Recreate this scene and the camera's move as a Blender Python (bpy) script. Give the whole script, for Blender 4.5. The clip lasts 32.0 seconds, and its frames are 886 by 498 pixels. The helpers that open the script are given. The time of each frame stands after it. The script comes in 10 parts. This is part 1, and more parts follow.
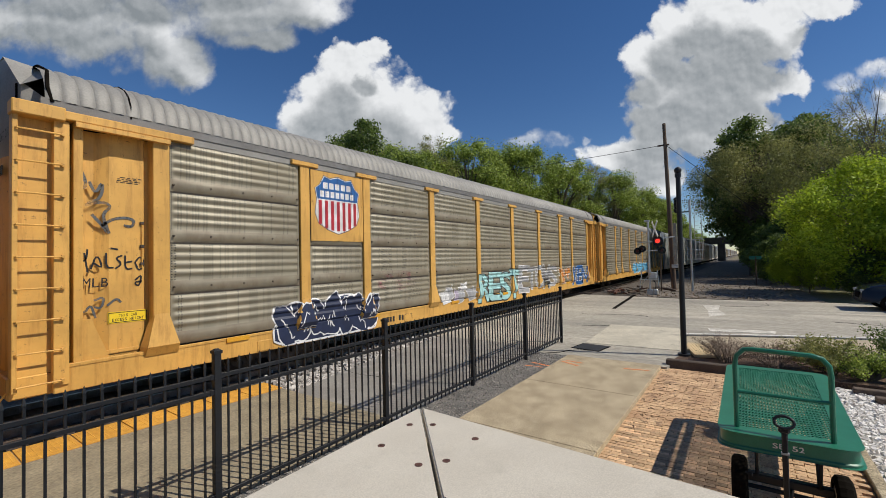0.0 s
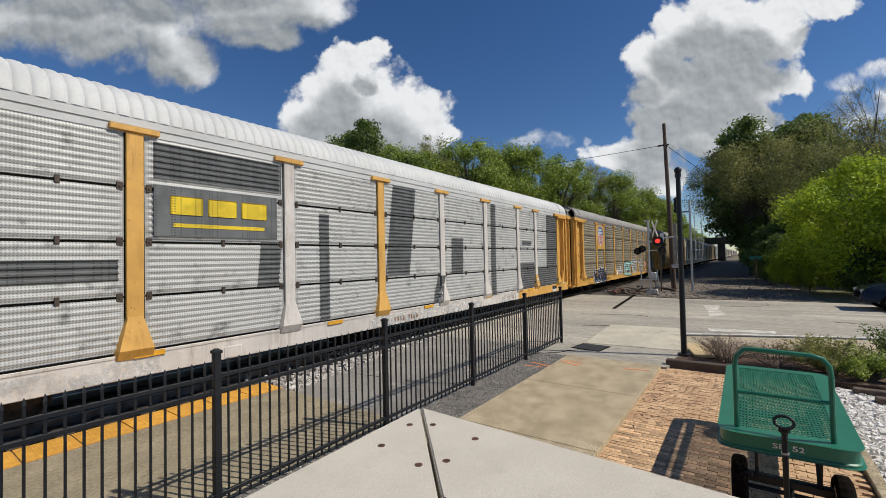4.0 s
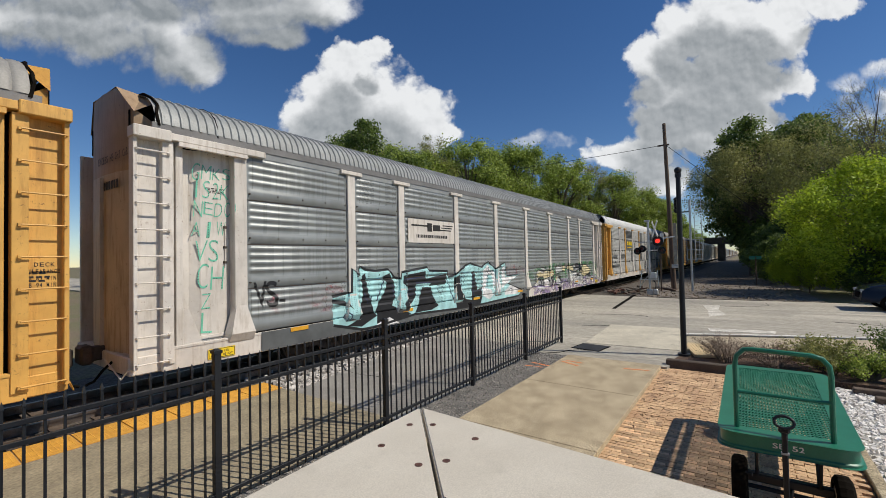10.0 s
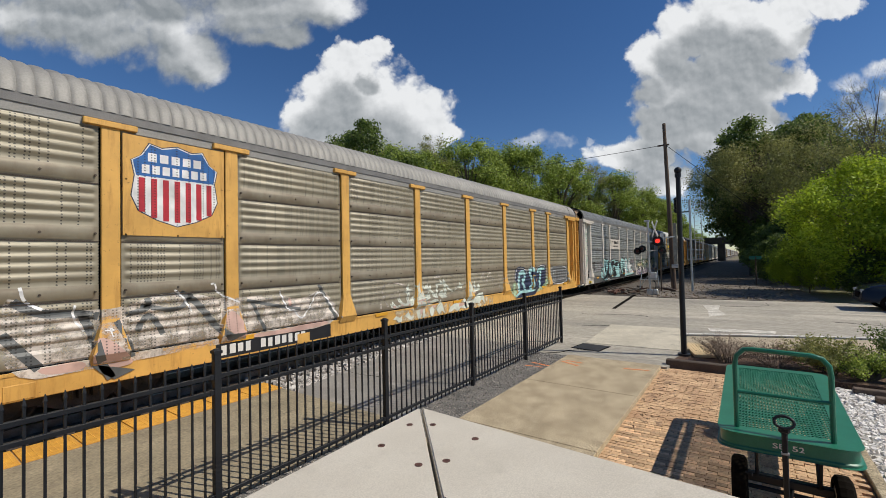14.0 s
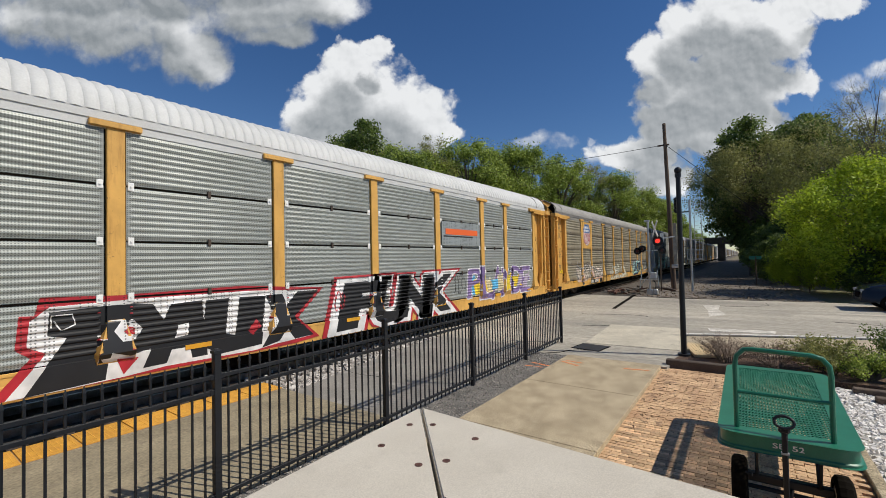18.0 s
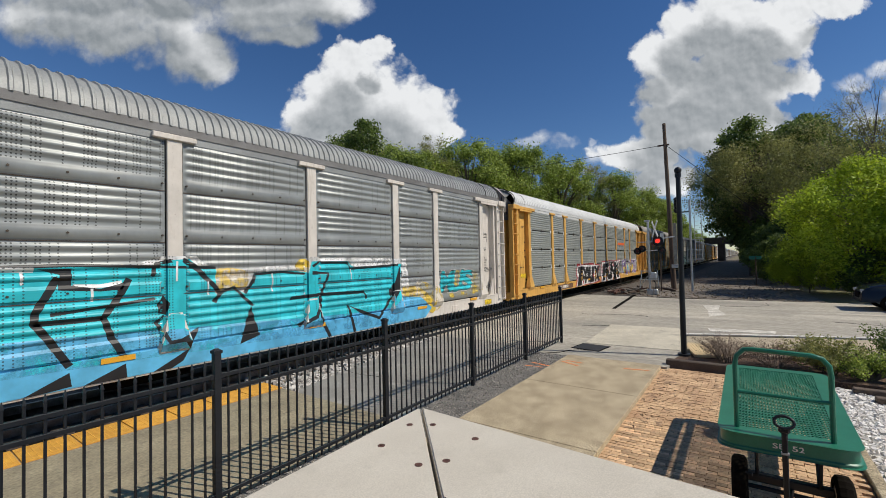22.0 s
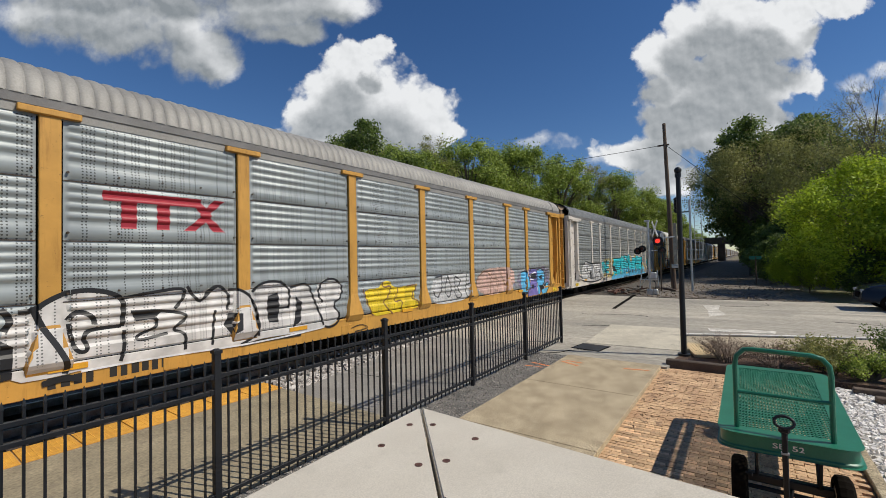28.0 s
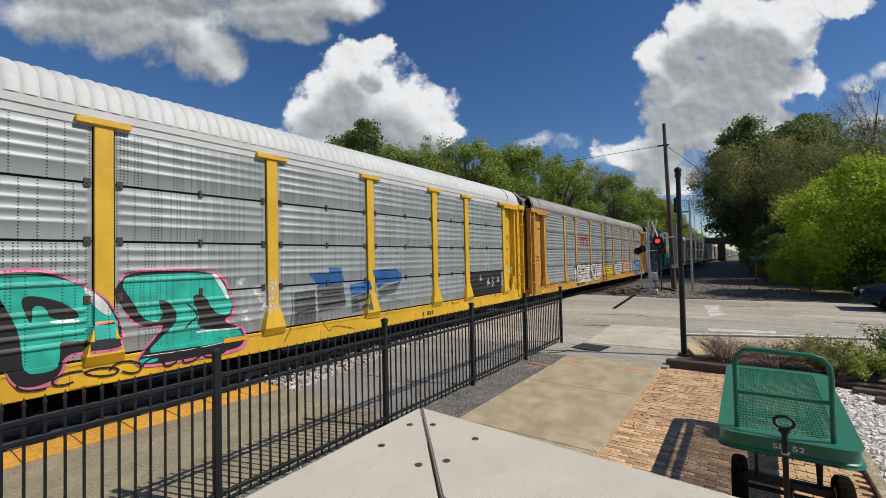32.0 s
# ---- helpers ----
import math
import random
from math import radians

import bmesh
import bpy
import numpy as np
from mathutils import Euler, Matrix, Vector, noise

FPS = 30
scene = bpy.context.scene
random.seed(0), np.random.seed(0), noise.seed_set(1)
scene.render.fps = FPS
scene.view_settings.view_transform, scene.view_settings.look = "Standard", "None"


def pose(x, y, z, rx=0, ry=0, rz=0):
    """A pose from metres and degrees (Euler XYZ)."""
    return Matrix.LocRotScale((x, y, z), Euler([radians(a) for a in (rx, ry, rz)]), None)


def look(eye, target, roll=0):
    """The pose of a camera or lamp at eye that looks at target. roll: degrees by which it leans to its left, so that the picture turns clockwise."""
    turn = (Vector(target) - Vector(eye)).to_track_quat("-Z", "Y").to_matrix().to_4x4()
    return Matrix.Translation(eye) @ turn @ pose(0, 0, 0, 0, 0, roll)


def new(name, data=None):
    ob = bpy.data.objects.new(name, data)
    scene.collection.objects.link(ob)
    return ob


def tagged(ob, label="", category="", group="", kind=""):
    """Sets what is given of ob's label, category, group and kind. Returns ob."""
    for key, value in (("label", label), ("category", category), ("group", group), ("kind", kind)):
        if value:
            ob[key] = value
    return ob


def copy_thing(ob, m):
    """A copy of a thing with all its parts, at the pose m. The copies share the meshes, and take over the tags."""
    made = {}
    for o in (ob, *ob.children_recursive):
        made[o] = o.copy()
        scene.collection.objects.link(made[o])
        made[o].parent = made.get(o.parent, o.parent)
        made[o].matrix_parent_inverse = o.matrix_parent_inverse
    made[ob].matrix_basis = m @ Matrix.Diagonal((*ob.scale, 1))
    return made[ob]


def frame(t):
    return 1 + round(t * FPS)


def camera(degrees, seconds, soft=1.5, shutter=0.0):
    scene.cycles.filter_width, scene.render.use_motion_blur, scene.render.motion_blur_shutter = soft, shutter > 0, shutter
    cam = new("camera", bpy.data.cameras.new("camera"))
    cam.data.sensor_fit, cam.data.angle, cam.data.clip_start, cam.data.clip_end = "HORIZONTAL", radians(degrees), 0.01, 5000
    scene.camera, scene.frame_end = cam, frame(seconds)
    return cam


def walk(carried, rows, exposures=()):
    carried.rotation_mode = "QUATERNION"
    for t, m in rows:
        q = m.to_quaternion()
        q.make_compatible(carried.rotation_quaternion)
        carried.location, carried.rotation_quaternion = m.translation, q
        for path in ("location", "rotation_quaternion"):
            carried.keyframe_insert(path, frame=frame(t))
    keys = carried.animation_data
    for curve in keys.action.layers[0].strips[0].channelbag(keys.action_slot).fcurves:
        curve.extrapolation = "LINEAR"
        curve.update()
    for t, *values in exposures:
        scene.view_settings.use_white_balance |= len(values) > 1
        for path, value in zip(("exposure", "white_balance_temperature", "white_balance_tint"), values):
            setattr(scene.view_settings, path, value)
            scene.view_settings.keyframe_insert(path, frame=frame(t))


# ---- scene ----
# ---- camera: it stands still ----
cam = camera(92.93, 32.0, soft=0.7)
EYE = (0.0, 0.0, 2.444)
AIM = (EYE[0] + 0.99970 * math.cos(radians(35.53)), EYE[1] + 0.99970 * math.sin(radians(35.53)), EYE[2] + 0.02445)
walk(cam, [(0.0, look(EYE, AIM, -1.192)), (32.0, look(EYE, AIM, -1.192))], [(0.0, -0.05), (32.0, -0.05)])

# ---- sky and sun ----
SUN_EL = radians(49.0)
SUN_DIR = Vector((0.33, -0.944, 0.0)).normalized() * math.cos(SUN_EL) + Vector((0, 0, math.sin(SUN_EL)))
world = bpy.data.worlds.new("sky")
scene.world = world
world.use_nodes = True
wn = world.node_tree
sky = wn.nodes.new("ShaderNodeTexSky")
sky.sky_type, sky.sun_disc = "NISHITA", False
sky.sun_elevation = SUN_EL
sky.sun_rotation = math.atan2(SUN_DIR.x, SUN_DIR.y)
sky.air_density, sky.dust_density, sky.ozone_density = 0.9, 0.0, 2.5
tint = wn.nodes.new("ShaderNodeHueSaturation")
tint.inputs["Saturation"].default_value = 1.24
tint.inputs["Hue"].default_value, tint.inputs["Value"].default_value = 0.507, 1.2
wn.links.new(sky.outputs[0], tint.inputs["Color"])
wn.links.new(tint.outputs[0], wn.nodes["Background"].inputs[0])
wn.nodes["Background"].inputs[1].default_value = 0.073
lamp = bpy.data.lights.new("sun", "SUN")
lamp.energy, lamp.angle, lamp.color = 4.35, radians(0.53), (1.0, 0.93, 0.805)
sun = new("sun", lamp)
sun.matrix_world = look(SUN_DIR * 50, (0, 0, 0))


# ---- materials ----
def nodes_of(name):
    m = bpy.data.materials.new(name)
    m.use_nodes = True
    return m, m.node_tree.nodes, m.node_tree.links, m.node_tree.nodes["Principled BSDF"]


def surf(name, a, b=None, scale=3.0, rough=0.8, metal=0.0, bump=0.0, fine=60.0, grain=0.12, rand=0.0, c=None, spec=None, coord="Object", stretch=(1, 1, 1)):
    """Two colours mixed by broad noise, fine grain, fine relief; rand varies the brightness of each object; c: a third colour in sparse stains."""
    m, n, l, p = nodes_of(name)
    b = b or tuple(v * 0.75 for v in a)
    tc = n.new("ShaderNodeTexCoord")
    mp = n.new("ShaderNodeMapping")
    mp.inputs["Scale"].default_value = stretch
    l.new(tc.outputs[coord], mp.inputs[0])
    n1, n2 = n.new("ShaderNodeTexNoise"), n.new("ShaderNodeTexNoise")
    n1.inputs["Scale"].default_value, n1.inputs["Detail"].default_value, n1.inputs["Roughness"].default_value = scale, 6, 0.65
    n2.inputs["Scale"].default_value, n2.inputs["Detail"].default_value = fine, 4
    l.new(mp.outputs[0], n1.inputs["Vector"]), l.new(mp.outputs[0], n2.inputs["Vector"])
    r1 = n.new("ShaderNodeValToRGB")
    r1.color_ramp.elements[0].position, r1.color_ramp.elements[1].position = 0.36, 0.64
    r1.color_ramp.elements[0].color, r1.color_ramp.elements[1].color = (*b, 1), (*a, 1)
    l.new(n1.outputs["Fac"], r1.inputs[0])
    out = r1.outputs[0]
    if c:
        n3 = n.new("ShaderNodeTexNoise")
        n3.inputs["Scale"].default_value, n3.inputs["Detail"].default_value = scale * 2.3, 8
        l.new(mp.outputs[0], n3.inputs["Vector"])
        r3 = n.new("ShaderNodeMapRange")
        r3.inputs[1].default_value, r3.inputs[2].default_value = 0.58, 0.70
        l.new(n3.outputs["Fac"], r3.inputs[0])
        mx = n.new("ShaderNodeMixRGB")
        mx.inputs[2].default_value = (*c, 1)
        l.new(r3.outputs[0], mx.inputs[0]), l.new(out, mx.inputs[1])
        out = mx.outputs[0]
    hsv = n.new("ShaderNodeHueSaturation")
    mr = n.new("ShaderNodeMapRange")
    mr.inputs[1].default_value, mr.inputs[2].default_value = 0.3, 0.7
    mr.inputs[3].default_value, mr.inputs[4].default_value = 1 - grain, 1 + grain
    l.new(n2.outputs["Fac"], mr.inputs[0])
    val = mr.outputs[0]
    if rand:
        oi = n.new("ShaderNodeObjectInfo")
        m2 = n.new("ShaderNodeMapRange")
        m2.inputs[3].default_value, m2.inputs[4].default_value = 1 - rand, 1 + rand
        l.new(oi.outputs["Random"], m2.inputs[0])
        mu = n.new("ShaderNodeMath")
        mu.operation = "MULTIPLY"
        l.new(val, mu.inputs[0]), l.new(m2.outputs[0], mu.inputs[1])
        val = mu.outputs[0]
    l.new(val, hsv.inputs["Value"]), l.new(out, hsv.inputs["Color"])
    l.new(hsv.outputs[0], p.inputs["Base Color"])
    p.inputs["Roughness"].default_value, p.inputs["Metallic"].default_value = rough, metal
    if spec is not None:
        p.inputs["Specular IOR Level"].default_value = spec
    if bump:
        bp = n.new("ShaderNodeBump")
        bp.inputs["Strength"].default_value, bp.inputs["Distance"].default_value = 0.6, bump
        l.new(n2.outputs["Fac"], bp.inputs["Height"]), l.new(bp.outputs[0], p.inputs["Normal"])
    return m


def plain(name, a, rough=0.6, metal=0.0, glow=0.0):
    m, n, l, p = nodes_of(name)
    p.inputs["Base Color"].default_value, p.inputs["Roughness"].default_value, p.inputs["Metallic"].default_value = (*a, 1), rough, metal
    if glow:
        p.inputs["Emission Color"].default_value, p.inputs["Emission Strength"].default_value = (*a, 1), glow
    return m


def paint(name, a, fade=0.1, rust=(0.09, 0.045, 0.02), rough=0.55, dirt=1.0):
    """Old vehicle paint: broad fading, streaks that run down, sparse rust."""
    m, n, l, p = nodes_of(name)
    tc = n.new("ShaderNodeTexCoord")
    s1, s2, s3 = (n.new("ShaderNodeTexNoise") for _ in range(3))
    mp = n.new("ShaderNodeMapping")
    mp.inputs["Scale"].default_value = (1, 1, 0.12)
    l.new(tc.outputs["Object"], mp.inputs[0])
    for s, sc, de, src in ((s1, 1.1, 5, tc.outputs["Object"]), (s2, 9.0, 6, mp.outputs[0]), (s3, 14.0, 9, tc.outputs["Object"])):
        s.inputs["Scale"].default_value, s.inputs["Detail"].default_value = sc, de
        s.inputs["Roughness"].default_value = 0.68
        l.new(src, s.inputs["Vector"])
    col = (*a, 1)
    r = n.new("ShaderNodeValToRGB")
    r.color_ramp.elements[0].position, r.color_ramp.elements[1].position = 0.3, 0.7
    r.color_ramp.elements[0].color = (*(v * (1 - 2 * fade) for v in a), 1)
    r.color_ramp.elements[1].color = (*(min(1, v * (1 + fade) + 0.03 * fade) for v in a), 1)
    l.new(s1.outputs["Fac"], r.inputs[0])
    out = r.outputs[0]
    for src, lo, hi, amt, cc in ((s2, 0.50, 0.74, min(1.0, 0.5 * dirt), tuple(v * q for v, q in zip(a, (0.50, 0.42, 0.34)))), (s3, 0.62, 0.72, min(1.0, 0.6 * dirt), rust)):
        mr = n.new("ShaderNodeMapRange")
        mr.inputs[1].default_value, mr.inputs[2].default_value, mr.inputs[4].default_value = lo, hi, amt
        l.new(src.outputs["Fac"], mr.inputs[0])
        mx = n.new("ShaderNodeMixRGB")
        mx.inputs[2].default_value = (*cc, 1)
        l.new(mr.outputs[0], mx.inputs[0]), l.new(out, mx.inputs[1])
        out = mx.outputs[0]
    l.new(out, p.inputs["Base Color"])
    p.inputs["Roughness"].default_value = rough
    bp = n.new("ShaderNodeBump")
    bp.inputs["Strength"].default_value, bp.inputs["Distance"].default_value = 0.25, 0.004
    l.new(s3.outputs["Fac"], bp.inputs["Height"]), l.new(bp.outputs[0], p.inputs["Normal"])
    return m


def sheet_metal(name, a, b, metal=0.35, rough=0.42, columns=True, pitch=0.05, stain=(0.16, 0.11, 0.07), stain_amt=0.35, white=None, belt=0.0, hole=0.85):
    """Galvanised, perforated steel sheet: dark round holes in upright rows, dull broad patches, streaks, brown stains; white: patches of overpainting."""
    m, n, l, p = nodes_of(name)
    tc = n.new("ShaderNodeTexCoord")
    geo = n.new("ShaderNodeNewGeometry")
    info = n.new("ShaderNodeObjectInfo")
    shift = n.new("ShaderNodeVectorMath")
    shift.operation = "SCALE"
    shift.inputs[0].default_value = (9, 4, 7)
    l.new(info.outputs["Random"], shift.inputs["Scale"])
    place = n.new("ShaderNodeVectorMath")
    l.new(tc.outputs["Object"], place.inputs[0]), l.new(shift.outputs[0], place.inputs[1])
    mp = n.new("ShaderNodeMapping")
    mp.inputs["Scale"].default_value = (0.5, 1, 0.22)
    l.new(place.outputs[0], mp.inputs[0])
    s1, s2, s3 = (n.new("ShaderNodeTexNoise") for _ in range(3))
    for s, sc, src in ((s1, 0.9, place.outputs[0]), (s2, 7.0, mp.outputs[0]), (s3, 3.0, place.outputs[0])):
        s.inputs["Scale"].default_value, s.inputs["Detail"].default_value, s.inputs["Roughness"].default_value = sc, 6, 0.65
        l.new(src, s.inputs["Vector"])
    r = n.new("ShaderNodeValToRGB")
    r.color_ramp.elements[0].position, r.color_ramp.elements[1].position = 0.35, 0.65
    r.color_ramp.elements[0].color, r.color_ramp.elements[1].color = (*b, 1), (*a, 1)
    l.new(s1.outputs["Fac"], r.inputs[0])
    out = r.outputs[0]

    def mixin(fac, colour, base):
        mx = n.new("ShaderNodeMixRGB")
        mx.inputs[2].default_value = (*colour, 1)
        l.new(fac, mx.inputs[0]), l.new(base, mx.inputs[1])
        return mx.outputs[0]

    def ranged(src, lo, hi, top):
        mr = n.new("ShaderNodeMapRange")
        mr.inputs[1].default_value, mr.inputs[2].default_value, mr.inputs[4].default_value = lo, hi, top
        l.new(src, mr.inputs[0])
        return mr.outputs[0]

    def calc(op, x, y=None, v=None):
        k = n.new("ShaderNodeMath")
        k.operation = op
        l.new(x, k.inputs[0])
        if y is not None:
            l.new(y, k.inputs[1])
        if v is not None:
            k.inputs[1].default_value = v
        return k.outputs[0]

    if white:
        out = mixin(ranged(s3.outputs["Fac"], 0.30, 0.44, 0.95), white, out)
    out = mixin(ranged(s2.outputs["Fac"], 0.5, 0.75, stain_amt), stain, out)
    xyz = n.new("ShaderNodeSeparateXYZ")
    l.new(tc.outputs["Object"], xyz.inputs[0])
    u, w = calc("DIVIDE", xyz.outputs[0], v=pitch), calc("DIVIDE", xyz.outputs[2], v=pitch * 0.95)
    fu, fw = calc("SUBTRACT", calc("FRACT", u), v=0.5), calc("SUBTRACT", calc("FRACT", w), v=0.5)
    dist = calc("ADD", calc("MULTIPLY", fu, fu), calc("MULTIPLY", fw, fw))
    dot = calc("LESS_THAN", dist, v=0.062 if columns else 0.085)
    if columns:
        wn_ = n.new("ShaderNodeTexWhiteNoise")
        wn_.noise_dimensions = "1D"
        l.new(calc("ADD", calc("FLOOR", u), calc("FLOOR", calc("MULTIPLY", info.outputs["Random"], v=50.0))), wn_.inputs["W"])
        dot = calc("MULTIPLY", dot, calc("LESS_THAN", wn_.outputs["Value"], v=0.42))
    if belt:
        low = calc("LESS_THAN", xyz.outputs[2], v=0.24)
        dot = calc("MULTIPLY", dot, calc("SUBTRACT", calc("MULTIPLY", low, v=-1.0), v=-1.0))
        out = mixin(calc("MULTIPLY", low, ranged(s2.outputs["Fac"], 0.30, 0.60, belt)), stain, out)
    dot = calc("MULTIPLY", dot, v=hole)
    out = mixin(dot, (0.012, 0.012, 0.012), out)
    l.new(out, p.inputs["Base Color"])
    p.inputs["Metallic"].default_value = metal
    l.new(ranged(s1.outputs["Fac"], 0.3, 0.7, 1.0), n.new("ShaderNodeMapRange").inputs[0])
    p.inputs["Roughness"].default_value = rough
    return m


YELLOW = paint("yellow_car_paint", (0.66, 0.365, 0.085), dirt=1.5)
ORANGE = paint("orange_yellow_car_paint", (0.53, 0.275, 0.05), dirt=1.5)
TAN = paint("dirty_tan_car_paint", (0.36, 0.25, 0.15), dirt=1.6)
GRIMY = paint("grimy_cream_car_paint", (0.46, 0.385, 0.29), rust=(0.10, 0.05, 0.025), dirt=2.0)
BRIGHT = paint("bright_yellow_car_paint", (0.66, 0.39, 0.02), dirt=0.5)
CREAM = paint("off_white_car_paint", (0.64, 0.59, 0.53), rust=(0.20, 0.10, 0.06), dirt=1.3)
PALE = paint("whitewashed_car_paint", (0.60, 0.56, 0.52), rust=(0.42, 0.22, 0.05), dirt=1.5)
ROOF_GREY = surf("weathered_grey_roof_steel", (0.30, 0.288, 0.265), (0.225, 0.216, 0.20), 1.2, 0.6, 0.1, 0.002, 40, 0.1)
RAIL_GREY = surf("dark_grey_roof_edge", (0.20, 0.195, 0.19), (0.14, 0.135, 0.13), 2, 0.6, 0.1)
ROOF_ZINC = surf("galvanised_roof_steel", (0.30, 0.31, 0.305), (0.225, 0.232, 0.23), 1.5, 0.55, 0.1, 0.002, 40, 0.1)
ROOF_WHITE = surf("white_roof_paint", (0.57, 0.575, 0.57), (0.49, 0.495, 0.49), 1.2, 0.6, 0.0, 0.002, 40, 0.05)
SHEET_DULL = sheet_metal("dull_brown_grey_perforated_steel", (0.315, 0.282, 0.208), (0.24, 0.212, 0.152), 0.15, 0.5, stain_amt=0.24, belt=0.45)
SHEET_ZINC = sheet_metal("galvanised_perforated_steel", (0.285, 0.302, 0.298), (0.23, 0.245, 0.242), 0.15, 0.42, stain_amt=0.05, stain=(0.15, 0.15, 0.14), belt=0.35)
SHEET_LIGHT = sheet_metal("light_galvanised_perforated_steel", (0.315, 0.345, 0.35), (0.258, 0.285, 0.29), 0.15, 0.48, stain_amt=0.06)
SHEET_FINE = sheet_metal("grey_fine_perforated_steel", (0.34, 0.36, 0.34), (0.28, 0.30, 0.28), 0.2, 0.5, columns=False, pitch=0.036, stain_amt=0.12, hole=0.6)
SHEET_PATCH = sheet_metal("whitewashed_perforated_steel", (0.22, 0.225, 0.22), (0.17, 0.175, 0.17), 0.1, 0.55, columns=False, pitch=0.040, stain_amt=0.3, stain=(0.24, 0.23, 0.21), white=(0.50, 0.50, 0.485), hole=0.45)
# Near-black colour; under and inside the cars it stands in for deep shade.
DARK = surf("dark_grime_and_shade", (0.012, 0.010, 0.008), (0.006, 0.005, 0.004), 4, 0.95, spec=0.03)
STEEL = surf("rusty_wheel_steel", (0.10, 0.075, 0.06), (0.06, 0.045, 0.035), 6, 0.65, 0.5)
RAIL = surf("rail_steel", (0.30, 0.26, 0.23), (0.16, 0.11, 0.08), 3, 0.4, 0.8)
BLACK_METAL = surf("black_powder_coated_steel", (0.014, 0.016, 0.020), (0.009, 0.010, 0.013), 3, 0.46, 0.0, 0.0005, 90, 0.1, spec=0.35)
CONCRETE = surf("tan_sidewalk_concrete", (0.47, 0.385, 0.255), (0.31, 0.25, 0.16), 2.6, 0.9, 0, 0.007, 52, 0.55, c=(0.44, 0.365, 0.245))
PLATFORM = surf("grey_brown_platform_concrete", (0.32, 0.27, 0.18), (0.215, 0.182, 0.122), 1.6, 0.9, 0, 0.006, 26, 0.26, c=(0.19, 0.16, 0.112))
CAPSTONE = surf("pale_grey_cast_stone", (0.58, 0.535, 0.45), (0.53, 0.485, 0.405), 2.2, 0.85, 0, 0.0015, 150, 0.14, c=(0.49, 0.45, 0.375))
ASPHALT = surf("worn_grey_asphalt", (0.45, 0.41, 0.335), (0.26, 0.243, 0.206), 0.42, 0.9, 0, 0.006, 34, 0.36, c=(0.49, 0.45, 0.37), stretch=(1, 0.16, 1))
ASPHALT_DARK = surf("dark_coarse_asphalt", (0.19, 0.178, 0.16), (0.10, 0.094, 0.086), 2.0, 0.95, 0, 0.02, 60, 0.95)
BRICK = surf("orange_tan_paving_brick", (0.66, 0.45, 0.26), (0.48, 0.30, 0.165), 5, 0.9, 0, 0.004, 60, 0.28, rand=0.36, c=(0.20, 0.12, 0.075))
MORTAR = surf("sandy_joint", (0.36, 0.25, 0.15), (0.24, 0.16, 0.10), 9, 0.95, 0, 0.004, 120, 0.2)
STONE = surf("white_grey_ballast_stone", (0.50, 0.47, 0.43), (0.30, 0.28, 0.26), 3, 0.9, 0, 0.01, 30, 0.3)
# Near-black ballast: the shade under the train is put into its colour.
SHADED_BALLAST = surf("shade_black_ballast", (0.020, 0.017, 0.014), (0.008, 0.007, 0.006), 6, 0.95, 0, 0.03, 22, 0.5, spec=0.05)
BALLAST = surf("dark_brown_ballast", (0.13, 0.11, 0.092), (0.055, 0.048, 0.04), 6, 0.95, 0, 0.04, 22, 0.5)
YELLOW_TILE = surf("yellow_tactile_paving", (0.68, 0.355, 0.045), (0.52, 0.25, 0.035), 5, 0.8, 0, 0.002, 90, 0.12, rand=0.08)
TAN_TILE = surf("tan_tactile_paving", (0.74, 0.57, 0.32), (0.62, 0.47, 0.26), 5, 0.8, 0, 0.002, 90, 0.12)
MULCH = surf("brown_bark_mulch", (0.14, 0.085, 0.055), (0.07, 0.042, 0.028), 12, 0.95, 0, 0.03, 40, 0.5)
GRASS = surf("dry_grass_and_dirt", (0.13, 0.13, 0.055), (0.17, 0.13, 0.085), 0.35, 0.95, 0, 0.03, 12, 0.4)
WOOD_POLE = surf("weathered_pole_wood", (0.13, 0.09, 0.065), (0.075, 0.05, 0.038), 5, 0.9, 0, 0.004, 40, 0.3, stretch=(1, 1, 0.08))
TIE_WOOD = surf("old_timber_tie", (0.13, 0.095, 0.07), (0.07, 0.05, 0.04), 4, 0.95, 0, 0.006, 50, 0.3)
GREEN = surf("green_plastisol_coating", (0.018, 0.17, 0.10), (0.013, 0.14, 0.08), 3, 0.38, 0, 0.0, 60, 0.06)
ALU = surf("aluminium_mast", (0.52, 0.54, 0.56), (0.42, 0.44, 0.46), 4, 0.45, 0.6)
WHITE_PAINT = surf("white_road_paint", (0.78, 0.76, 0.71), (0.60, 0.58, 0.53), 5, 0.85, 0, 0, 60, 0.2)
BARK = surf("bark", (0.17, 0.14, 0.115), (0.09, 0.072, 0.058), 4, 0.95, 0, 0.02, 20, 0.3)


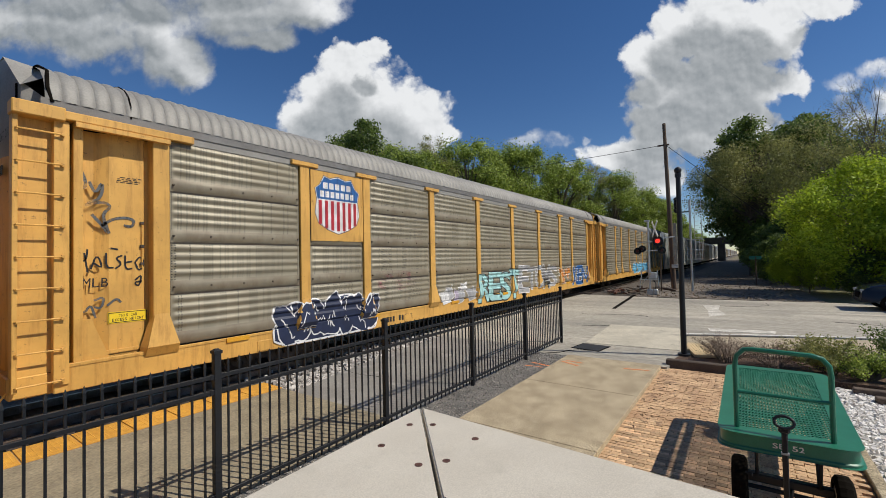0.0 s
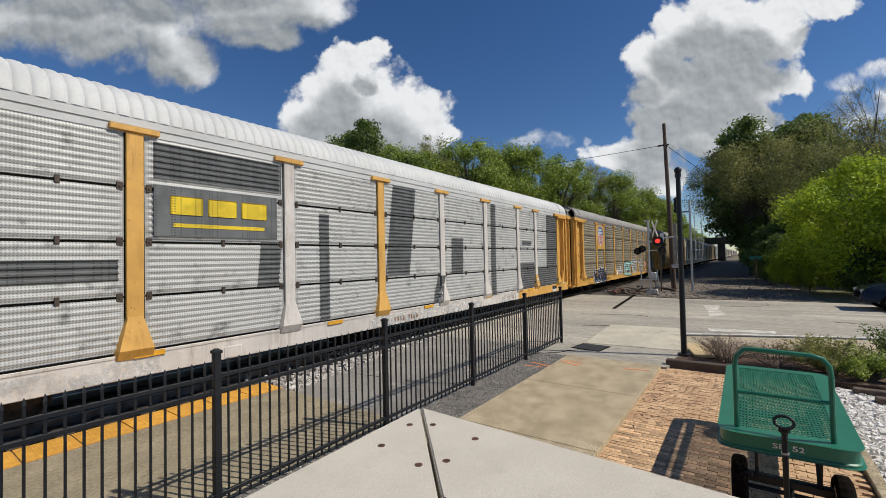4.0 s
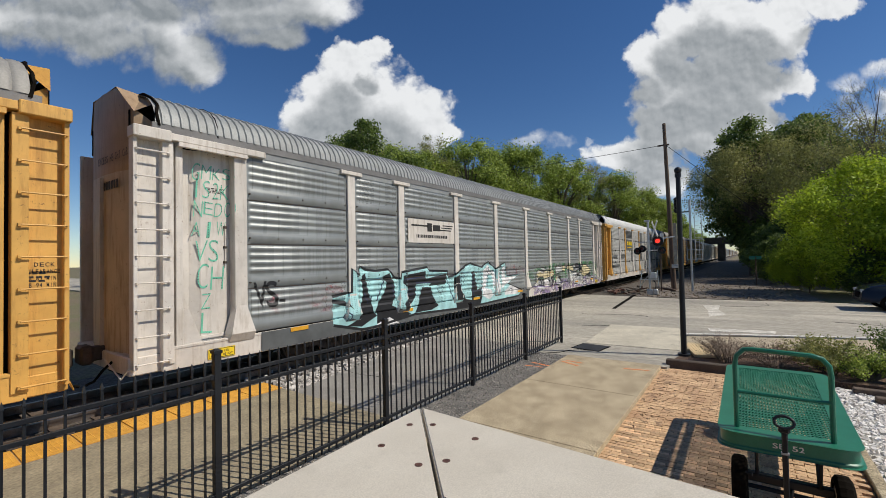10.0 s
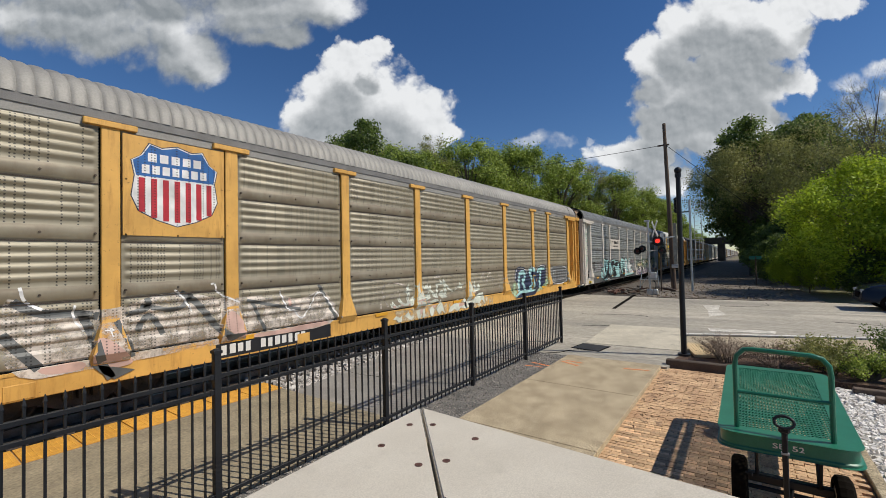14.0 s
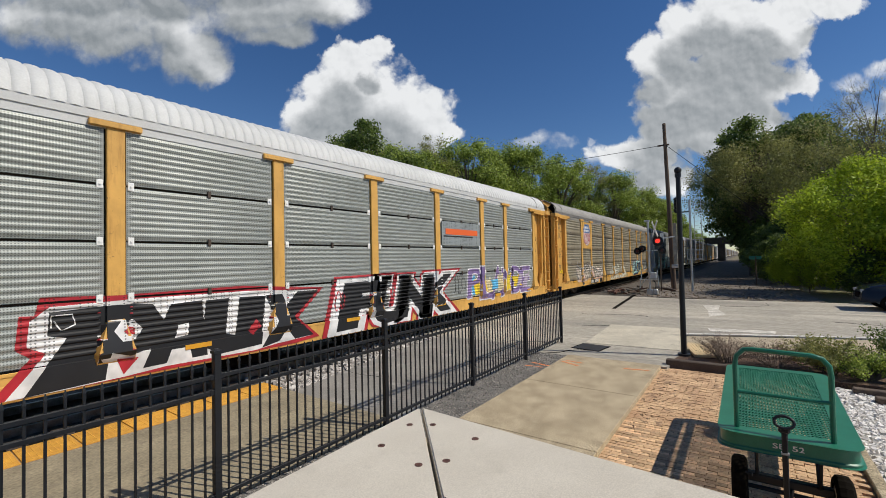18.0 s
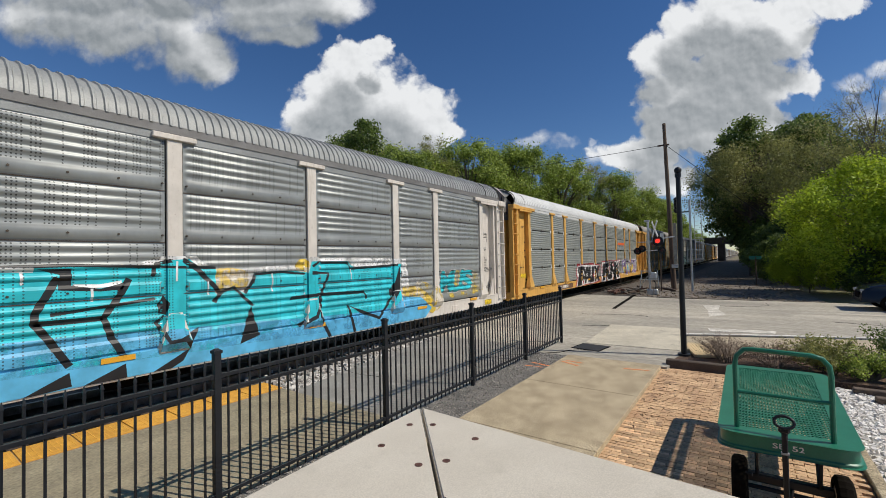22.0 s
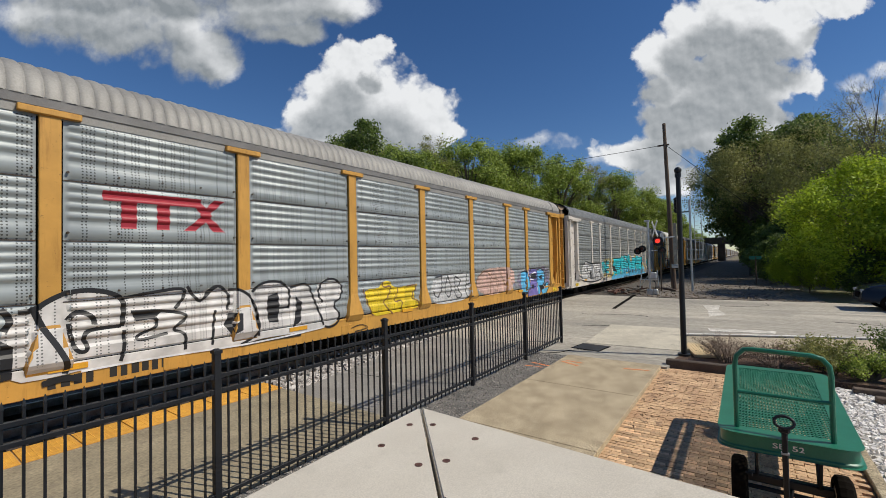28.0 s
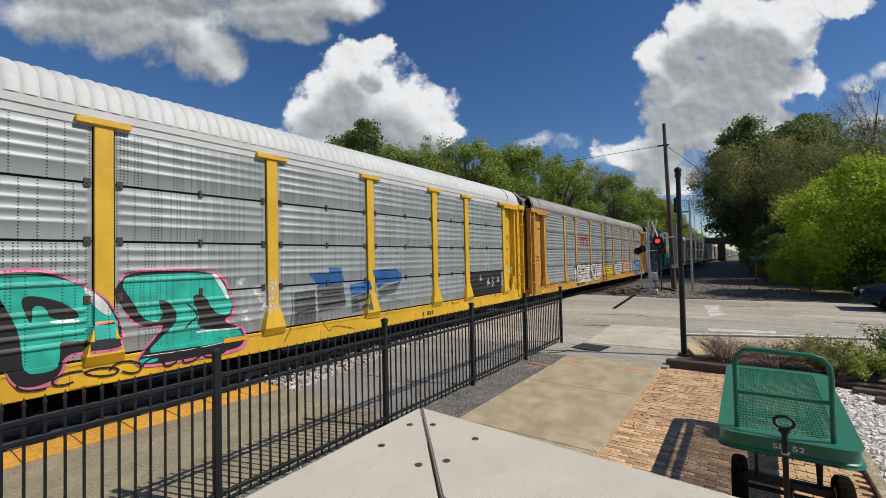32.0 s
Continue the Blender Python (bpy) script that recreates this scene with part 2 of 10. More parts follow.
def leaf_mat(name, a, b):
    m, n, l, p = nodes_of(name)
    geo = n.new("ShaderNodeNewGeometry")
    r = n.new("ShaderNodeValToRGB")
    r.color_ramp.elements[0].color, r.color_ramp.elements[1].color = (*a, 1), (*b, 1)
    l.new(geo.outputs["Random Per Island"], r.inputs[0])
    l.new(r.outputs[0], p.inputs["Base Color"])
    p.inputs["Roughness"].default_value = 0.6
    tr = n.new("ShaderNodeBsdfTranslucent")
    l.new(r.outputs[0], tr.inputs[0])
    mx = n.new("ShaderNodeMixShader")
    mx.inputs[0].default_value = 0.45
    l.new(p.outputs[0], mx.inputs[1]), l.new(tr.outputs[0], mx.inputs[2])
    l.new(mx.outputs[0], n["Material Output"].inputs[0])
    return m


LEAF_MID = leaf_mat("spring_leaves", (0.09, 0.155, 0.022), (0.46, 0.55, 0.10))
LEAF_DARK = leaf_mat("dark_leaves", (0.06, 0.10, 0.02), (0.19, 0.26, 0.06))
LEAF_BRIGHT = leaf_mat("bright_yellow_green_leaves", (0.19, 0.28, 0.013), (0.58, 0.69, 0.055))
LEAF_OLIVE = leaf_mat("olive_budding_leaves", (0.17, 0.18, 0.055), (0.42, 0.42, 0.14))
LEAF_DRY = leaf_mat("dry_brown_twigs", (0.17, 0.125, 0.095), (0.40, 0.31, 0.24))


# ---- mesh helpers ----
def mesh_of(name, bm):
    me = bpy.data.meshes.new(name)
    bm.to_mesh(me)
    bm.free()
    return me


def shaded(me, angle=35):
    me.polygons.foreach_set("use_smooth", [True] * len(me.polygons))
    me.set_sharp_from_angle(angle=radians(angle))
    return me


def part(name, bm, material, parent=None, label="", smooth=False, m=None):
    me = bm if isinstance(bm, bpy.types.Mesh) else mesh_of(name, bm)
    if not me.materials:
        me.materials.append(material)
    if smooth:
        shaded(me)
    ob = new(name, me)
    ob.parent = parent
    if m is not None:
        ob.matrix_basis = m
    if label:
        ob["label"] = label
    return ob


def box(bm, x0, y0, z0, x1, y1, z1, bevel=0.0, top=None):
    """A box; top: how far its upper face is drawn in, per side, in x and y."""
    tx, ty = top or (0, 0)
    v = [bm.verts.new(q) for q in ((x0, y0, z0), (x1, y0, z0), (x1, y1, z0), (x0, y1, z0), (x0 + tx, y0 + ty, z1), (x1 - tx, y0 + ty, z1), (x1 - tx, y1 - ty, z1), (x0 + tx, y1 - ty, z1))]
    fs = [bm.faces.new([v[i] for i in q]) for q in ((3, 2, 1, 0), (4, 5, 6, 7), (0, 1, 5, 4), (1, 2, 6, 5), (2, 3, 7, 6), (3, 0, 4, 7))]
    if bevel:
        bmesh.ops.bevel(bm, geom=list({e for f in fs for e in f.edges}), offset=bevel, segments=1, affect="EDGES")
    return bm


def boxed(*a, **k):
    return box(bmesh.new(), *a, **k)


def tube(bm, pts, radii, n=8, closed_ends=True):
    pts = [Vector(p) for p in pts]
    if isinstance(radii, (int, float)):
        radii = [radii] * len(pts)
    rings, ref = [], None
    for i, p in enumerate(pts):
        d = (pts[min(i + 1, len(pts) - 1)] - pts[max(i - 1, 0)]).normalized()
        if ref is None:
            ref = d.orthogonal().normalized()
        ref = (ref - d * ref.dot(d)).normalized()
        s = d.cross(ref)
        rings.append([bm.verts.new(p + (ref * math.cos(a) + s * math.sin(a)) * radii[i]) for a in (2 * math.pi * k / n for k in range(n))])
    for a, b in zip(rings, rings[1:]):
        for k in range(n):
            bm.faces.new((a[k], a[(k + 1) % n], b[(k + 1) % n], b[k]))
    if closed_ends:
        bm.faces.new(rings[0][::-1]), bm.faces.new(rings[-1])
    return bm


def tubed(*a, **k):
    return tube(bmesh.new(), *a, **k)


def slab(bm, pts, z0, z1):
    """An upright prism over an outline (counterclockwise)."""
    lo, hi = [bm.verts.new((x, y, z0)) for x, y in pts], [bm.verts.new((x, y, z1)) for x, y in pts]
    bm.faces.new(hi), bm.faces.new(lo[::-1])
    for i in range(len(pts)):
        j = (i + 1) % len(pts)
        bm.faces.new((lo[i], lo[j], hi[j], hi[i]))
    return bm


def slabbed(*a):
    return slab(bmesh.new(), *a)


def thing(name, x, y, z, label, category, group="", rz=0):
    ob = new(name)
    ob.matrix_basis = pose(x, y, z, 0, 0, rz)
    return tagged(ob, label, category, group)


def quads(name, centres, sizes, normals_jitter, rng, aspect=1.0):
    """Many small four-cornered leaves, turned at random about a given way."""
    n = len(centres)
    nrm = rng.normal(size=(n, 3)) * 0.75
    if normals_jitter is not None:
        nrm += normals_jitter
    nrm /= np.linalg.norm(nrm, axis=1)[:, None]
    a = np.cross(nrm, rng.normal(size=(n, 3)))
    a /= np.linalg.norm(a, axis=1)[:, None]
    b = np.cross(nrm, a)
    a, b = a * sizes[:, None] * aspect, b * sizes[:, None]
    v = np.stack([centres - a, centres - b * 0.6, centres + a, centres + b * 0.6], 1).reshape(-1, 3)
    me = bpy.data.meshes.new(name)
    me.from_pydata(v.tolist(), [], np.arange(4 * n).reshape(n, 4).tolist())
    return me


# ---- the ground and what is laid on it (the track runs along x) ----
def setting(name, bm, material, label=""):
    ob = part(name, bm, material)
    return tagged(ob, label, kind="structure")


setting("ground", boxed(-2500, -2500, -0.6, 2500, 2500, -0.16), GRASS, "dry grass and dirt reaching to the woods")
setting("road", slabbed([(11.0, 8.7), (11.0, 4.45), (10.38, 4.45), (10.38, 1.45), (14.7, 0.98), (16.0, -2.6), (16.6, -7.0), (16.8, -160), (27.3, -160), (27.2, -4), (26.8, 3), (27.6, 8.7)], -0.5, -0.022), ASPHALT, "worn grey asphalt road with cracks and faded markings")
setting("road_1", slabbed([(13.6, 10.9), (27.6, 10.9), (27.6, 120), (13.6, 120)], -0.5, -0.022), ASPHALT, "worn grey asphalt road beyond the track")
setting("road_2", boxed(13.4, 9.16, -0.4, 27.7, 10.42, -0.03), ASPHALT_DARK, "asphalt between the rails at the level crossing")
setting("pavement", slabbed([(4.88, 4.45), (11.0, 4.45), (11.0, 7.95), (8.4, 7.75), (5.6, 7.2), (4.88, 7.05)], -0.4, -0.012), surf("pale_worn_asphalt", (0.27, 0.255, 0.23), (0.20, 0.19, 0.175), 1.0, 0.9, 0, 0.004, 80, 0.18, c=(0.33, 0.31, 0.28)), "pale worn asphalt path beside the track")
setting("pavement_1", slabbed([(-30, 3.66), (10.37, 3.66), (10.37, 4.45), (-30, 4.45)], -0.4, -0.016), ASPHALT_DARK, "strip of dark coarse asphalt under the fence")
platform = setting("platform", boxed(-60, 4.45, -0.5, 4.87, 8.02, 0.0), PLATFORM, "grey-brown concrete station platform")
setting("ballast_bed", slabbed([(-300, 8.95), (4.87, 8.95), (4.88, 8.03), (5.6, 7.2), (8.4, 7.75), (11.0, 8.02), (13.3, 8.7), (13.3, 12.4), (-300, 12.4)], -0.5, -0.125), BALLAST, "brown-grey ballast of the track bed")
# This strip would lie in the sun; its black colour paints the train's shade.
setting("ballast_bed_2", boxed(-300, 8.03, -0.5, 4.86, 8.94, -0.125), SHADED_BALLAST, "ballast along the platform, coloured black for the shade under the train")
setting("ballast_bed_1", boxed(27.7, 5.6, -0.5, 1200, 13.5, -0.13), BALLAST, "brown-grey ballast of the track bed")
setting("gravel_yard", slabbed([(27.7, -3.2), (70, -2.0), (200, 1.0), (200, 5.59), (27.7, 5.59)], -0.5, -0.06), surf("shaded_brown_gravel", (0.20, 0.17, 0.14), (0.10, 0.085, 0.07), 1.2, 0.95, 0, 0.05, 9, 0.5, stretch=(1, 0.35, 1)), "brown gravel yard beside the track")

# the sidewalk, in slabs with open joints
walk_base = setting("sidewalk", boxed(-20, 1.60, -0.4, 10.36, 3.62, -0.03), MORTAR, "tan concrete sidewalk of cast slabs")
for i in range(7):
    x1 = 10.40 - 2.50 * i
    part("slab", boxed(x1 - 2.488, 1.57, -0.12, x1, 3.65, 0.0, bevel=0.008), CONCRETE, walk_base)
# worn paler pad and steel plate at the kerb ramp
setting("pavement_2", slabbed([(12.15, 3.75), (12.3, 1.40), (14.3, 1.12), (16.0, 1.85), (15.8, 3.95)], -0.3, -0.012), surf("pale_cracked_concrete", (0.58, 0.53, 0.42), (0.44, 0.40, 0.315), 0.9, 0.9, 0, 0.005, 45, 0.35, c=(0.36, 0.33, 0.27)), "pale cracked concrete ramp pad")
plate = thing("drain_cover", 11.62, 3.45, -0.018, "flat dark steel drain cover set in the asphalt", "drain cover", rz=-8)
part("plate", boxed(-0.35, -0.35, -0.05, 0.35, 0.35, 0.012, bevel=0.006), surf("dark_steel_plate", (0.05, 0.052, 0.055), None, 6, 0.7, 0.5, 0.002, 50), plate)
part("rim", boxed(-0.385, -0.385, -0.05, 0.385, 0.385, 0.006), DARK, plate)
# tan warning tile at the kerb ramp
tile = thing("tactile_tile", 12.45, 0.92, 0.051, "tan ribbed warning tile at the kerb ramp", "tactile tile", rz=14)
part("base", boxed(-0.78, -0.3, -0.05, 0.62, 0.3, 0.006), TAN_TILE, tile)
for i in range(9):
    part("ridge", boxed(-0.76, -0.27 + i * 0.065, 0.0, 0.76, -0.245 + i * 0.065, 0.014), TAN_TILE, tile)

# yellow tactile strip along the platform edge
strip = setting("tactile_strip", boxed(-14, 7.38, -0.02, 4.87, 8.02, 0.004), MORTAR, "yellow tactile strip along the platform edge")
bm = boxed(0.008, 7.39, 0.0, 0.598, 8.02, 0.02, bevel=0.004)
for i in range(9):
    for j in range(9):
        box(bm, 0.035 + i * 0.063, 7.415 + j * 0.065, 0.02, 0.06 + i * 0.063, 7.44 + j * 0.065, 0.026, top=(0.006, 0.006))
tile_mesh = mesh_of("tile", bm)
for i in range(30):
    part("tile", tile_mesh, YELLOW_TILE, strip, m=pose(4.265 - 0.606 * i, 0, 0))

# brick paving, kept a step below the sidewalk
bricks = setting("brick_paving", boxed(2.0, -1.1, -0.4, 10.62, 1.565, -0.10), MORTAR, "orange-tan paving bricks in running bond")

# near kerb and sidewalk across it
def ribbon(pts, w):
    """Outline of a band of width w to the right of a line."""
    out = []
    for i, (x, y) in enumerate(pts):
        a, b = Vector(pts[max(i - 1, 0)]), Vector(pts[min(i + 1, len(pts) - 1)])
        d = (b - a).normalized()
        out.append((x + d.y * w, y - d.x * w))
    return out


kerb_line = [(14.35, 1.62), (14.66, 0.98), (15.35, -0.85), (15.98, -2.6), (16.3, -4.4), (16.45, -8), (16.5, -60)]
inner = ribbon(kerb_line, 0.16)
kerb = setting("kerb", slabbed(kerb_line + inner[::-1], -0.4, 0.09), surf("pale_kerb_concrete", (0.60, 0.55, 0.46), (0.50, 0.45, 0.37), 2, 0.9, 0, 0.003, 80, 0.12), "pale concrete kerb")
edge_a, edge_b = ribbon(kerb_line, 0.015), ribbon(kerb_line, 0.125)
setting("kerb_paint", slabbed(edge_a + edge_b[::-1], 0.05, 0.094), WHITE_PAINT, "worn white paint along the kerb top")
seam_a, seam_b = ribbon(kerb_line, 0.163), ribbon(kerb_line, 0.20)
setting("kerb_seam", slabbed(seam_a + seam_b[::-1], 0.0, 0.056), DARK, "dark joint behind the kerb")
setting("sidewalk_1", slabbed(inner + [(13.2, -60), (13.0, -6), (12.45, -2.0), (12.2, 0.4), (12.3, 1.3)], -0.4, 0.05), surf("tan_shaded_concrete", (0.46, 0.385, 0.27), (0.36, 0.30, 0.21), 1.3, 0.9, 0, 0.003, 80, 0.12), "tan concrete sidewalk along the road")
setting("planting_bed", slabbed([(10.78, 1.5), (10.78, -9), (13.0, -6.5), (12.44, -2.0), (12.19, 0.4), (12.0, 1.3)], -0.4, -0.02), MULCH, "bark-mulched planting bed")
edging = setting("bed_edging", boxed(10.62, -1.2, -0.3, 10.78, 1.5, 0.10, bevel=0.02), surf("dark_brown_edging", (0.105, 0.08, 0.06), (0.07, 0.052, 0.04), 3, 0.9, 0, 0.005, 40, 0.2), "dark brown kerb along the planting bed")
setting("gravel", slabbed([(2.0, -1.1), (2.0, -14), (10.6, -14), (10.6, -1.1)], -0.4, -0.09), surf("white_gravel_bed", (0.72, 0.685, 0.63), (0.50, 0.475, 0.43), 8, 0.9, 0, 0.03, 26, 0.5), "bed of white landscaping gravel")
part("edging_strip", boxed(2.0, -1.16, -0.3, 10.6, -1.04, -0.03, bevel=0.01), CONCRETE, bricks)

# faded white road marks, cracks and the dark slot across the lane
FADED = surf("faded_road_paint", (0.72, 0.69, 0.62), (0.40, 0.37, 0.31), 2.6, 0.9, 0, 0, 20, 0.3)
marks = setting("road_marking", slabbed([(23.6, 1.65), (21.6, 1.35), (19.5, 1.18), (20.4, 0.66), (22.2, 1.0), (23.9, 0.98)], -0.03, -0.018), FADED, "faded white road marking")
setting("road_marking_1", slabbed([(15.85, 0.95), (16.2, -0.7), (16.72, -0.75), (16.42, 1.05)], -0.03, -0.012), FADED, "faded white stop line")
setting("road_seam", slabbed([(20.6, 4.93), (20.65, 5.10), (28.3, 5.72), (28.3, 5.52)], -0.03, -0.016), DARK, "dark slot across the asphalt")
rc = random.Random(4)
for k, (x, y, a, n) in enumerate(((15.6, 2.3, 2.6, 9), (13.4, 3.0, 0.1, 9), (18.5, 3.2, 0.9, 9), (23.8, 1.0, -1.5, 12), (19.8, -2.5, -1.4, 10), (8.5, 5.5, 0.1, 12), (6.5, 6.2, 1.4, 6))):
    pts, w = [(x, y)], 0.006 + 0.010 * rc.random()
    for i in range(n):
        a += rc.uniform(-0.55, 0.55)
        pts.append((pts[-1][0] + 0.3 * math.cos(a), pts[-1][1] + 0.3 * math.sin(a)))
    setting("crack", slabbed(pts + ribbon(pts, w)[::-1], -0.03, -0.008 if k > 1 and x < 12 else -0.014), DARK, "tar-dark crack in the asphalt")

# orange spray marks on sidewalk and asphalt
ORANGE_SPRAY = plain("orange_spray_paint", (0.72, 0.22, 0.06), 0.8)
for x, y, l, w, rz in ((9.55, 3.32, 0.5, 0.05, 62), (9.75, 3.28, 0.4, 0.05, 80), (9.2, 3.85, 0.55, 0.07, 75), (8.95, 3.95, 0.4, 0.06, 95), (9.75, 1.95, 0.5, 0.05, 100)):
    b = boxed(-l / 2, -w / 2, -0.006, l / 2, w / 2, 0.0025)
    ob = setting("spray_mark", b, ORANGE_SPRAY, "orange spray-painted survey mark")
    ob.matrix_basis = pose(x, y, 0.001 if y < 3.6 else -0.014, 0, 0, rz)

# rails, ties
for k, y in enumerate((9.07, 10.51)):
    bm = bmesh.new()
    for w, z0, z1 in ((0.07, -0.155, -0.13), (0.012, -0.13, -0.02), (0.036, -0.02, 0.02)):
        box(bm, -300, y - w, z0, 1200, y + w, z1)
    tagged(part("rail", bm, RAIL), "worn steel running rail", "rail", "rails of the track")
bm = bmesh.new()
for i in range(240):
    x = -40 + i * 0.55 + rc.uniform(-0.02, 0.02)
    if not 13.2 < x < 27.9:
        box(bm, x, 8.5, -0.3, x + 0.22, 11.1, -0.105 + rc.uniform(0, 0.01))
tagged(part("railway_ties", bm, TIE_WOOD), "old timber ties half sunk in ballast", "railway ties", kind="stuff")


def stones(name, n, spread, size, material, label, category, seed):
    """Loose broken stones; spread(rng) gives a place."""
    rng = np.random.default_rng(seed)
    cube = np.array([[-1, -1, -1], [1, -1, -1], [1, 1, -1], [-1, 1, -1], [-1, -1, 1], [1, -1, 1], [1, 1, 1], [-1, 1, 1]], float)
    faces = np.array([[4, 5, 6, 7], [0, 1, 5, 4], [1, 2, 6, 5], [2, 3, 7, 6], [3, 0, 4, 7]])
    c = spread(rng, n)
    s = size * rng.uniform(0.5, 1.2, (n, 1, 1)) * rng.uniform(0.55, 1.2, (n, 1, 3))
    v = cube[None] * s * rng.uniform(0.6, 1.15, (n, 8, 1))
    a = rng.uniform(0, 6.28, n)
    t = rng.uniform(-0.5, 0.5, n)
    x, y, z = v[..., 0].copy(), v[..., 1].copy(), v[..., 2].copy()
    y, z = y * np.cos(t)[:, None] - z * np.sin(t)[:, None], y * np.sin(t)[:, None] + z * np.cos(t)[:, None]
    v = np.stack([x * np.cos(a)[:, None] - y * np.sin(a)[:, None], x * np.sin(a)[:, None] + y * np.cos(a)[:, None], z], -1) + c[:, None]
    me = bpy.data.meshes.new(name)
    me.from_pydata(v.reshape(-1, 3).tolist(), [], (faces[None] + 8 * np.arange(n)[:, None, None]).reshape(-1, 4).tolist())
    return tagged(part(name, me, material), label, category, kind="stuff")


def island(name, a, b):
    m, n, l, p = nodes_of(name)
    geo, r = n.new("ShaderNodeNewGeometry"), n.new("ShaderNodeValToRGB")
    r.color_ramp.elements[0].color, r.color_ramp.elements[1].color = (*a, 1), (*b, 1)
    l.new(geo.outputs["Random Per Island"], r.inputs[0]), l.new(r.outputs[0], p.inputs["Base Color"])
    p.inputs["Roughness"].default_value = 0.9
    return m


def near_ballast(rng, n):
    x = rng.uniform(4.9, 12.6, n)
    lo = np.interp(x, [4.9, 5.6, 8.4, 11.0, 12.6], [7.4, 7.15, 7.65, 7.9, 8.3])
    y = lo + np.abs(rng.normal(0, 0.55, n))
    return np.stack([x, y, np.full(n, -0.10) + 0.03 * rng.random(n)], 1)


def gravel_bed(rng, n):
    x = 4.2 + 6.35 * rng.random(n) ** 0.8
    return np.stack([x, rng.uniform(-3.6, -1.17, n), np.full(n, -0.085) + 0.012 * rng.random(n)], 1)


stones("ballast_stones", 2600, near_ballast, 0.045, island("pale_ballast_stones", (0.20, 0.18, 0.16), (0.60, 0.57, 0.53)), "loose pale ballast stones beside the rail", "ballast", 1)
stones("gravel_stones", 9000, gravel_bed, 0.026, island("white_gravel_stones", (0.52, 0.49, 0.445), (0.95, 0.91, 0.85)), "loose white landscaping gravel", "gravel", 2)
stones("leaf_litter", 110, lambda r, n: np.stack([6.0 + 4.4 * r.random(n) ** 0.8, 1.53 - np.abs(r.normal(0, 0.28, n)), np.full(n, -0.076)], 1), 0.013, island("dry_leaves", (0.10, 0.06, 0.035), (0.3, 0.2, 0.12)), "dry leaves gathered against the sidewalk edge", "leaf litter", 3)
stones("asphalt_grit", 5200, lambda r, n: np.stack([1.0 + 9.3 * r.random(n), r.uniform(3.68, 4.44, n), np.full(n, -0.016)], 1), 0.010, island("grey_grit", (0.06, 0.055, 0.05), (0.50, 0.46, 0.40)), "loose grit on the coarse asphalt", "grit", 9)
stones("yard_stones", 1500, lambda r, n: np.stack([28 + 30 * r.random(n) ** 1.5, r.uniform(-2.5, 5.5, n), np.full(n, -0.055)], 1), 0.045, island("brown_yard_stones", (0.10, 0.075, 0.05), (0.34, 0.28, 0.21)), "loose brown gravel beside the track", "gravel", 5)


# ---- the train: bilevel car carriers ----
HALF = 14.18             # half a car body
PITCH = 29.1716            # car to car
TRACK_Y = 9.79
SIDE = -1.47             # mean plane of the side sheets, in the car's space
POSTS = (-9.345, -7.375, -4.425, -1.475, 1.475, 4.425, 7.375, 9.345)
DOOR_POST = 12.32
Z0, TIER = 1.00, 0.9175  # foot of the sheets, height of one sheet
COARSE = [(0.0, 0.0), (0.03, 0.0), (0.055, 0.034), (0.20, 0.034), (0.25, 0.0), (0.30, 0.0)] + [(0.30 + 0.15 * i + dz, o) for i in range(4) for dz, o in ((0.02, 0.0), (0.05, 0.028), (0.07, 0.038), (0.09, 0.038), (0.11, 0.028), (0.14, 0.0))] + [(0.9175, 0.0)]
FINE = [(0.0, -0.03), (0.03, -0.03), (0.032, 0.0)] + [(0.05 + 0.105 * i + dz, o) for i in range(8) for dz, o in ((0.02, 0.0), (0.045, 0.024), (0.07, 0.024), (0.095, 0.0))] + [(0.9175, 0.0)]
MEDIUM = [(0.0, -0.03), (0.025, -0.03), (0.027, 0.0)] + [(0.20 + 0.165 * i + dz, o) for i in range(4) for dz, o in ((0.03, 0.0), (0.06, 0.024), (0.08, 0.03), (0.10, 0.024), (0.13, 0.0))] + [(0.9175, 0.0)]
SHEET_MESHES = {}


def sheet_mesh(style, width, material):
    """One pressed sheet, its ribs fading out before its upright edges; origin at the lower left."""
    key = (id(style), round(width, 3), material.name)
    if key not in SHEET_MESHES:
        cols = [(0, 0), (0.045, 0), (0.085, 1), (width - 0.085, 1), (width - 0.045, 0), (width, 0)]
        v = [(x, -(o * (k if o > 0 else 1)), z) for x, k in cols for z, o in style]
        n = len(style)
        f = [(c * n + r, (c + 1) * n + r, (c + 1) * n + r + 1, c * n + r + 1) for c in range(5) for r in range(n - 1)]
        me = bpy.data.meshes.new("side_sheet")
        me.from_pydata(v, [], f)
        me.materials.append(material)
        SHEET_MESHES[key] = shaded(me, 50)
    return SHEET_MESHES[key]


def bays():
    """The sheet bays of a side: their two edges along the car."""
    edges = [-DOOR_POST, *POSTS, DOOR_POST]
    return [(a + 0.15, b - 0.15) for a, b in zip(edges, edges[1:])]


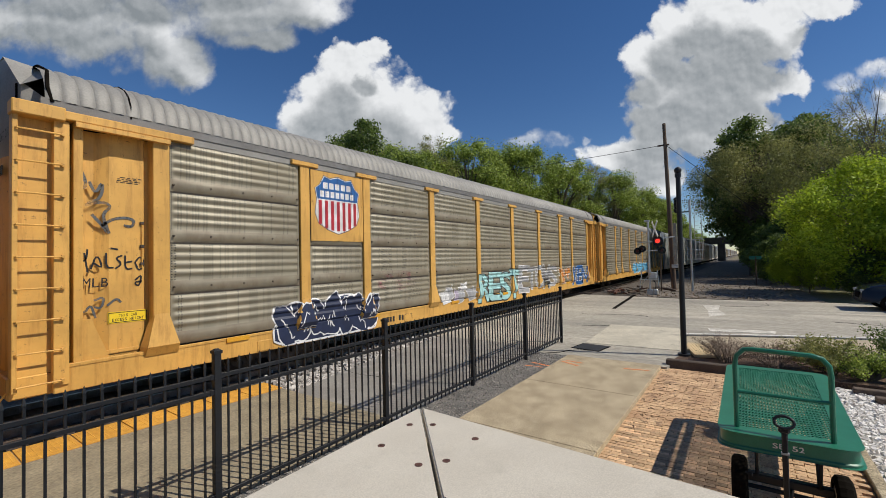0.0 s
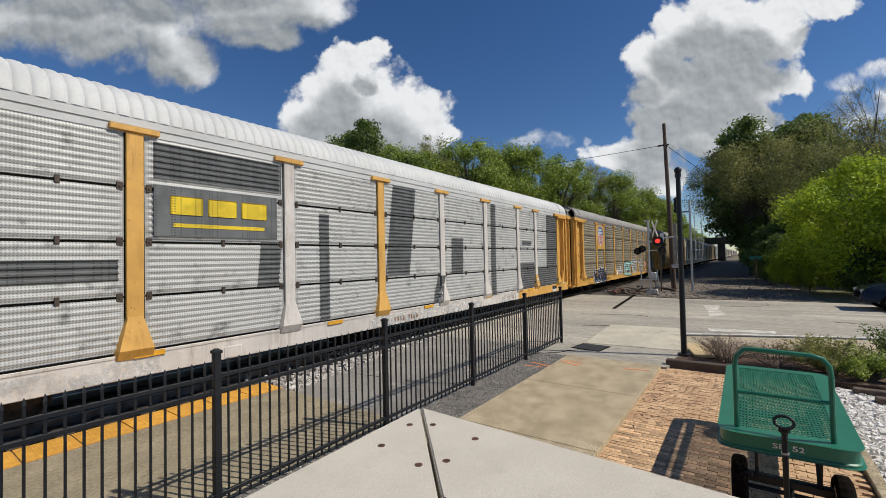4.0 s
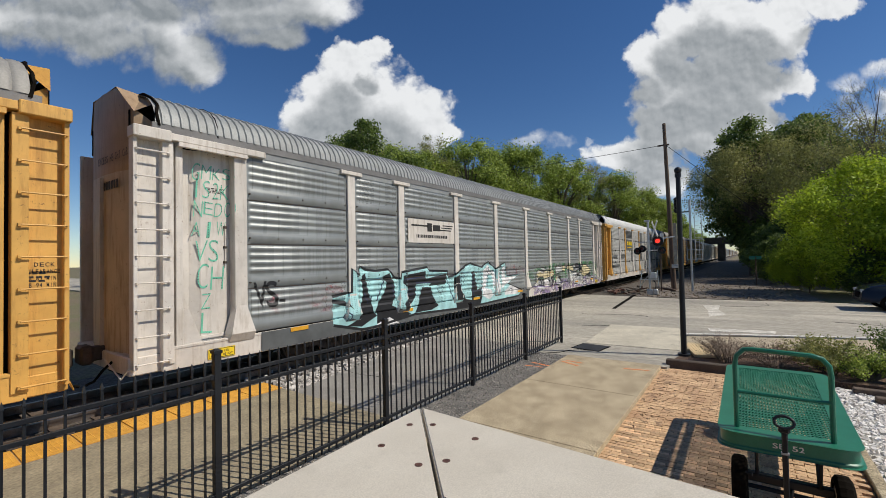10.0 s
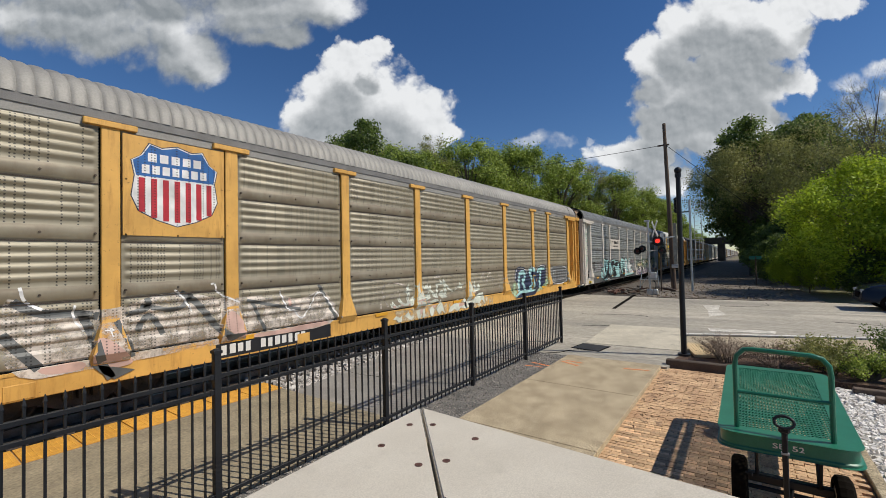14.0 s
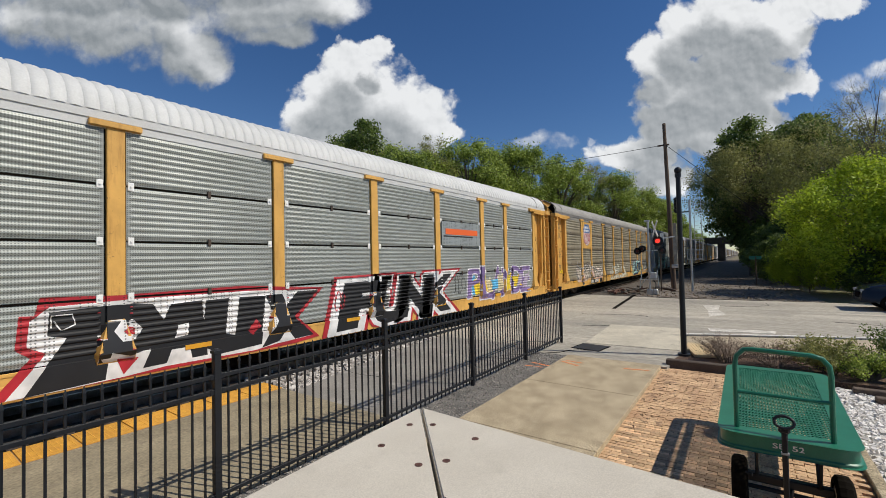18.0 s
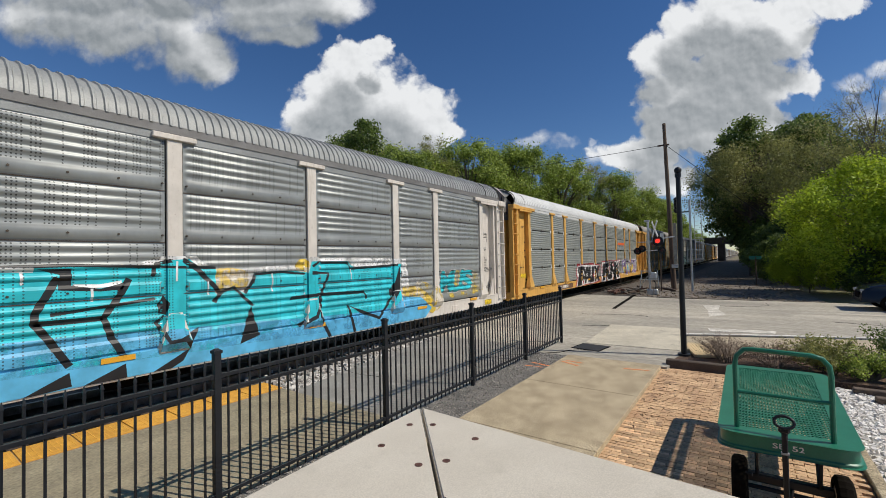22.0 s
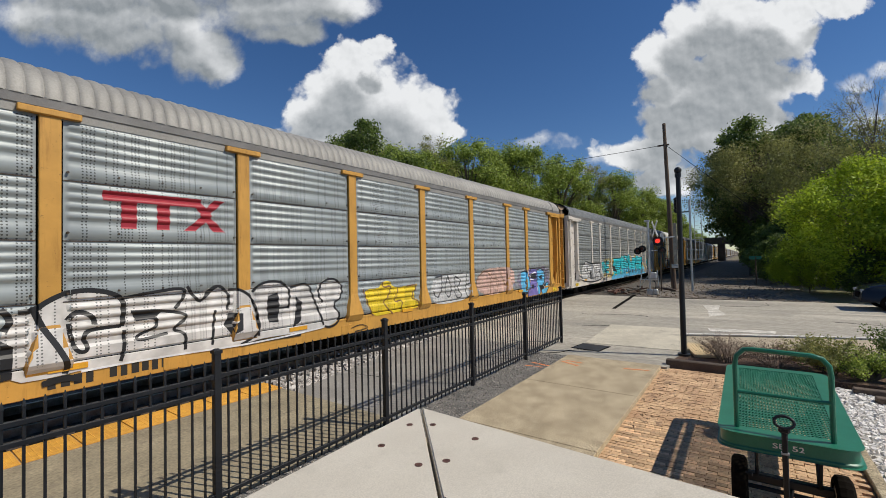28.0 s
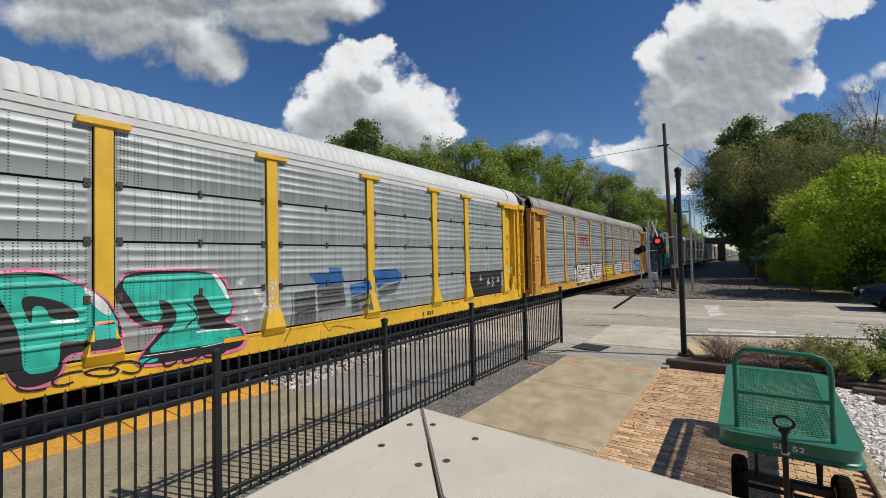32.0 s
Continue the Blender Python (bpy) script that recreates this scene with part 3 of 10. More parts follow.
def roof_mesh(material, rib):
    sharp = rib < 0.18
    prof = [(-1.49, 4.93), (-1.46, 5.10), (-1.36, 5.28), (-1.18, 5.44), (-0.92, 5.56), (-0.5, 5.65), (0, 5.69), (0.5, 5.65), (0.92, 5.56), (1.18, 5.44), (1.36, 5.28), (1.46, 5.10), (1.49, 4.93)]
    xs = []
    n = int(2 * (HALF - 0.35) / rib)
    for i in range(n):
        x = -(HALF - 0.35) + i * rib
        if sharp:
            xs += [(x, 0), (x + rib * 0.55, 0), (x + rib * 0.66, 1.1), (x + rib * 0.90, 1.1)]
            continue
        xs += [(x, 0), (x + rib * 0.10, 0.55), (x + rib * 0.30, 0.95), (x + rib * 0.55, 1), (x + rib * 0.75, 0.95), (x + rib * 0.92, 0.5)]
    v, f, p = [], [], len(prof)
    for x, up in xs:
        for y, z in prof:
            d = Vector((y, 0, (z - 4.5) * 1.3)).normalized() * 0.026 * up
            v.append((x, y + d.x, z + d.z))
    for c in range(len(xs) - 1):
        f += [(c * p + r, c * p + r + 1, (c + 1) * p + r + 1, (c + 1) * p + r) for r in range(p - 1)]
    me = bpy.data.meshes.new("roof")
    me.from_pydata(v, [], f)
    me.materials.append(material)
    return shaded(me, 40)


PROFILE = [(-1.46, 0.62), (-1.46, 4.9), (-1.40, 5.20), (-1.14, 5.42), (-0.5, 5.62), (0, 5.66), (0.5, 5.62), (1.14, 5.42), (1.40, 5.20), (1.46, 4.9), (1.46, 0.62)]
ALONG_S = [0.0]


def car_end(car, s, frame_paint, upper_paint, look_of):
    """Door, post, ladder and end wall at one end; s is +1 at the leading end, -1 at the trailing one."""
    def bx(x0, y0, z0, x1, y1, z1, **k):
        a, b = sorted((s * x0, s * x1))
        return boxed(a, y0, z0, b, y1, z1, **k)
    # radial end door, rounded in plan, grey above and painted below
    bm = bmesh.new()
    pts = [(HALF - 0.62, -1.19), (HALF - 0.42, -1.19), (HALF - 0.16, -1.08), (HALF - 0.05, -0.6), (HALF - 0.02, 0.0), (HALF - 0.05, 0.6), (HALF - 0.16, 1.08), (HALF - 0.42, 1.19), (HALF - 0.62, 1.19)]
    up = [[bm.verts.new((s * x, y, z)) for x, y in pts] for z in (0.85, 4.15)]
    for i in range(len(pts) - 1):
        bm.faces.new((up[0][i], up[0][i + 1], up[1][i + 1], up[1][i]))
    box(bm, s * (HALF - 0.04), -0.03, 0.9, s * (HALF + 0.03), 0.03, 4.1)
    part("end_door", bm, GRIMY if frame_paint is CREAM else frame_paint, car, "grimy end door" if frame_paint is CREAM else "", smooth=True)
    bm = bmesh.new()
    up = [[bm.verts.new((s * x, y, z)) for x, y in pts] for z in (4.15, 4.95)]
    up.append([bm.verts.new((s * x, y, z)) for (x, y), z in zip(pts, (5.0, 5.02, 5.24, 5.68, 5.69, 5.68, 5.24, 5.02, 5.0))])
    for a, b in zip(up, up[1:]):
        for i in range(len(pts) - 1):
            bm.faces.new((a[i], a[i + 1], b[i + 1], b[i]))
    part("end_door_top", bm, upper_paint, car, "pale grey upper end wall", smooth=True)
    # roof hood: bent sheet between the end wall and the roof, open below at the corners
    bm = bmesh.new()
    rim = [(-1.16, 5.16), (-0.62, 5.70), (0.62, 5.70), (1.16, 5.16)]
    eave = [(-1.24, 5.34), (-0.66, 5.625), (0.66, 5.625), (1.24, 5.34)]
    a = [bm.verts.new((s * (HALF - (0.14 if abs(y) > 1 else 0.04)), y, z)) for y, z in rim]
    b = [bm.verts.new((s * (HALF - 0.44), y, z + 0.02)) for y, z in eave]
    for i in range(3):
        bm.faces.new((a[i], a[i + 1], b[i + 1], b[i]))
    part("roof_hood", bm, upper_paint, car, "bent sheet hood at the roof's end")
    # Dark boxes in the open corners give the hood's shade as colour.
    bm = bmesh.new()
    for y in (-1.0, 0.96):
        box(bm, min(s * (HALF - 0.5), s * (HALF - 0.12)), y, 4.7, max(s * (HALF - 0.5), s * (HALF - 0.12)), y + 0.04, 5.22)
    part("corner_shade", bm, DARK, car, "dark boxes standing for the shade in the open corner under the hood")
    lip = [(-1.50, 4.90), (-1.475, 5.12), (-1.37, 5.31), (-1.18, 5.465), (-0.92, 5.59), (-0.5, 5.68), (0, 5.715), (0.5, 5.68), (0.92, 5.59), (1.18, 5.465), (1.37, 5.31), (1.475, 5.12), (1.50, 4.90)]
    wave = [0.03 * math.sin(2.1 * i + 5 * ALONG_S[0]) for i in range(13)]
    part("roof_lip", tubed([(s * (HALF - 0.40 + wave[i]), y, z) for i, (y, z) in enumerate(lip)], 0.026, 6), DARK, car, "black buckled edge seal of the roof")
    part("roof_seam", tubed([(s * (HALF - 1.42), y, z) for y, z in lip], 0.014, 5), DARK, car)
    ALONG_S[0] += 1.0
    # door in the side: pressed, with a fold
    bm = bmesh.new()
    folds = [(DOOR_POST + 0.12, -1.30), (DOOR_POST + 0.19, -1.30), (DOOR_POST + 0.21, -1.334), (13.02, -1.334), (13.20, -1.25), (13.34, -1.25), (13.36, -1.34), (13.395, -1.34)]
    lo, hi = ([bm.verts.new((s * x, y, z)) for x, y in folds] for z in (0.98, 4.62))
    for i in range(len(folds) - 1):
        bm.faces.new((lo[i], lo[i + 1], hi[i + 1], hi[i]))
    part("side_door", bm, frame_paint, car)
    part("door_post", bx(DOOR_POST - 0.13, -1.52, 1.45, DOOR_POST + 0.13, -1.30, 4.70, bevel=0.01), frame_paint, car)
    bm = bmesh.new()
    for k, (z, w, o) in enumerate(FOOT):
        ring = [bm.verts.new((s * DOOR_POST + dx, y, z)) for dx, y in ((-w, -1.40), (-w * 0.85, -1.525 - o), (w * 0.85, -1.525 - o), (w, -1.40))]
        if k:
            for i in range(3):
                bm.faces.new((prev[i], prev[i + 1], ring[i + 1], ring[i]))
        prev = ring
    bm.faces.new(prev)
    part("post_foot", bm, frame_paint, car)
    part("door_jamb", bx(13.38, -1.46, 0.80, 13.50, -1.30, 4.68, bevel=0.008), frame_paint, car)
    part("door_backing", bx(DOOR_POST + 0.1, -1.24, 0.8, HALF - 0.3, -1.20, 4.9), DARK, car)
    bm = bmesh.new()
    for a, b in (((13.315, 0.86), (13.395, 1.75)), ):
        v = [bm.verts.new((s * x, y, z)) for x, y, z in ((12.995, -1.43, 0.86), (13.375, -1.43, 0.86), (13.375, -1.43, 1.62), (13.275, -1.43, 1.62))]
        w = [bm.verts.new((q.co.x, -1.36, q.co.z)) for q in v]
        bm.faces.new(v), bm.faces.new(w[::-1])
        for i in range(4):
            bm.faces.new((v[i], v[(i + 1) % 4], w[(i + 1) % 4], w[i]))
    part("gusset", bm, frame_paint, car)
    part("header_beam", bx(11.80, -1.59, 4.66, HALF - 0.3, -1.36, 4.79, bevel=0.012), frame_paint, car)
    part("header_end", bx(13.62, -1.62, 4.62, HALF + 0.02, -1.34, 4.82, bevel=0.015), frame_paint, car)
    part("header_track", bx(12.20, -1.60, 4.58, 13.50, -1.50, 4.655), frame_paint, car)
    # ladder bay
    part("ladder_panel", bx(13.70, -1.39, 0.66, HALF - 0.03, -1.35, 4.62), frame_paint, car)
    part("ladder_stile", bx(HALF - 0.06, -1.54, 0.70, HALF, -1.34, 4.64, bevel=0.006), frame_paint, car)
    part("ladder_stile", bx(13.56, -1.53, 0.70, 13.74, -1.34, 4.64, bevel=0.006), frame_paint, car)
    for i in range(9):
        z = 0.78 + 0.455 * i
        part("rung", tubed([(s * 13.64, -1.535, z), (s * 13.65, -1.575, z), (s * (HALF - 0.04), -1.575, z), (s * (HALF - 0.03), -1.54, z)], 0.013, 6), frame_paint, car)
        part("rung_stub", boxed(min(s * 13.62, s * 13.66), -1.58, z - 0.022, max(s * 13.62, s * 13.66), -1.53, z + 0.022), frame_paint, car)
    part("end_sill", bx(HALF - 0.5, -1.40, 0.58, HALF + 0.02, 1.40, 0.90, bevel=0.02), frame_paint, car)
    # far side of this end
    part("far_side_door", bx(DOOR_POST - 0.1, 1.38, 0.8, HALF - 0.04, 1.48, 4.75), frame_paint, car)
    # coupler and hoses
    bm = boxed(*sorted((s * (HALF - 0.4), s * (HALF + 0.30)))[:1], -0.10, 0.72, sorted((s * (HALF - 0.4), s * (HALF + 0.30)))[1], 0.10, 0.98, bevel=0.03)
    box(bm, *sorted((s * (HALF + 0.16), s * (HALF + 0.36)))[:1], -0.2, 0.68, sorted((s * (HALF + 0.16), s * (HALF + 0.36)))[1], 0.16, 1.02, bevel=0.04)
    part("coupler", bm, STEEL, car, "rusty knuckle coupler")
    hose = [(s * (HALF + 0.02), -0.62, 0.75), (s * (HALF + 0.16), -0.62, 0.62), (s * (HALF + 0.26), -0.55, 0.45), (s * (HALF + 0.36), -0.5, 0.40)]
    part("brake_hose", tubed(hose, 0.022, 6), DARK, car)
    part("cut_lever", tubed([(s * (HALF + 0.03), -1.4, 0.7), (s * (HALF + 0.10), -1.3, 0.55), (s * (HALF + 0.10), -0.5, 0.8)], 0.014, 5), frame_paint, car)


def wheel_mesh():
    bm = bmesh.new()
    prof = [(-0.07, 0.10), (-0.07, 0.30), (-0.02, 0.38), (-0.075, 0.42), (-0.075, 0.455), (0.05, 0.455), (0.055, 0.485), (0.08, 0.485), (0.08, 0.40), (0.02, 0.36), (0.05, 0.14), (0.09, 0.09)]
    rings = []
    for k in range(24):
        a = 2 * math.pi * k / 24
        rings.append([bm.verts.new((r * math.cos(a), y, r * math.sin(a))) for y, r in prof])
    for k in range(24):
        a, b = rings[k], rings[(k + 1) % 24]
        for i in range(len(prof)):
            j = (i + 1) % len(prof)
            bm.faces.new((a[i], b[i], b[j], a[j]))
    for k in range(6):
        a = math.pi * k / 3
        tube(bm, [(0.2 * math.cos(a), -0.10, 0.2 * math.sin(a)), (0.2 * math.cos(a), -0.03, 0.2 * math.sin(a))], 0.03, 5)
    return shaded(mesh_of("wheel", bm), 30)


WHEEL = wheel_mesh()
WHEELS = []


def truck(car, x, k):
    bm = bmesh.new()
    for y in (-0.98, 0.98):
        v = [(-1.15, 0.40), (-1.15, 0.56), (-0.55, 0.62), (-0.42, 0.74), (0.42, 0.74), (0.55, 0.62), (1.15, 0.56), (1.15, 0.40), (0.5, 0.36), (0.3, 0.24), (-0.3, 0.24), (-0.5, 0.36)]
        lo, hi = [bm.verts.new((a, y - 0.06, b)) for a, b in v], [bm.verts.new((a, y + 0.06, b)) for a, b in v]
        bm.faces.new(lo), bm.faces.new(hi[::-1])
        for i in range(12):
            bm.faces.new((lo[i], lo[(i + 1) % 12], hi[(i + 1) % 12], hi[i]))
        for sx in (-0.18, 0.0, 0.18):
            tube(bm, [(sx, y - 0.09, 0.36), (sx, y - 0.09, 0.6)], 0.07, 8)
        for sx in (-0.89, 0.89):
            tube(bm, [(sx, y - 0.12, 0.475), (sx, y - 0.02, 0.475)], 0.09, 8)
    box(bm, -0.2, -1.0, 0.42, 0.2, 1.0, 0.70)
    ob = part("truck", bm, STEEL, car, "rusty two-axle truck with coil springs", m=pose(x, 0, 0))
    for ax in (-0.89, 0.89):
        for y in (-0.72, 0.72):
            w = part("wheel", WHEEL, STEEL, ob, m=pose(ax, y, 0.475) if y < 0 else pose(ax, y, 0.475, 0, 0, 180))
            w["spin"] = k
            WHEELS.append((w, k, x + ax, y))
    return ob


def autorack(k, label, frame_paint, sheet, style, roof, upper, rib=0.16, posts=None, sill=None):
    """One car carrier with its origin on the rail under its middle. posts: own paints for some posts."""
    car = new("autorack_car")
    tagged(car, label, "autorack car", "cars of the train")
    sill = sill or frame_paint
    part("roof", roof_mesh(roof, rib), roof, car, "ribbed steel roof")
    for y in (-1.50, 1.46):
        part("roof_rail", boxed(-HALF + 0.3, y, 4.80, HALF - 0.3, y + 0.04, 4.95), roof if roof is ROOF_WHITE else RAIL_GREY, car)
    part("top_plate", boxed(-DOOR_POST + 0.1, -1.482, 4.665, DOOR_POST, -1.45, 4.80), roof, car)
    for a, b in bays():
        for t in range(4):
            part("side_sheet", sheet_mesh(style, b - a, sheet), sheet, car, m=pose(a, SIDE, Z0 + TIER * t))
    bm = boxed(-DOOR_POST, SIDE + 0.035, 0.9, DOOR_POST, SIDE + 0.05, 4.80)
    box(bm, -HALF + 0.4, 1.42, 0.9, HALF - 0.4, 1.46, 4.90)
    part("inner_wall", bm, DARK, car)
    # A solid dark strip paints the line of shade above the sill.
    part("foot_shade", boxed(-DOOR_POST + 0.2, SIDE - 0.005, 0.985, DOOR_POST - 0.2, SIDE + 0.02, 1.018), DARK, car, "dark strip painting the shade along the foot of the sheets")
    posts = posts or {}
    for i, x in enumerate(POSTS):
        m = posts.get(i, frame_paint)
        part("side_post", boxed(x - 0.125, -1.52, 1.0, x + 0.125, SIDE + 0.03, 4.70, bevel=0.008), m, car)
        part("post_cap", boxed(x - 0.36, -1.56, 4.68, x + 0.36, -1.44, 4.78, bevel=0.012), posts.get(("cap", i), frame_paint), car)
        bm = bmesh.new()
        for j, (z, w, o) in enumerate(FOOT):
            ring = [bm.verts.new((x + dx, y, z)) for dx, y in ((-w, -1.42), (-w * 0.85, -1.524 - o), (w * 0.85, -1.524 - o), (w, -1.42))]
            if j:
                for q in range(3):
                    bm.faces.new((prev[q], prev[q + 1], ring[q + 1], ring[q]))
            prev = ring
        part("post_foot", bm, posts.get(("foot", i), m), car)
        part("far_post", boxed(x - 0.15, 1.46, 0.9, x + 0.15, 1.52, 4.8), frame_paint, car)
    bm = boxed(-HALF + 0.45, -1.50, 0.58, HALF - 0.45, -1.40, 0.99, bevel=0.01)
    box(bm, -HALF + 0.45, -1.512, 0.945, HALF - 0.45, -1.50, 0.985)
    box(bm, -HALF + 0.45, 1.40, 0.58, HALF - 0.45, 1.50, 0.99)
    part("side_sill", bm, sill, car)
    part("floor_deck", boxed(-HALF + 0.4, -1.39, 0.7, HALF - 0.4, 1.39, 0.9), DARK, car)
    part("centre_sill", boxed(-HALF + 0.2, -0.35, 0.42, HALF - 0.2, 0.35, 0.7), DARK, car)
    for x in (-11.2, -7.4, -3.4, 0.4, 4.3, 8.3, 11.4):
        part("reflector", boxed(x, -1.531, 0.90, x + 0.46, -1.498, 0.985), REFLECT, car, "yellow reflective strip")
    for x in (-10.56, -5.9, -1.9, 2.7, 6.3, 10.22):
        part("jacking_pad", boxed(x, -1.511, 0.60, x + 0.34, -1.49, 0.82, bevel=0.008), sill, car)
    for s in (1, -1):
        car_end(car, s, frame_paint, upper, None)
        truck(car, s * 9.6, k)
    part("brake_valve", boxed(-2.6, -1.0, 0.28, -1.2, -0.4, 0.68, bevel=0.03), DARK, car)
    part("air_reservoir", tubed([(0.6, -0.8, 0.48), (2.0, -0.8, 0.48)], 0.18, 10), DARK, car)
    return car


# height, half width and stand-off of a post's flared foot
FOOT = ((0.90, 0.30, -0.006), (1.06, 0.29, 0.085), (1.60, 0.127, 0.0))
REFLECT = surf("yellow_reflective_tape", (0.72, 0.36, 0.02), (0.6, 0.29, 0.02), 4, 0.5)


# ---- picket fence along the platform ----
FENCE_Y, BAY = 4.355, 2.44
fence = thing("picket_fence", 2.132, FENCE_Y, 0.0, "black steel picket fence with square posts", "fence")
post_bm = boxed(-0.034, -0.034, -0.12, 0.034, 0.034, 1.545, bevel=0.004)
box(post_bm, -0.042, -0.042, 1.545, 0.042, 0.042, 1.575)
box(post_bm, -0.036, -0.036, 1.575, 0.036, 0.036, 1.592, top=(0.02, 0.02))
post_mesh = mesh_of("fence_post", post_bm)
picket_bm = boxed(-0.009, -0.009, 0.04, 0.009, 0.009, 1.42)
box(picket_bm, -0.013, -0.013, 1.42, 0.013, 0.013, 1.432)
box(picket_bm, -0.012, -0.012, 1.432, 0.012, 0.012, 1.485, top=(0.010, 0.010))
picket_mesh = mesh_of("picket", picket_bm)
rail_mesh = boxed(0.034, -0.020, -0.02, BAY - 0.034, 0.020, 0.02, bevel=0.003)
rail_mesh = mesh_of("fence_rail", rail_mesh)
bracket_mesh = mesh_of("rail_bracket", boxed(0.030, -0.026, -0.026, 0.075, 0.026, 0.026, bevel=0.003))
for i in range(-3, 5):
    part("fence_post", post_mesh, BLACK_METAL, fence, m=pose(i * BAY, 0, 0))
    if i == 4:
        break
    for z in (0.13, 1.165, 1.315):
        part("fence_rail", rail_mesh, BLACK_METAL, fence, m=pose(i * BAY, 0, z))
        part("rail_bracket", bracket_mesh, BLACK_METAL, fence, m=pose(i * BAY, 0, z))
        part("rail_bracket", bracket_mesh, BLACK_METAL, fence, m=pose((i + 1) * BAY, 0, z, 0, 0, 180))
    for j in range(20):
        part("picket", picket_mesh, BLACK_METAL, fence, m=pose(i * BAY + BAY * (j + 1) / 21, 0, 0, 0, 0, rc.uniform(-2, 2)))

# ---- stone-capped corner wall below the camera ----
setting("wall_west", boxed(-2.2, 1.25, -0.1, 2.05, 1.72, 1.325), CONCRETE, "rendered low wall under stone caps")
setting("wall_south", boxed(1.62, -2.2, -0.1, 2.05, 1.249, 1.325), CONCRETE, "rendered low wall under stone caps")
HOLE = surf("rusty_bolt_hole", (0.13, 0.055, 0.04), (0.05, 0.025, 0.02), 40, 0.8)


def cap_stone(outline, bolts, label):
    x0, y0 = outline[0]
    ob = thing("cap_stone", 0, 0, 1.325, label, "cap stone", "cap stones of the wall")
    bm = slabbed(outline, 0.0, 0.075)
    bmesh.ops.bevel(bm, geom=bm.edges[:], offset=0.007, segments=2, affect="EDGES")
    part("stone", bm, CAPSTONE, ob, smooth=True)
    for x, y in bolts:
        bm = bmesh.new()
        tube(bm, [(x, y, 0.03), (x, y, 0.0765)], [0.021, 0.021], 16)
        tube(bm, [(x, y, 0.07), (x, y, 0.079)], [0.009, 0.008], 6)
        part("bolt", bm, HOLE, ob, "rusted recessed bolt")


cap_stone([(2.338, 1.902), (-2.2, 1.728), (-2.2, 1.05), (1.492, 1.118)], [(2.057, 1.757), (1.740, 1.698), (1.681, 1.381)], "pale grey cast-stone wall cap with bolt holes")
cap_stone([(2.346, 1.886), (1.512, 1.110), (1.40, -2.2), (2.05, -2.2)], [(2.136, 1.633), (2.102, 1.300), (1.793, 1.287)], "pale grey cast-stone wall cap with bolt holes")

# ---- green baggage wagon ----
wagon = thing("baggage_wagon", 0, 0, -0.08, "green coated metal baggage wagon with mesh deck", "wagon")
DZ = 0.86


def rounded(pts, r, grow=0.0, n=5):
    """A clockwise outline with round corners, grown outwards."""
    c = Vector((sum(p[0] for p in pts) / len(pts), sum(p[1] for p in pts) / len(pts)))
    out = []
    for i, p in enumerate(pts):
        p, a, b = Vector(p), Vector(pts[i - 1]), Vector(pts[(i + 1) % len(pts)])
        p = p + Vector((math.copysign(grow, p.x - c.x), math.copysign(grow, p.y - c.y)))
        u, w = p + (a - p).normalized() * r, p + (b - p).normalized() * r
        out += [tuple(u.lerp(p, k / n).lerp(p.lerp(w, k / n), k / n)) for k in range(n + 1)]
    return out


corners = [(4.796, 0.24), (7.66, 0.24), (7.66, -0.84), (4.845, -0.757)]
bm = bmesh.new()
rings = [[bm.verts.new((x, y, z)) for x, y in ol] for ol, z in (
    (rounded([(4.98, 0.10), (7.50, 0.11), (7.50, -0.70), (5.02, -0.62)], 0.03), DZ), (rounded(corners, 0.17, -0.022), DZ), (rounded(corners, 0.17, -0.006), DZ - 0.007), (rounded(corners, 0.17), DZ - 0.024),
    (rounded(corners, 0.17), DZ - 0.118), (rounded(corners, 0.18, 0.014), DZ - 0.128), (rounded(corners, 0.18, 0.014), DZ - 0.148), (rounded(corners, 0.17, -0.03), DZ - 0.152))]
for a, b in zip(rings, rings[1:]):
    for i in range(len(a)):
        j = (i + 1) % len(a)
        bm.faces.new((a[i], a[j], b[j], b[i]))
bmesh.ops.recalc_face_normals(bm, faces=bm.faces[:])
part("deck_frame", bm, GREEN, wagon, smooth=True)
bm = bmesh.new()
x0, x1, y0, y1, step = 4.99, 7.51, -0.71, 0.12, 0.054
k = -26
while k * step < (x1 - x0) + (y1 - y0) * 1.0:
    for sgn in (1, -1):
        c0 = x0 + k * step
        pts = []
        for yy in (y0, y1):
            xx = c0 + (yy - y0) * sgn if sgn > 0 else c0 + (y1 - yy)
            pts.append([xx, yy])
        (xa, ya), (xb, yb) = sorted(pts)
        if xb <= x0 or xa >= x1:
            continue
        if xa < x0:
            ya, xa = ya + (yb - ya) * (x0 - xa) / (xb - xa), x0
        if xb > x1:
            yb, xb = ya + (yb - ya) * (x1 - xa) / (xb - xa), x1
        d = Vector((xb - xa, yb - ya)).normalized()
        nx, ny, z = -d.y * 0.0064, d.x * 0.0064, DZ - 0.006 - 0.001 * sgn
        v = [bm.verts.new(q) for q in ((xa - nx, ya - ny, z), (xb - nx, yb - ny, z), (xb + nx, yb + ny, z), (xa + nx, ya + ny, z), (xa - nx, ya - ny, z - 0.006), (xb - nx, yb - ny, z - 0.006), (xb + nx, yb + ny, z - 0.006), (xa + nx, ya + ny, z - 0.006))]
        for f in ((0, 1, 2, 3), (7, 6, 5, 4), (0, 4, 5, 1), (2, 6, 7, 3)):
            bm.faces.new([v[i] for i in f])
    k += 1
part("mesh_deck", bm, GREEN, wagon, "green expanded-metal deck")
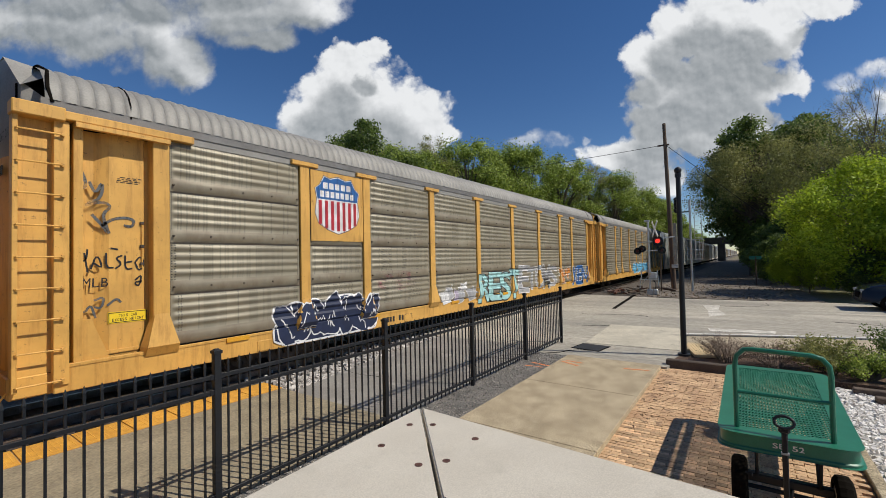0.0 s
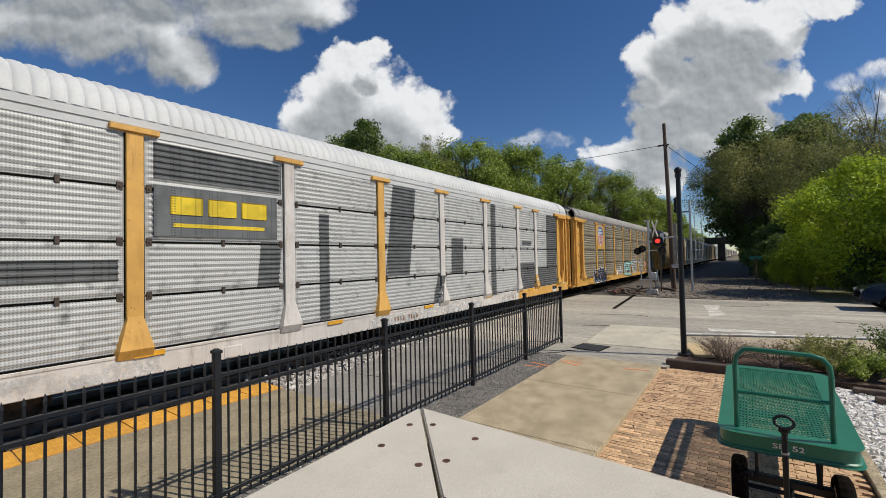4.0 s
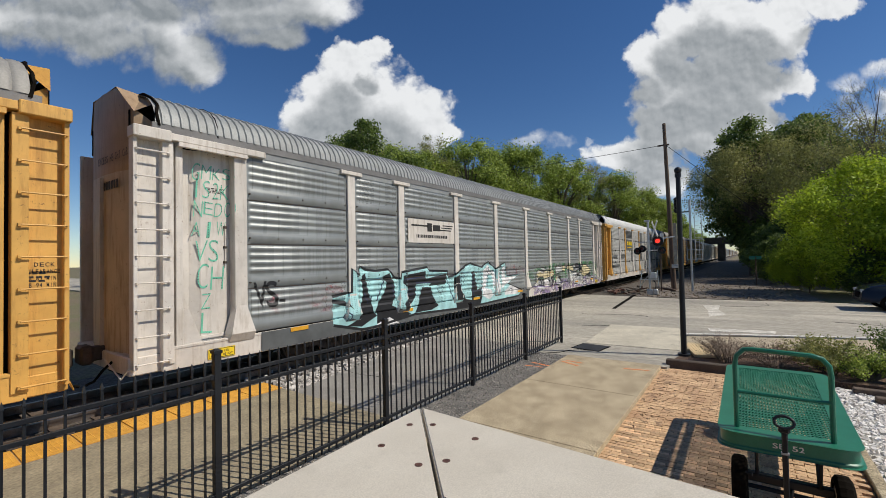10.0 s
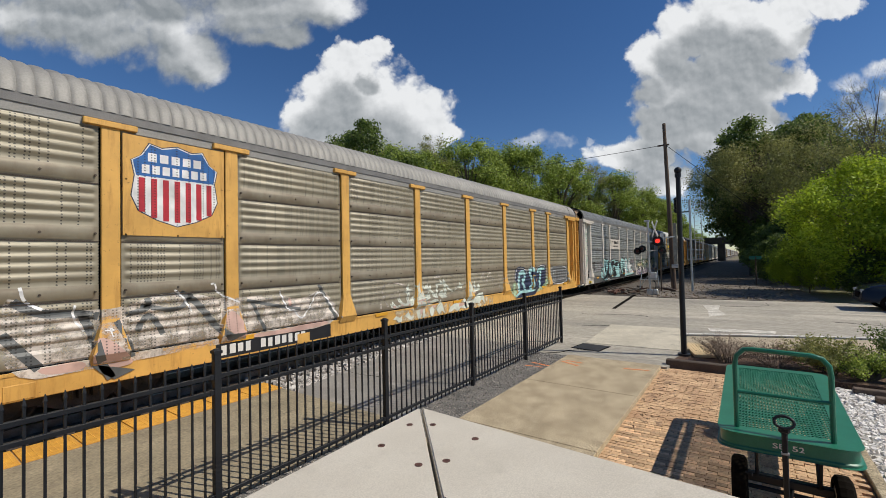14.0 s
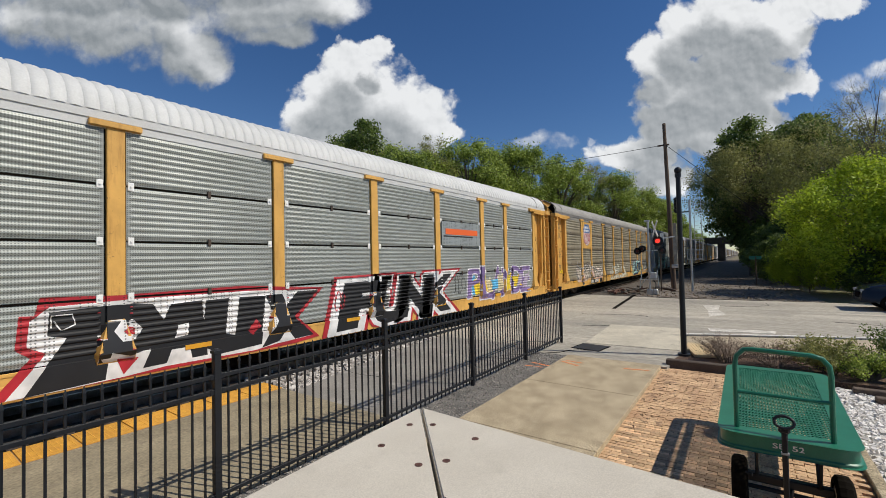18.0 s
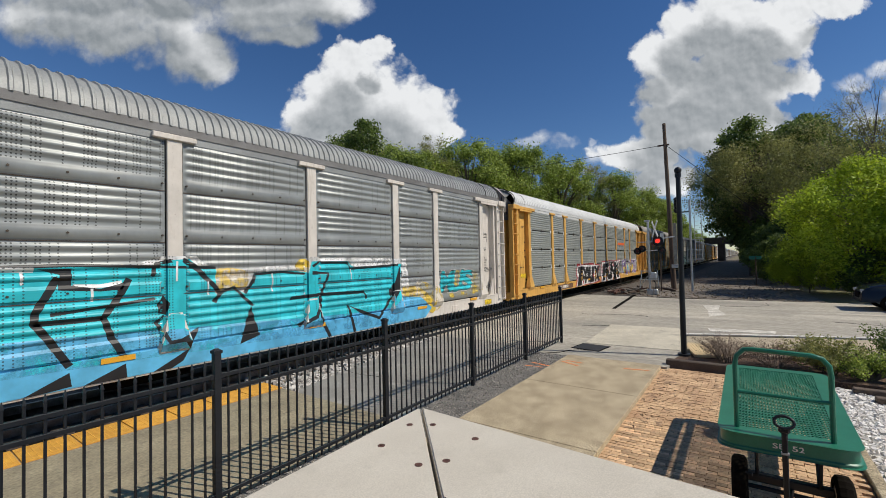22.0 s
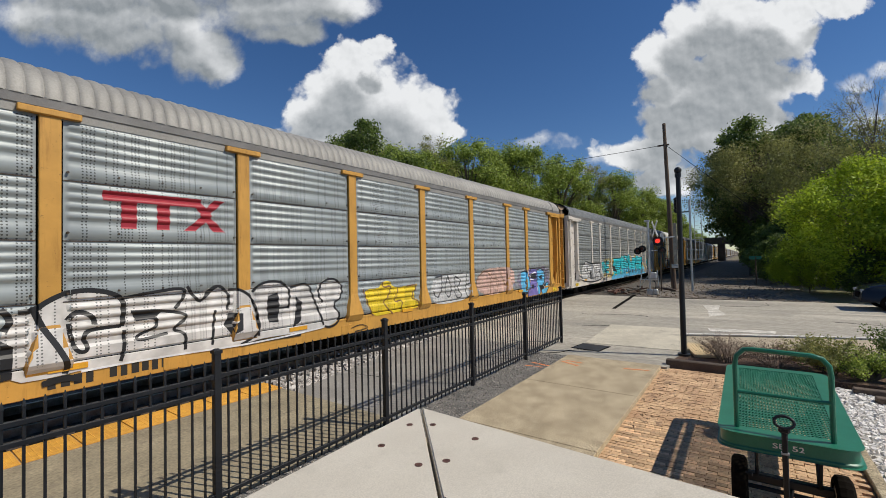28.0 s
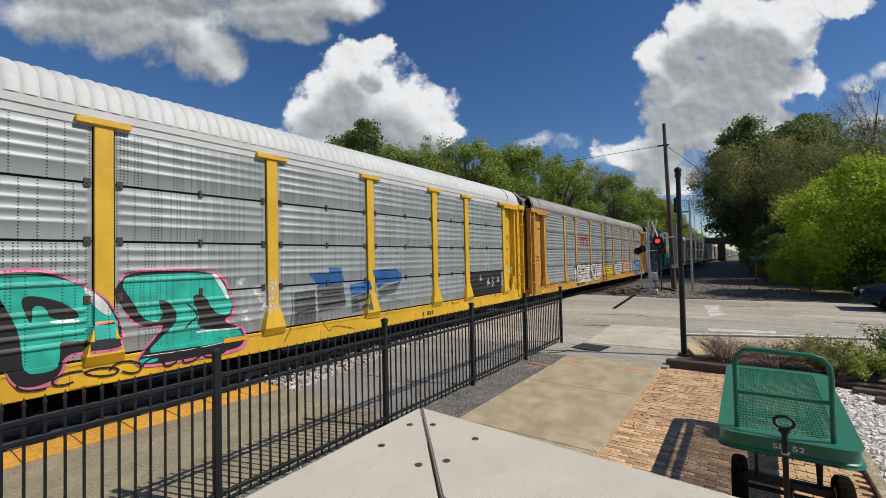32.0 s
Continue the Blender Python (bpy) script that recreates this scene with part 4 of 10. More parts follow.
hoop = [(4.95, 0.105, DZ), (4.95, 0.105, 1.45), (4.95, 0.09, 1.54), (4.95, 0.03, 1.605), (4.95, -0.04, 1.612), (4.95, -0.46, 1.60), (4.95, -0.53, 1.58), (4.95, -0.575, 1.52), (4.95, -0.585, 1.44), (4.95, -0.585, DZ)]
part("end_rail", tubed(hoop, 0.021, 10), GREEN, wagon, "green tubular end rail", smooth=True)
part("cross_bar", tubed([(4.95, 0.105, 1.20), (4.95, -0.585, 1.20)], 0.017, 8), GREEN, wagon, smooth=True)
part("handle_bar", boxed(4.615, -0.255, 0.26, 4.645, -0.213, 1.0, bevel=0.008), BLACK_METAL, wagon)
part("handle_ring", boxed(4.608, -0.262, 0.80, 4.652, -0.206, 0.815), ALU, wagon, "bright steel band")
loop = [(4.63 + 0.02 * math.sin(a), -0.234 + 0.068 * math.cos(a), 1.072 + 0.046 * math.sin(a)) for a in (2 * math.pi * i / 16 for i in range(17))]
part("handle_loop", tubed(loop, 0.013, 8), BLACK_METAL, wagon)
part("handle_collar", boxed(4.605, -0.275, 0.975, 4.655, -0.193, 1.03, bevel=0.018), BLACK_METAL, wagon)
for x in (5.15, 7.15):
    for y, sgn in ((0.10, 1), (-0.66, -1)):
        bm = bmesh.new()
        tube(bm, [(x, y - 0.05, 0.24), (x, y + 0.05, 0.24)], 0.19, 24)
        w = part("wheel", bm, BLACK_METAL, wagon, "black cast wheel")
        bm = bmesh.new()
        prof = [(-0.062, 0.17), (-0.066, 0.215), (-0.045, 0.243), (0.0, 0.25), (0.045, 0.243), (0.066, 0.215), (0.062, 0.17)]
        ring = [[bm.verts.new((x + (r_ + (0.007 if q % 2 and abs(o_) < 0.05 else 0)) * math.cos(2 * math.pi * q / 44), y + o_, 0.25 + (r_ + (0.007 if q % 2 and abs(o_) < 0.05 else 0)) * math.sin(2 * math.pi * q / 44))) for o_, r_ in prof] for q in range(44)]
        for q in range(44):
            for i_ in range(6):
                bm.faces.new((ring[q][i_], ring[(q + 1) % 44][i_], ring[(q + 1) % 44][i_ + 1], ring[q][i_ + 1]))
        bmesh.ops.recalc_face_normals(bm, faces=bm.faces[:])
        part("tyre", bm, DARK, w, "black treaded tyre")
        part("hub", tubed([(x, y - 0.06, 0.24), (x, y + 0.06, 0.24)], 0.05, 10), STEEL, w)
    part("axle", tubed([(x, 0.14, 0.24), (x, -0.70, 0.24)], 0.022, 8), BLACK_METAL, wagon)
    part("bolster", boxed(x - 0.04, -0.6, 0.30, x + 0.04, 0.06, 0.38, bevel=0.01), BLACK_METAL, wagon)
    for y in (-0.5, -0.04):
        part("strut", tubed([(x - 0.2, y, 0.75), (x, y, 0.3)], 0.016, 6), BLACK_METAL, wagon)
        part("strut", tubed([(x + 0.2, y, 0.75), (x, y, 0.3)], 0.016, 6), BLACK_METAL, wagon)
for y in (-0.66, 0.06):
    part("joist", boxed(4.95, y - 0.015, DZ - 0.10, 7.5, y + 0.015, DZ - 0.02), BLACK_METAL, wagon)
part("drawbar", tubed([(5.15, -0.3, 0.28), (4.63, -0.232, 0.30)], 0.02, 6), BLACK_METAL, wagon)
part("fork", tubed([(4.98, 0.0, 0.42), (5.0, 0.06, 0.42), (5.15, 0.1, 0.3)], 0.018, 6), BLACK_METAL, wagon)

# ---- black lamp post with signal heads ----
lamp_post = thing("lamp_post", 11.78, 1.26, -0.02, "tall black round steel post with a ball finial", "post")
part("base", tubed([(0, 0, 0), (0, 0, 0.05)], 0.14, 16), BLACK_METAL, lamp_post)
part("shaft", tubed([(0, 0, 0.05), (0, 0, 4.42)], [0.066, 0.052], 14), BLACK_METAL, lamp_post, smooth=True)
part("collar", tubed([(0, 0, 4.36), (0, 0, 4.46)], 0.072, 14), BLACK_METAL, lamp_post, smooth=True)
bm = bmesh.new()
bmesh.ops.create_uvsphere(bm, u_segments=14, v_segments=9, radius=0.085, matrix=Matrix.Translation((0, 0, 4.53)))
part("finial", bm, BLACK_METAL, lamp_post, smooth=True)

# ---- wooden utility pole with wires ----
upole = thing("utility_pole", 33.7, 4.08, -0.06, "leaning dark wooden utility pole", "utility pole")
part("pole", tubed([(0, 0, 0), (0.0, 0.30, 11.9)], [0.17, 0.11], 12), WOOD_POLE, upole, smooth=True)
part("riser_cover", boxed(-0.22, -0.30, 1.75, -0.14, -0.06, 4.7, bevel=0.01), surf("pale_weathered_board", (0.42, 0.40, 0.33), (0.28, 0.26, 0.21), 3, 0.9), upole, "pale riser cover board on the pole")
part("meter_box", boxed(-0.26, -0.34, 1.55, -0.1, 0.08, 1.8, bevel=0.02), ALU, upole)
part("bracket", boxed(-0.05, 0.0, 10.3, 0.05, 0.75, 10.4), WOOD_POLE, upole)
def wire(pts_a, pts_b, sag, n=14):
    a, b = Vector(pts_a), Vector(pts_b)
    return tubed([a.lerp(b, i / n) - Vector((0, 0, 4 * sag * (i / n) * (1 - i / n))) for i in range(n + 1)], 0.02, 4)
part("wire", wire((0, 0.28, 10.4), (0.0, -9.8, 0.1), 0.0), BLACK_METAL, upole)
part("wire", wire((0, 0.6, 10.35), (-2, 46, 12.0), 0.8), BLACK_METAL, upole)

# ---- crossing signal ----
xs = thing("crossing_signal", 29.3, 4.9, -0.06, "grade crossing signal with red lamp and white crossbuck", "crossing signal")
part("mast", tubed([(0, 0, 0), (0, 0, 4.7)], 0.07, 10), ALU, xs, smooth=True)
part("base", boxed(-0.16, -0.16, 0, 0.16, 0.16, 0.34, bevel=0.03), ALU, xs)
part("cap", boxed(-0.12, -0.1, 4.6, 0.12, 0.22, 4.72, bevel=0.03), ALU, xs)
part("gate_machine", boxed(-0.16, -0.42, 1.0, 0.16, -0.06, 1.42, bevel=0.05), ALU, xs, "grey gate machine housing")
part("bracket", boxed(-0.04, -0.5, 0.92, 0.04, 0.62, 0.98), ALU, xs)
part("bracket", boxed(-0.04, -0.12, 1.46, 0.04, 0.55, 1.52), ALU, xs)
for y, z0, z1 in ((0.58, 0.40, 1.0), (0.50, 0.98, 1.55), (-0.50, 0.55, 1.55)):
    part("brace", tubed([(0.02, y, z0), (0.02, y * 0.9, z1)], 0.03, 6), ALU, xs)
part("brace", tubed([(0.0, 0.58, 0.45), (0.0, 0.08, 1.2)], 0.025, 6), ALU, xs)
part("foot_box", boxed(-0.14, -0.48, 0.0, 0.14, -0.2, 0.36, bevel=0.06), ALU, xs)
part("cable", tubed([(0.0, -0.2, 1.0), (-0.05, -0.36, 0.7), (-0.05, -0.34, 0.3)], 0.03, 6), BLACK_METAL, xs)
part("side_arm", tubed([(0, 0, 2.78), (0, -0.75, 2.80)], 0.03, 6), ALU, xs)
part("side_arm", tubed([(0, 0, 2.80), (0, 0.62, 2.76)], 0.03, 6), ALU, xs)
part("cantilever", tubed([(0.1, -0.62, 3.5), (0.3, -1.45, 3.62)], 0.04, 6), ALU, xs)
part("cantilever_bracket", boxed(0.0, -0.86, 3.3, 0.1, -0.66, 3.85, bevel=0.02), ALU, xs)
part("rear_post", tubed([(0.3, -0.62, 0.2), (0.3, -0.62, 3.6)], 0.045, 8), STEEL, xs, "rusty brown rear post")
CROSSWHITE = plain("white_crossbuck", (0.8, 0.8, 0.78), 0.5)
for r in (49, -49):
    b = boxed(-0.64, -0.012, -0.075, 0.64, 0.012, 0.075)
    part("crossbuck_blade", b, CROSSWHITE, xs, "white crossbuck blade", m=pose(-0.12 - 0.0004 * r, -0.40, 4.13, 0, r, 30))
part("lamp_arm", boxed(-0.10, -0.62, 3.30, -0.04, 0.62, 3.36), ALU, xs)
RED_ON = plain("lit_red_lens", (1.0, 0.05, 0.03), 0.3, 0.0, 1.1)
RED_OFF = plain("unlit_red_lens", (0.12, 0.01, 0.01), 0.3)
for y, z, lit in ((-0.56, 3.36, True), (0.62, 2.76, False), (-0.78, 2.78, False), (0.35, 2.9, False)):
    s_ = 1.0 if lit else 0.72
    disc = part("lamp_disc", tubed([(-0.16, y, z), (-0.12, y, z)], 0.31 * s_, 20), BLACK_METAL, xs, "black round lamp backing")
    part("lens", tubed([(-0.20, y, z), (-0.165, y, z)], 0.145 * s_, 16), RED_ON if lit else RED_OFF, disc, "glowing red lens" if lit else "dark red lens")
    part("hood", tubed([(-0.42, y, z + 0.02), (-0.16, y, z)], 0.17 * s_, 14, closed_ends=False), BLACK_METAL, disc)

# ---- signal mast with ladder cage ----
ms = thing("signal_mast", 33.0, 2.9, -0.06, "grey railway signal mast with ladder and cage", "signal mast")
part("mast", tubed([(0, 0, 0), (0, 0, 6.2)], 0.07, 8), ALU, ms)
for y in (-0.25, -0.65):
    part("ladder_stile", tubed([(0, y, 2.1), (0, y, 6.1)], 0.02, 5), ALU, ms)
for i in range(14):
    part("rung", tubed([(0, -0.25, 2.2 + 0.28 * i), (0, -0.65, 2.2 + 0.28 * i)], 0.014, 5), ALU, ms)
for z in (2.15, 2.8, 3.5):
    part("cage_rail", tubed([(-0.3, 0.2, z), (-0.3, -0.75, z), (0.3, -0.75, z), (0.3, 0.2, z), (-0.3, 0.2, z)], 0.02, 5), ALU, ms)
for y in (0.2, -0.05, -0.3, -0.52, -0.75):
    part("cage_bar", tubed([(-0.3, y, 2.15), (-0.3, y, 3.5)], 0.016, 5), ALU, ms)
head = part("signal_head", boxed(-0.16, 0.62, 5.35, 0.16, 0.94, 6.45, bevel=0.1), BLACK_METAL, ms, "black hooded signal head")
part("hood", tubed([(-0.42, 0.78, 6.15), (-0.15, 0.78, 6.15)], 0.12, 12, closed_ends=False), BLACK_METAL, head)
part("hood", tubed([(-0.42, 0.78, 5.7), (-0.15, 0.78, 5.7)], 0.12, 12, closed_ends=False), BLACK_METAL, head)
part("head_arm", tubed([(0, 0, 5.4), (0, 0.6, 5.4)], 0.04, 6), BLACK_METAL, ms)
head = part("signal_head", boxed(-0.13, 0.46, 4.1, 0.13, 0.74, 5.05, bevel=0.08), BLACK_METAL, ms, "black hooded signal head")

# ---- road overpass ----
bridge = thing("overpass", 172, 6, -0.2, "dark road overpass on a concrete pier", "overpass")
BRIDGE_MAT = surf("dark_stained_bridge_concrete", (0.10, 0.095, 0.085), (0.05, 0.047, 0.042), 0.3, 0.9)
part("girder", boxed(0, -30, 5.95, 10, 45, 7.5), BRIDGE_MAT, bridge)
part("parapet", boxed(-0.3, -30, 7.5, 0.1, 45, 8.2), BRIDGE_MAT, bridge)
part("pier", boxed(1, -0.75, -1, 9, 1.3, 5.95), BRIDGE_MAT, bridge)
part("abutment", boxed(0, -30, -1, 10, -4.8, 5.95), BRIDGE_MAT, bridge)
part("lamp_post", tubed([(0.2, 1.3, 8.4), (0.2, 1.3, 12.0)], 0.09, 6), BLACK_METAL, bridge)
part("lamp_head", boxed(-0.1, 1.0, 11.9, 0.5, 1.6, 12.4), BLACK_METAL, bridge)


# ---- trees ----
def tree_parts(h, rx, crown_from, n, leaf, mat, seed, bare=0.0, lumps=26, droop=0.0, trunk_r=None):
    """Trunk mesh with limbs, and crown mesh of leaf clumps; origin at the foot."""
    rng = np.random.default_rng(seed)
    r = random.Random(seed)
    zc, rz = (h + crown_from) / 2, (h - crown_from) / 2
    tr = trunk_r or h * 0.018
    bm = bmesh.new()
    tube(bm, [(0, 0, -0.3), (0.1 * tr, 0, h * 0.3), (r.uniform(-.4, .4), r.uniform(-.4, .4), h * 0.62), (r.uniform(-.7, .7), r.uniform(-.7, .7), h * 0.9)], [tr * 1.3, tr, tr * 0.6, tr * 0.12], 8)
    centres, radii = [], []
    for i in range(lumps):
        a, u = r.uniform(0, 6.283), r.uniform(-0.85, 1.0)
        k = math.sqrt(max(0.05, 1 - u * u)) * r.uniform(0.55, 0.98)
        c = Vector((rx * k * math.cos(a), rx * k * math.sin(a), zc + rz * u * r.uniform(0.75, 0.98)))
        centres.append(c), radii.append(rx * r.uniform(0.16, 0.40) * (0.8 if lumps > 50 else 1.0))
        f = Vector((r.uniform(-.3, .3), r.uniform(-.3, .3), min(h * 0.75, crown_from + (c.z - crown_from) * 0.45)))
        mid = f.lerp(c, 0.5) + Vector((0, 0, 0.06 * h))
        tube(bm, [f, mid, c], [tr * (0.2 if bare > 2 else 0.32), tr * (0.1 if bare > 2 else 0.18), tr * 0.04], 5)
        for _ in range(9 if bare > 2 else 4 if bare else 1):
            e = c + Vector((r.uniform(-1, 1), r.uniform(-1, 1), r.uniform(-0.2, 1))).normalized() * radii[-1] * 1.25
            tube(bm, [mid.lerp(c, 0.6), e], [tr * (0.05 if bare else 0.09), tr * (0.015 if bare else 0.03)], 4)
    trunk = mesh_of("trunk", bm)
    pick = rng.integers(0, lumps, n)
    d = rng.normal(size=(n, 3))
    d /= np.linalg.norm(d, axis=1)[:, None]
    rad = np.array(radii)[pick] * rng.random(n) ** 0.45 * rng.uniform(0.8, 1.25, n)
    p = np.array([tuple(c) for c in centres])[pick] + d * rad[:, None] * np.array([1, 1, 0.8])
    p[:, 2] -= droop * rng.random(n)
    p[:, 2] = np.maximum(p[:, 2], 0.15)
    crown = quads("crown", p, leaf * rng.uniform(0.5, 1.2, n), d * 0.9 + np.array([0, 0, 0.45]), rng)
    for me, m in ((trunk, BARK), (crown, mat)):
        me.materials.append(m)
    return trunk, crown


def tree(parts_, x, y, scale, rz, label, group):
    ob = thing("tree", x, y, -0.2, label, "tree", group, rz)
    ob.scale = (scale, scale, scale)
    for nm, me in zip(("trunk", "crown"), parts_):
        part(nm, me, None, ob)
    return ob


BIG = [tree_parts(20, 7.0, 2.0, 30000, 0.165, LEAF_MID, s, lumps=85) for s in (11, 12, 13)]
BIG_DARK = [tree_parts(20, 7.0, 2.0, 22000, 0.22, LEAF_DARK, s, lumps=60) for s in (21, 22)]
AIRY = tree_parts(20, 5.0, 5.0, 14000, 0.085, LEAF_OLIVE, 31, bare=3.0, lumps=60, trunk_r=0.16)
BARE = tree_parts(20, 5.0, 5.0, 2600, 0.07, LEAF_OLIVE, 32, bare=3.0, lumps=70, trunk_r=0.15)
LIME = tree_parts(7.5, 4.2, 0.2, 46000, 0.085, LEAF_BRIGHT, 41, lumps=110, trunk_r=0.07)
OLIVE = tree_parts(15, 6.0, 0.4, 36000, 0.095, LEAF_OLIVE, 51, lumps=80, bare=1.0, trunk_r=0.13)
OVERHANG = tree_parts(15, 6.5, 5.2, 38000, 0.10, LEAF_OLIVE, 53, lumps=85, bare=1.0, trunk_r=0.15)
DARK_LOW = tree_parts(9, 4.8, 0.2, 12000, 0.20, LEAF_DARK, 61, lumps=60)
rt = random.Random(8)
# wood behind the train: place and height of each tree
for i, (x, y, h) in enumerate(((44.4, 43.3, 23.6), (41.0, 47.5, 20.5), (48.6, 42.5, 19.8), (56.0, 46.0, 22.0), (60.5, 44.4, 25.3), (66.4, 41.5, 25.4), (72.5, 38.3, 25.0), (77.6, 34.7, 25.4), (84.5, 30.9, 24.0), (91.2, 26.6, 23.0), (97.3, 22.9, 21.0), (103.3, 19.5, 18.7), (112, 18.2, 17.8), (119, 17.0, 17.0), (139, 16.0, 14.2), (150, 18, 14), (169, 15.5, 12.5), (195, 17, 12.5), (230, 16.5, 12.8), (54, 52, 24), (70, 50, 24), (82, 42, 24), (96, 34, 22), (110, 27, 20), (35, 56, 21), (28, 60, 12), (20, 62, 9), (10, 64, 9), (0, 66, 9))):
    airy = i in (4, 9)
    parts_ = AIRY if airy else BIG_DARK[0] if i == 0 else BIG[i % 3]
    tree(parts_, x, y, h / 20, rt.uniform(0, 360), "tall bare-limbed tree with thin spring leaves" if airy else "tall leafy green tree in the wood behind the track", "wood behind the track")
# trees right of the yard
O_, D_, B_, L_ = "dense olive-brown budding tree", "low dark green undergrowth tree", "tall dark green leafy tree", "round bright yellow-green tree"
# Tall ones past x 70 are added, largely hidden, to shade the train.
for parts_, x, y, h, full, label in ((BIG_DARK[1], 60, -2.6, 19.2, 20, B_), (OVERHANG, 57, -0.6, 15.0, 15, O_), (OVERHANG, 62, -2.6, 13.0, 15, O_), (OLIVE, 50, -7.0, 15.0, 15, O_), (BARE, 47.5, -9.0, 17.2, 20, "nearly bare tree with thin upright twigs"), (BARE, 45.0, -12.5, 16.0, 20, "nearly bare tree with thin upright twigs"), (OLIVE, 46, -12.5, 9.5, 15, O_), (BIG_DARK[0], 60, -13, 11.5, 20, B_), (DARK_LOW, 47, -5.2, 7.5, 9, D_), (DARK_LOW, 66, -5.6, 8.0, 9, D_), (DARK_LOW, 84, -5.4, 8.0, 9, D_), (DARK_LOW, 120, -5.2, 8.0, 9, D_), (DARK_LOW, 42, -8.0, 7.0, 9, D_), (DARK_LOW, 60, -6.8, 8.0, 9, D_), (DARK_LOW, 75, -7.0, 9.0, 9, D_), (DARK_LOW, 95, -6.6, 9.0, 9, D_), (OVERHANG, 75, -3.0, 14.0, 15, O_), (BIG_DARK[0], 80, -9, 23, 20, B_), (BIG_DARK[1], 97, -9.5, 25, 20, B_), (BIG_DARK[0], 105, -10, 26, 20, B_), (BIG_DARK[1], 121, -10, 27, 20, B_), (BIG_DARK[0], 129, -10.5, 28, 20, B_), (BIG_DARK[1], 147, -11, 31, 20, B_), (BIG_DARK[0], 158, -11, 31, 20, B_), (BIG_DARK[1], 88, -4.5, 24, 20, B_), (BIG_DARK[0], 112, -4.8, 27, 20, B_), (BIG_DARK[1], 138, -5.2, 29, 20, B_), (BIG_DARK[0], 72, -4.5, 21, 20, B_), (DARK_LOW, 42.5, -2.4, 4.2, 9, D_), (DARK_LOW, 48, -2.4, 5.0, 9, D_), (DARK_LOW, 56, -2.3, 5.6, 9, D_), (DARK_LOW, 67, -2.6, 6.4, 9, D_), (DARK_LOW, 80, -2.8, 7.0, 9, D_), (DARK_LOW, 40, -12.0, 7.0, 9, D_), (LIME, 33.8, -5.9, 7.7, 7.5, L_), (LIME, 32.0, -9.3, 7.4, 7.5, L_), (LIME, 35.0, -3.3, 3.6, 7.5, "low bright yellow-green bush"), (DARK_LOW, 32.0, -5.5, 2.6, 9, "dark green bush at the verge"), (DARK_LOW, 31.4, -8.3, 2.8, 9, "dark green bush at the verge")):
    tree(parts_, x, y, h / full, rt.uniform(0, 360), label, "trees beside the yard")


def shrub(x, y, h, r, n, leaf, mat, seed, label):
    rng = np.random.default_rng(seed)
    ob = thing("shrub", x, y, -0.03, label, "shrub", "shrubs in the planting bed")
    bm = bmesh.new()
    q = random.Random(seed)
    tips = []
    for i in range(34):
        a, k = q.uniform(0, 6.283), q.uniform(0.2, 1.0)
        tip = Vector((r * k * math.cos(a), r * k * math.sin(a), h * q.uniform(0.55, 1.0) * (1.05 - 0.35 * k)))
        tips.append(tip)
        tube(bm, [(0.15 * r * math.cos(a), 0.15 * r * math.sin(a), 0), tip * 0.55 + Vector((0, 0, 0.05)), tip], [0.012, 0.008, 0.003], 4)
    part("twig_frame", bm, BARK, ob)
    p = np.array([tuple(t) for t in tips])[rng.integers(0, 34, n)] * rng.uniform(0.45, 1.02, (n, 1)) + rng.normal(0, 0.05, (n, 3))
    p[:, 2] = np.maximum(p[:, 2], 0.03)
    part("foliage", quads("foliage", p, leaf * rng.uniform(0.6, 1.3, n), np.array([0, 0, 0.5]), rng, 1.0), mat, ob)


shrub(11.6, 0.40, 0.72, 0.80, 5200, 0.014, LEAF_DRY, 71, "dry brown twiggy shrub in the mulch")
shrub(11.55, -0.45, 0.62, 0.70, 4200, 0.014, LEAF_DRY, 72, "dry reddish-brown twiggy shrub in the mulch")
shrub(11.65, -1.35, 0.80, 0.95, 8000, 0.022, LEAF_OLIVE, 73, "spreading green shrub with pale tips")
shrub(11.3, -1.85, 0.60, 0.70, 5000, 0.022, LEAF_MID, 74, "spreading green shrub with pale tips")
shrub(12.45, -2.60, 1.08, 0.72, 7000, 0.024, LEAF_DARK, 75, "round dark green shrub with small glossy leaves")

# old timbers on the gravel
for x, y, l, rz in ((10.3, -1.95, 0.9, 88), (9.85, -2.1, 0.8, 92), (9.35, -2.3, 0.8, 84)):
    t_ = thing("timber", x, y, -0.085, "short dark old timber lying on gravel", "timber", "timbers on the gravel", rz)
    part("beam", boxed(-l / 2, -0.08, 0, l / 2, 0.08, 0.11, bevel=0.012), TIE_WOOD, t_)

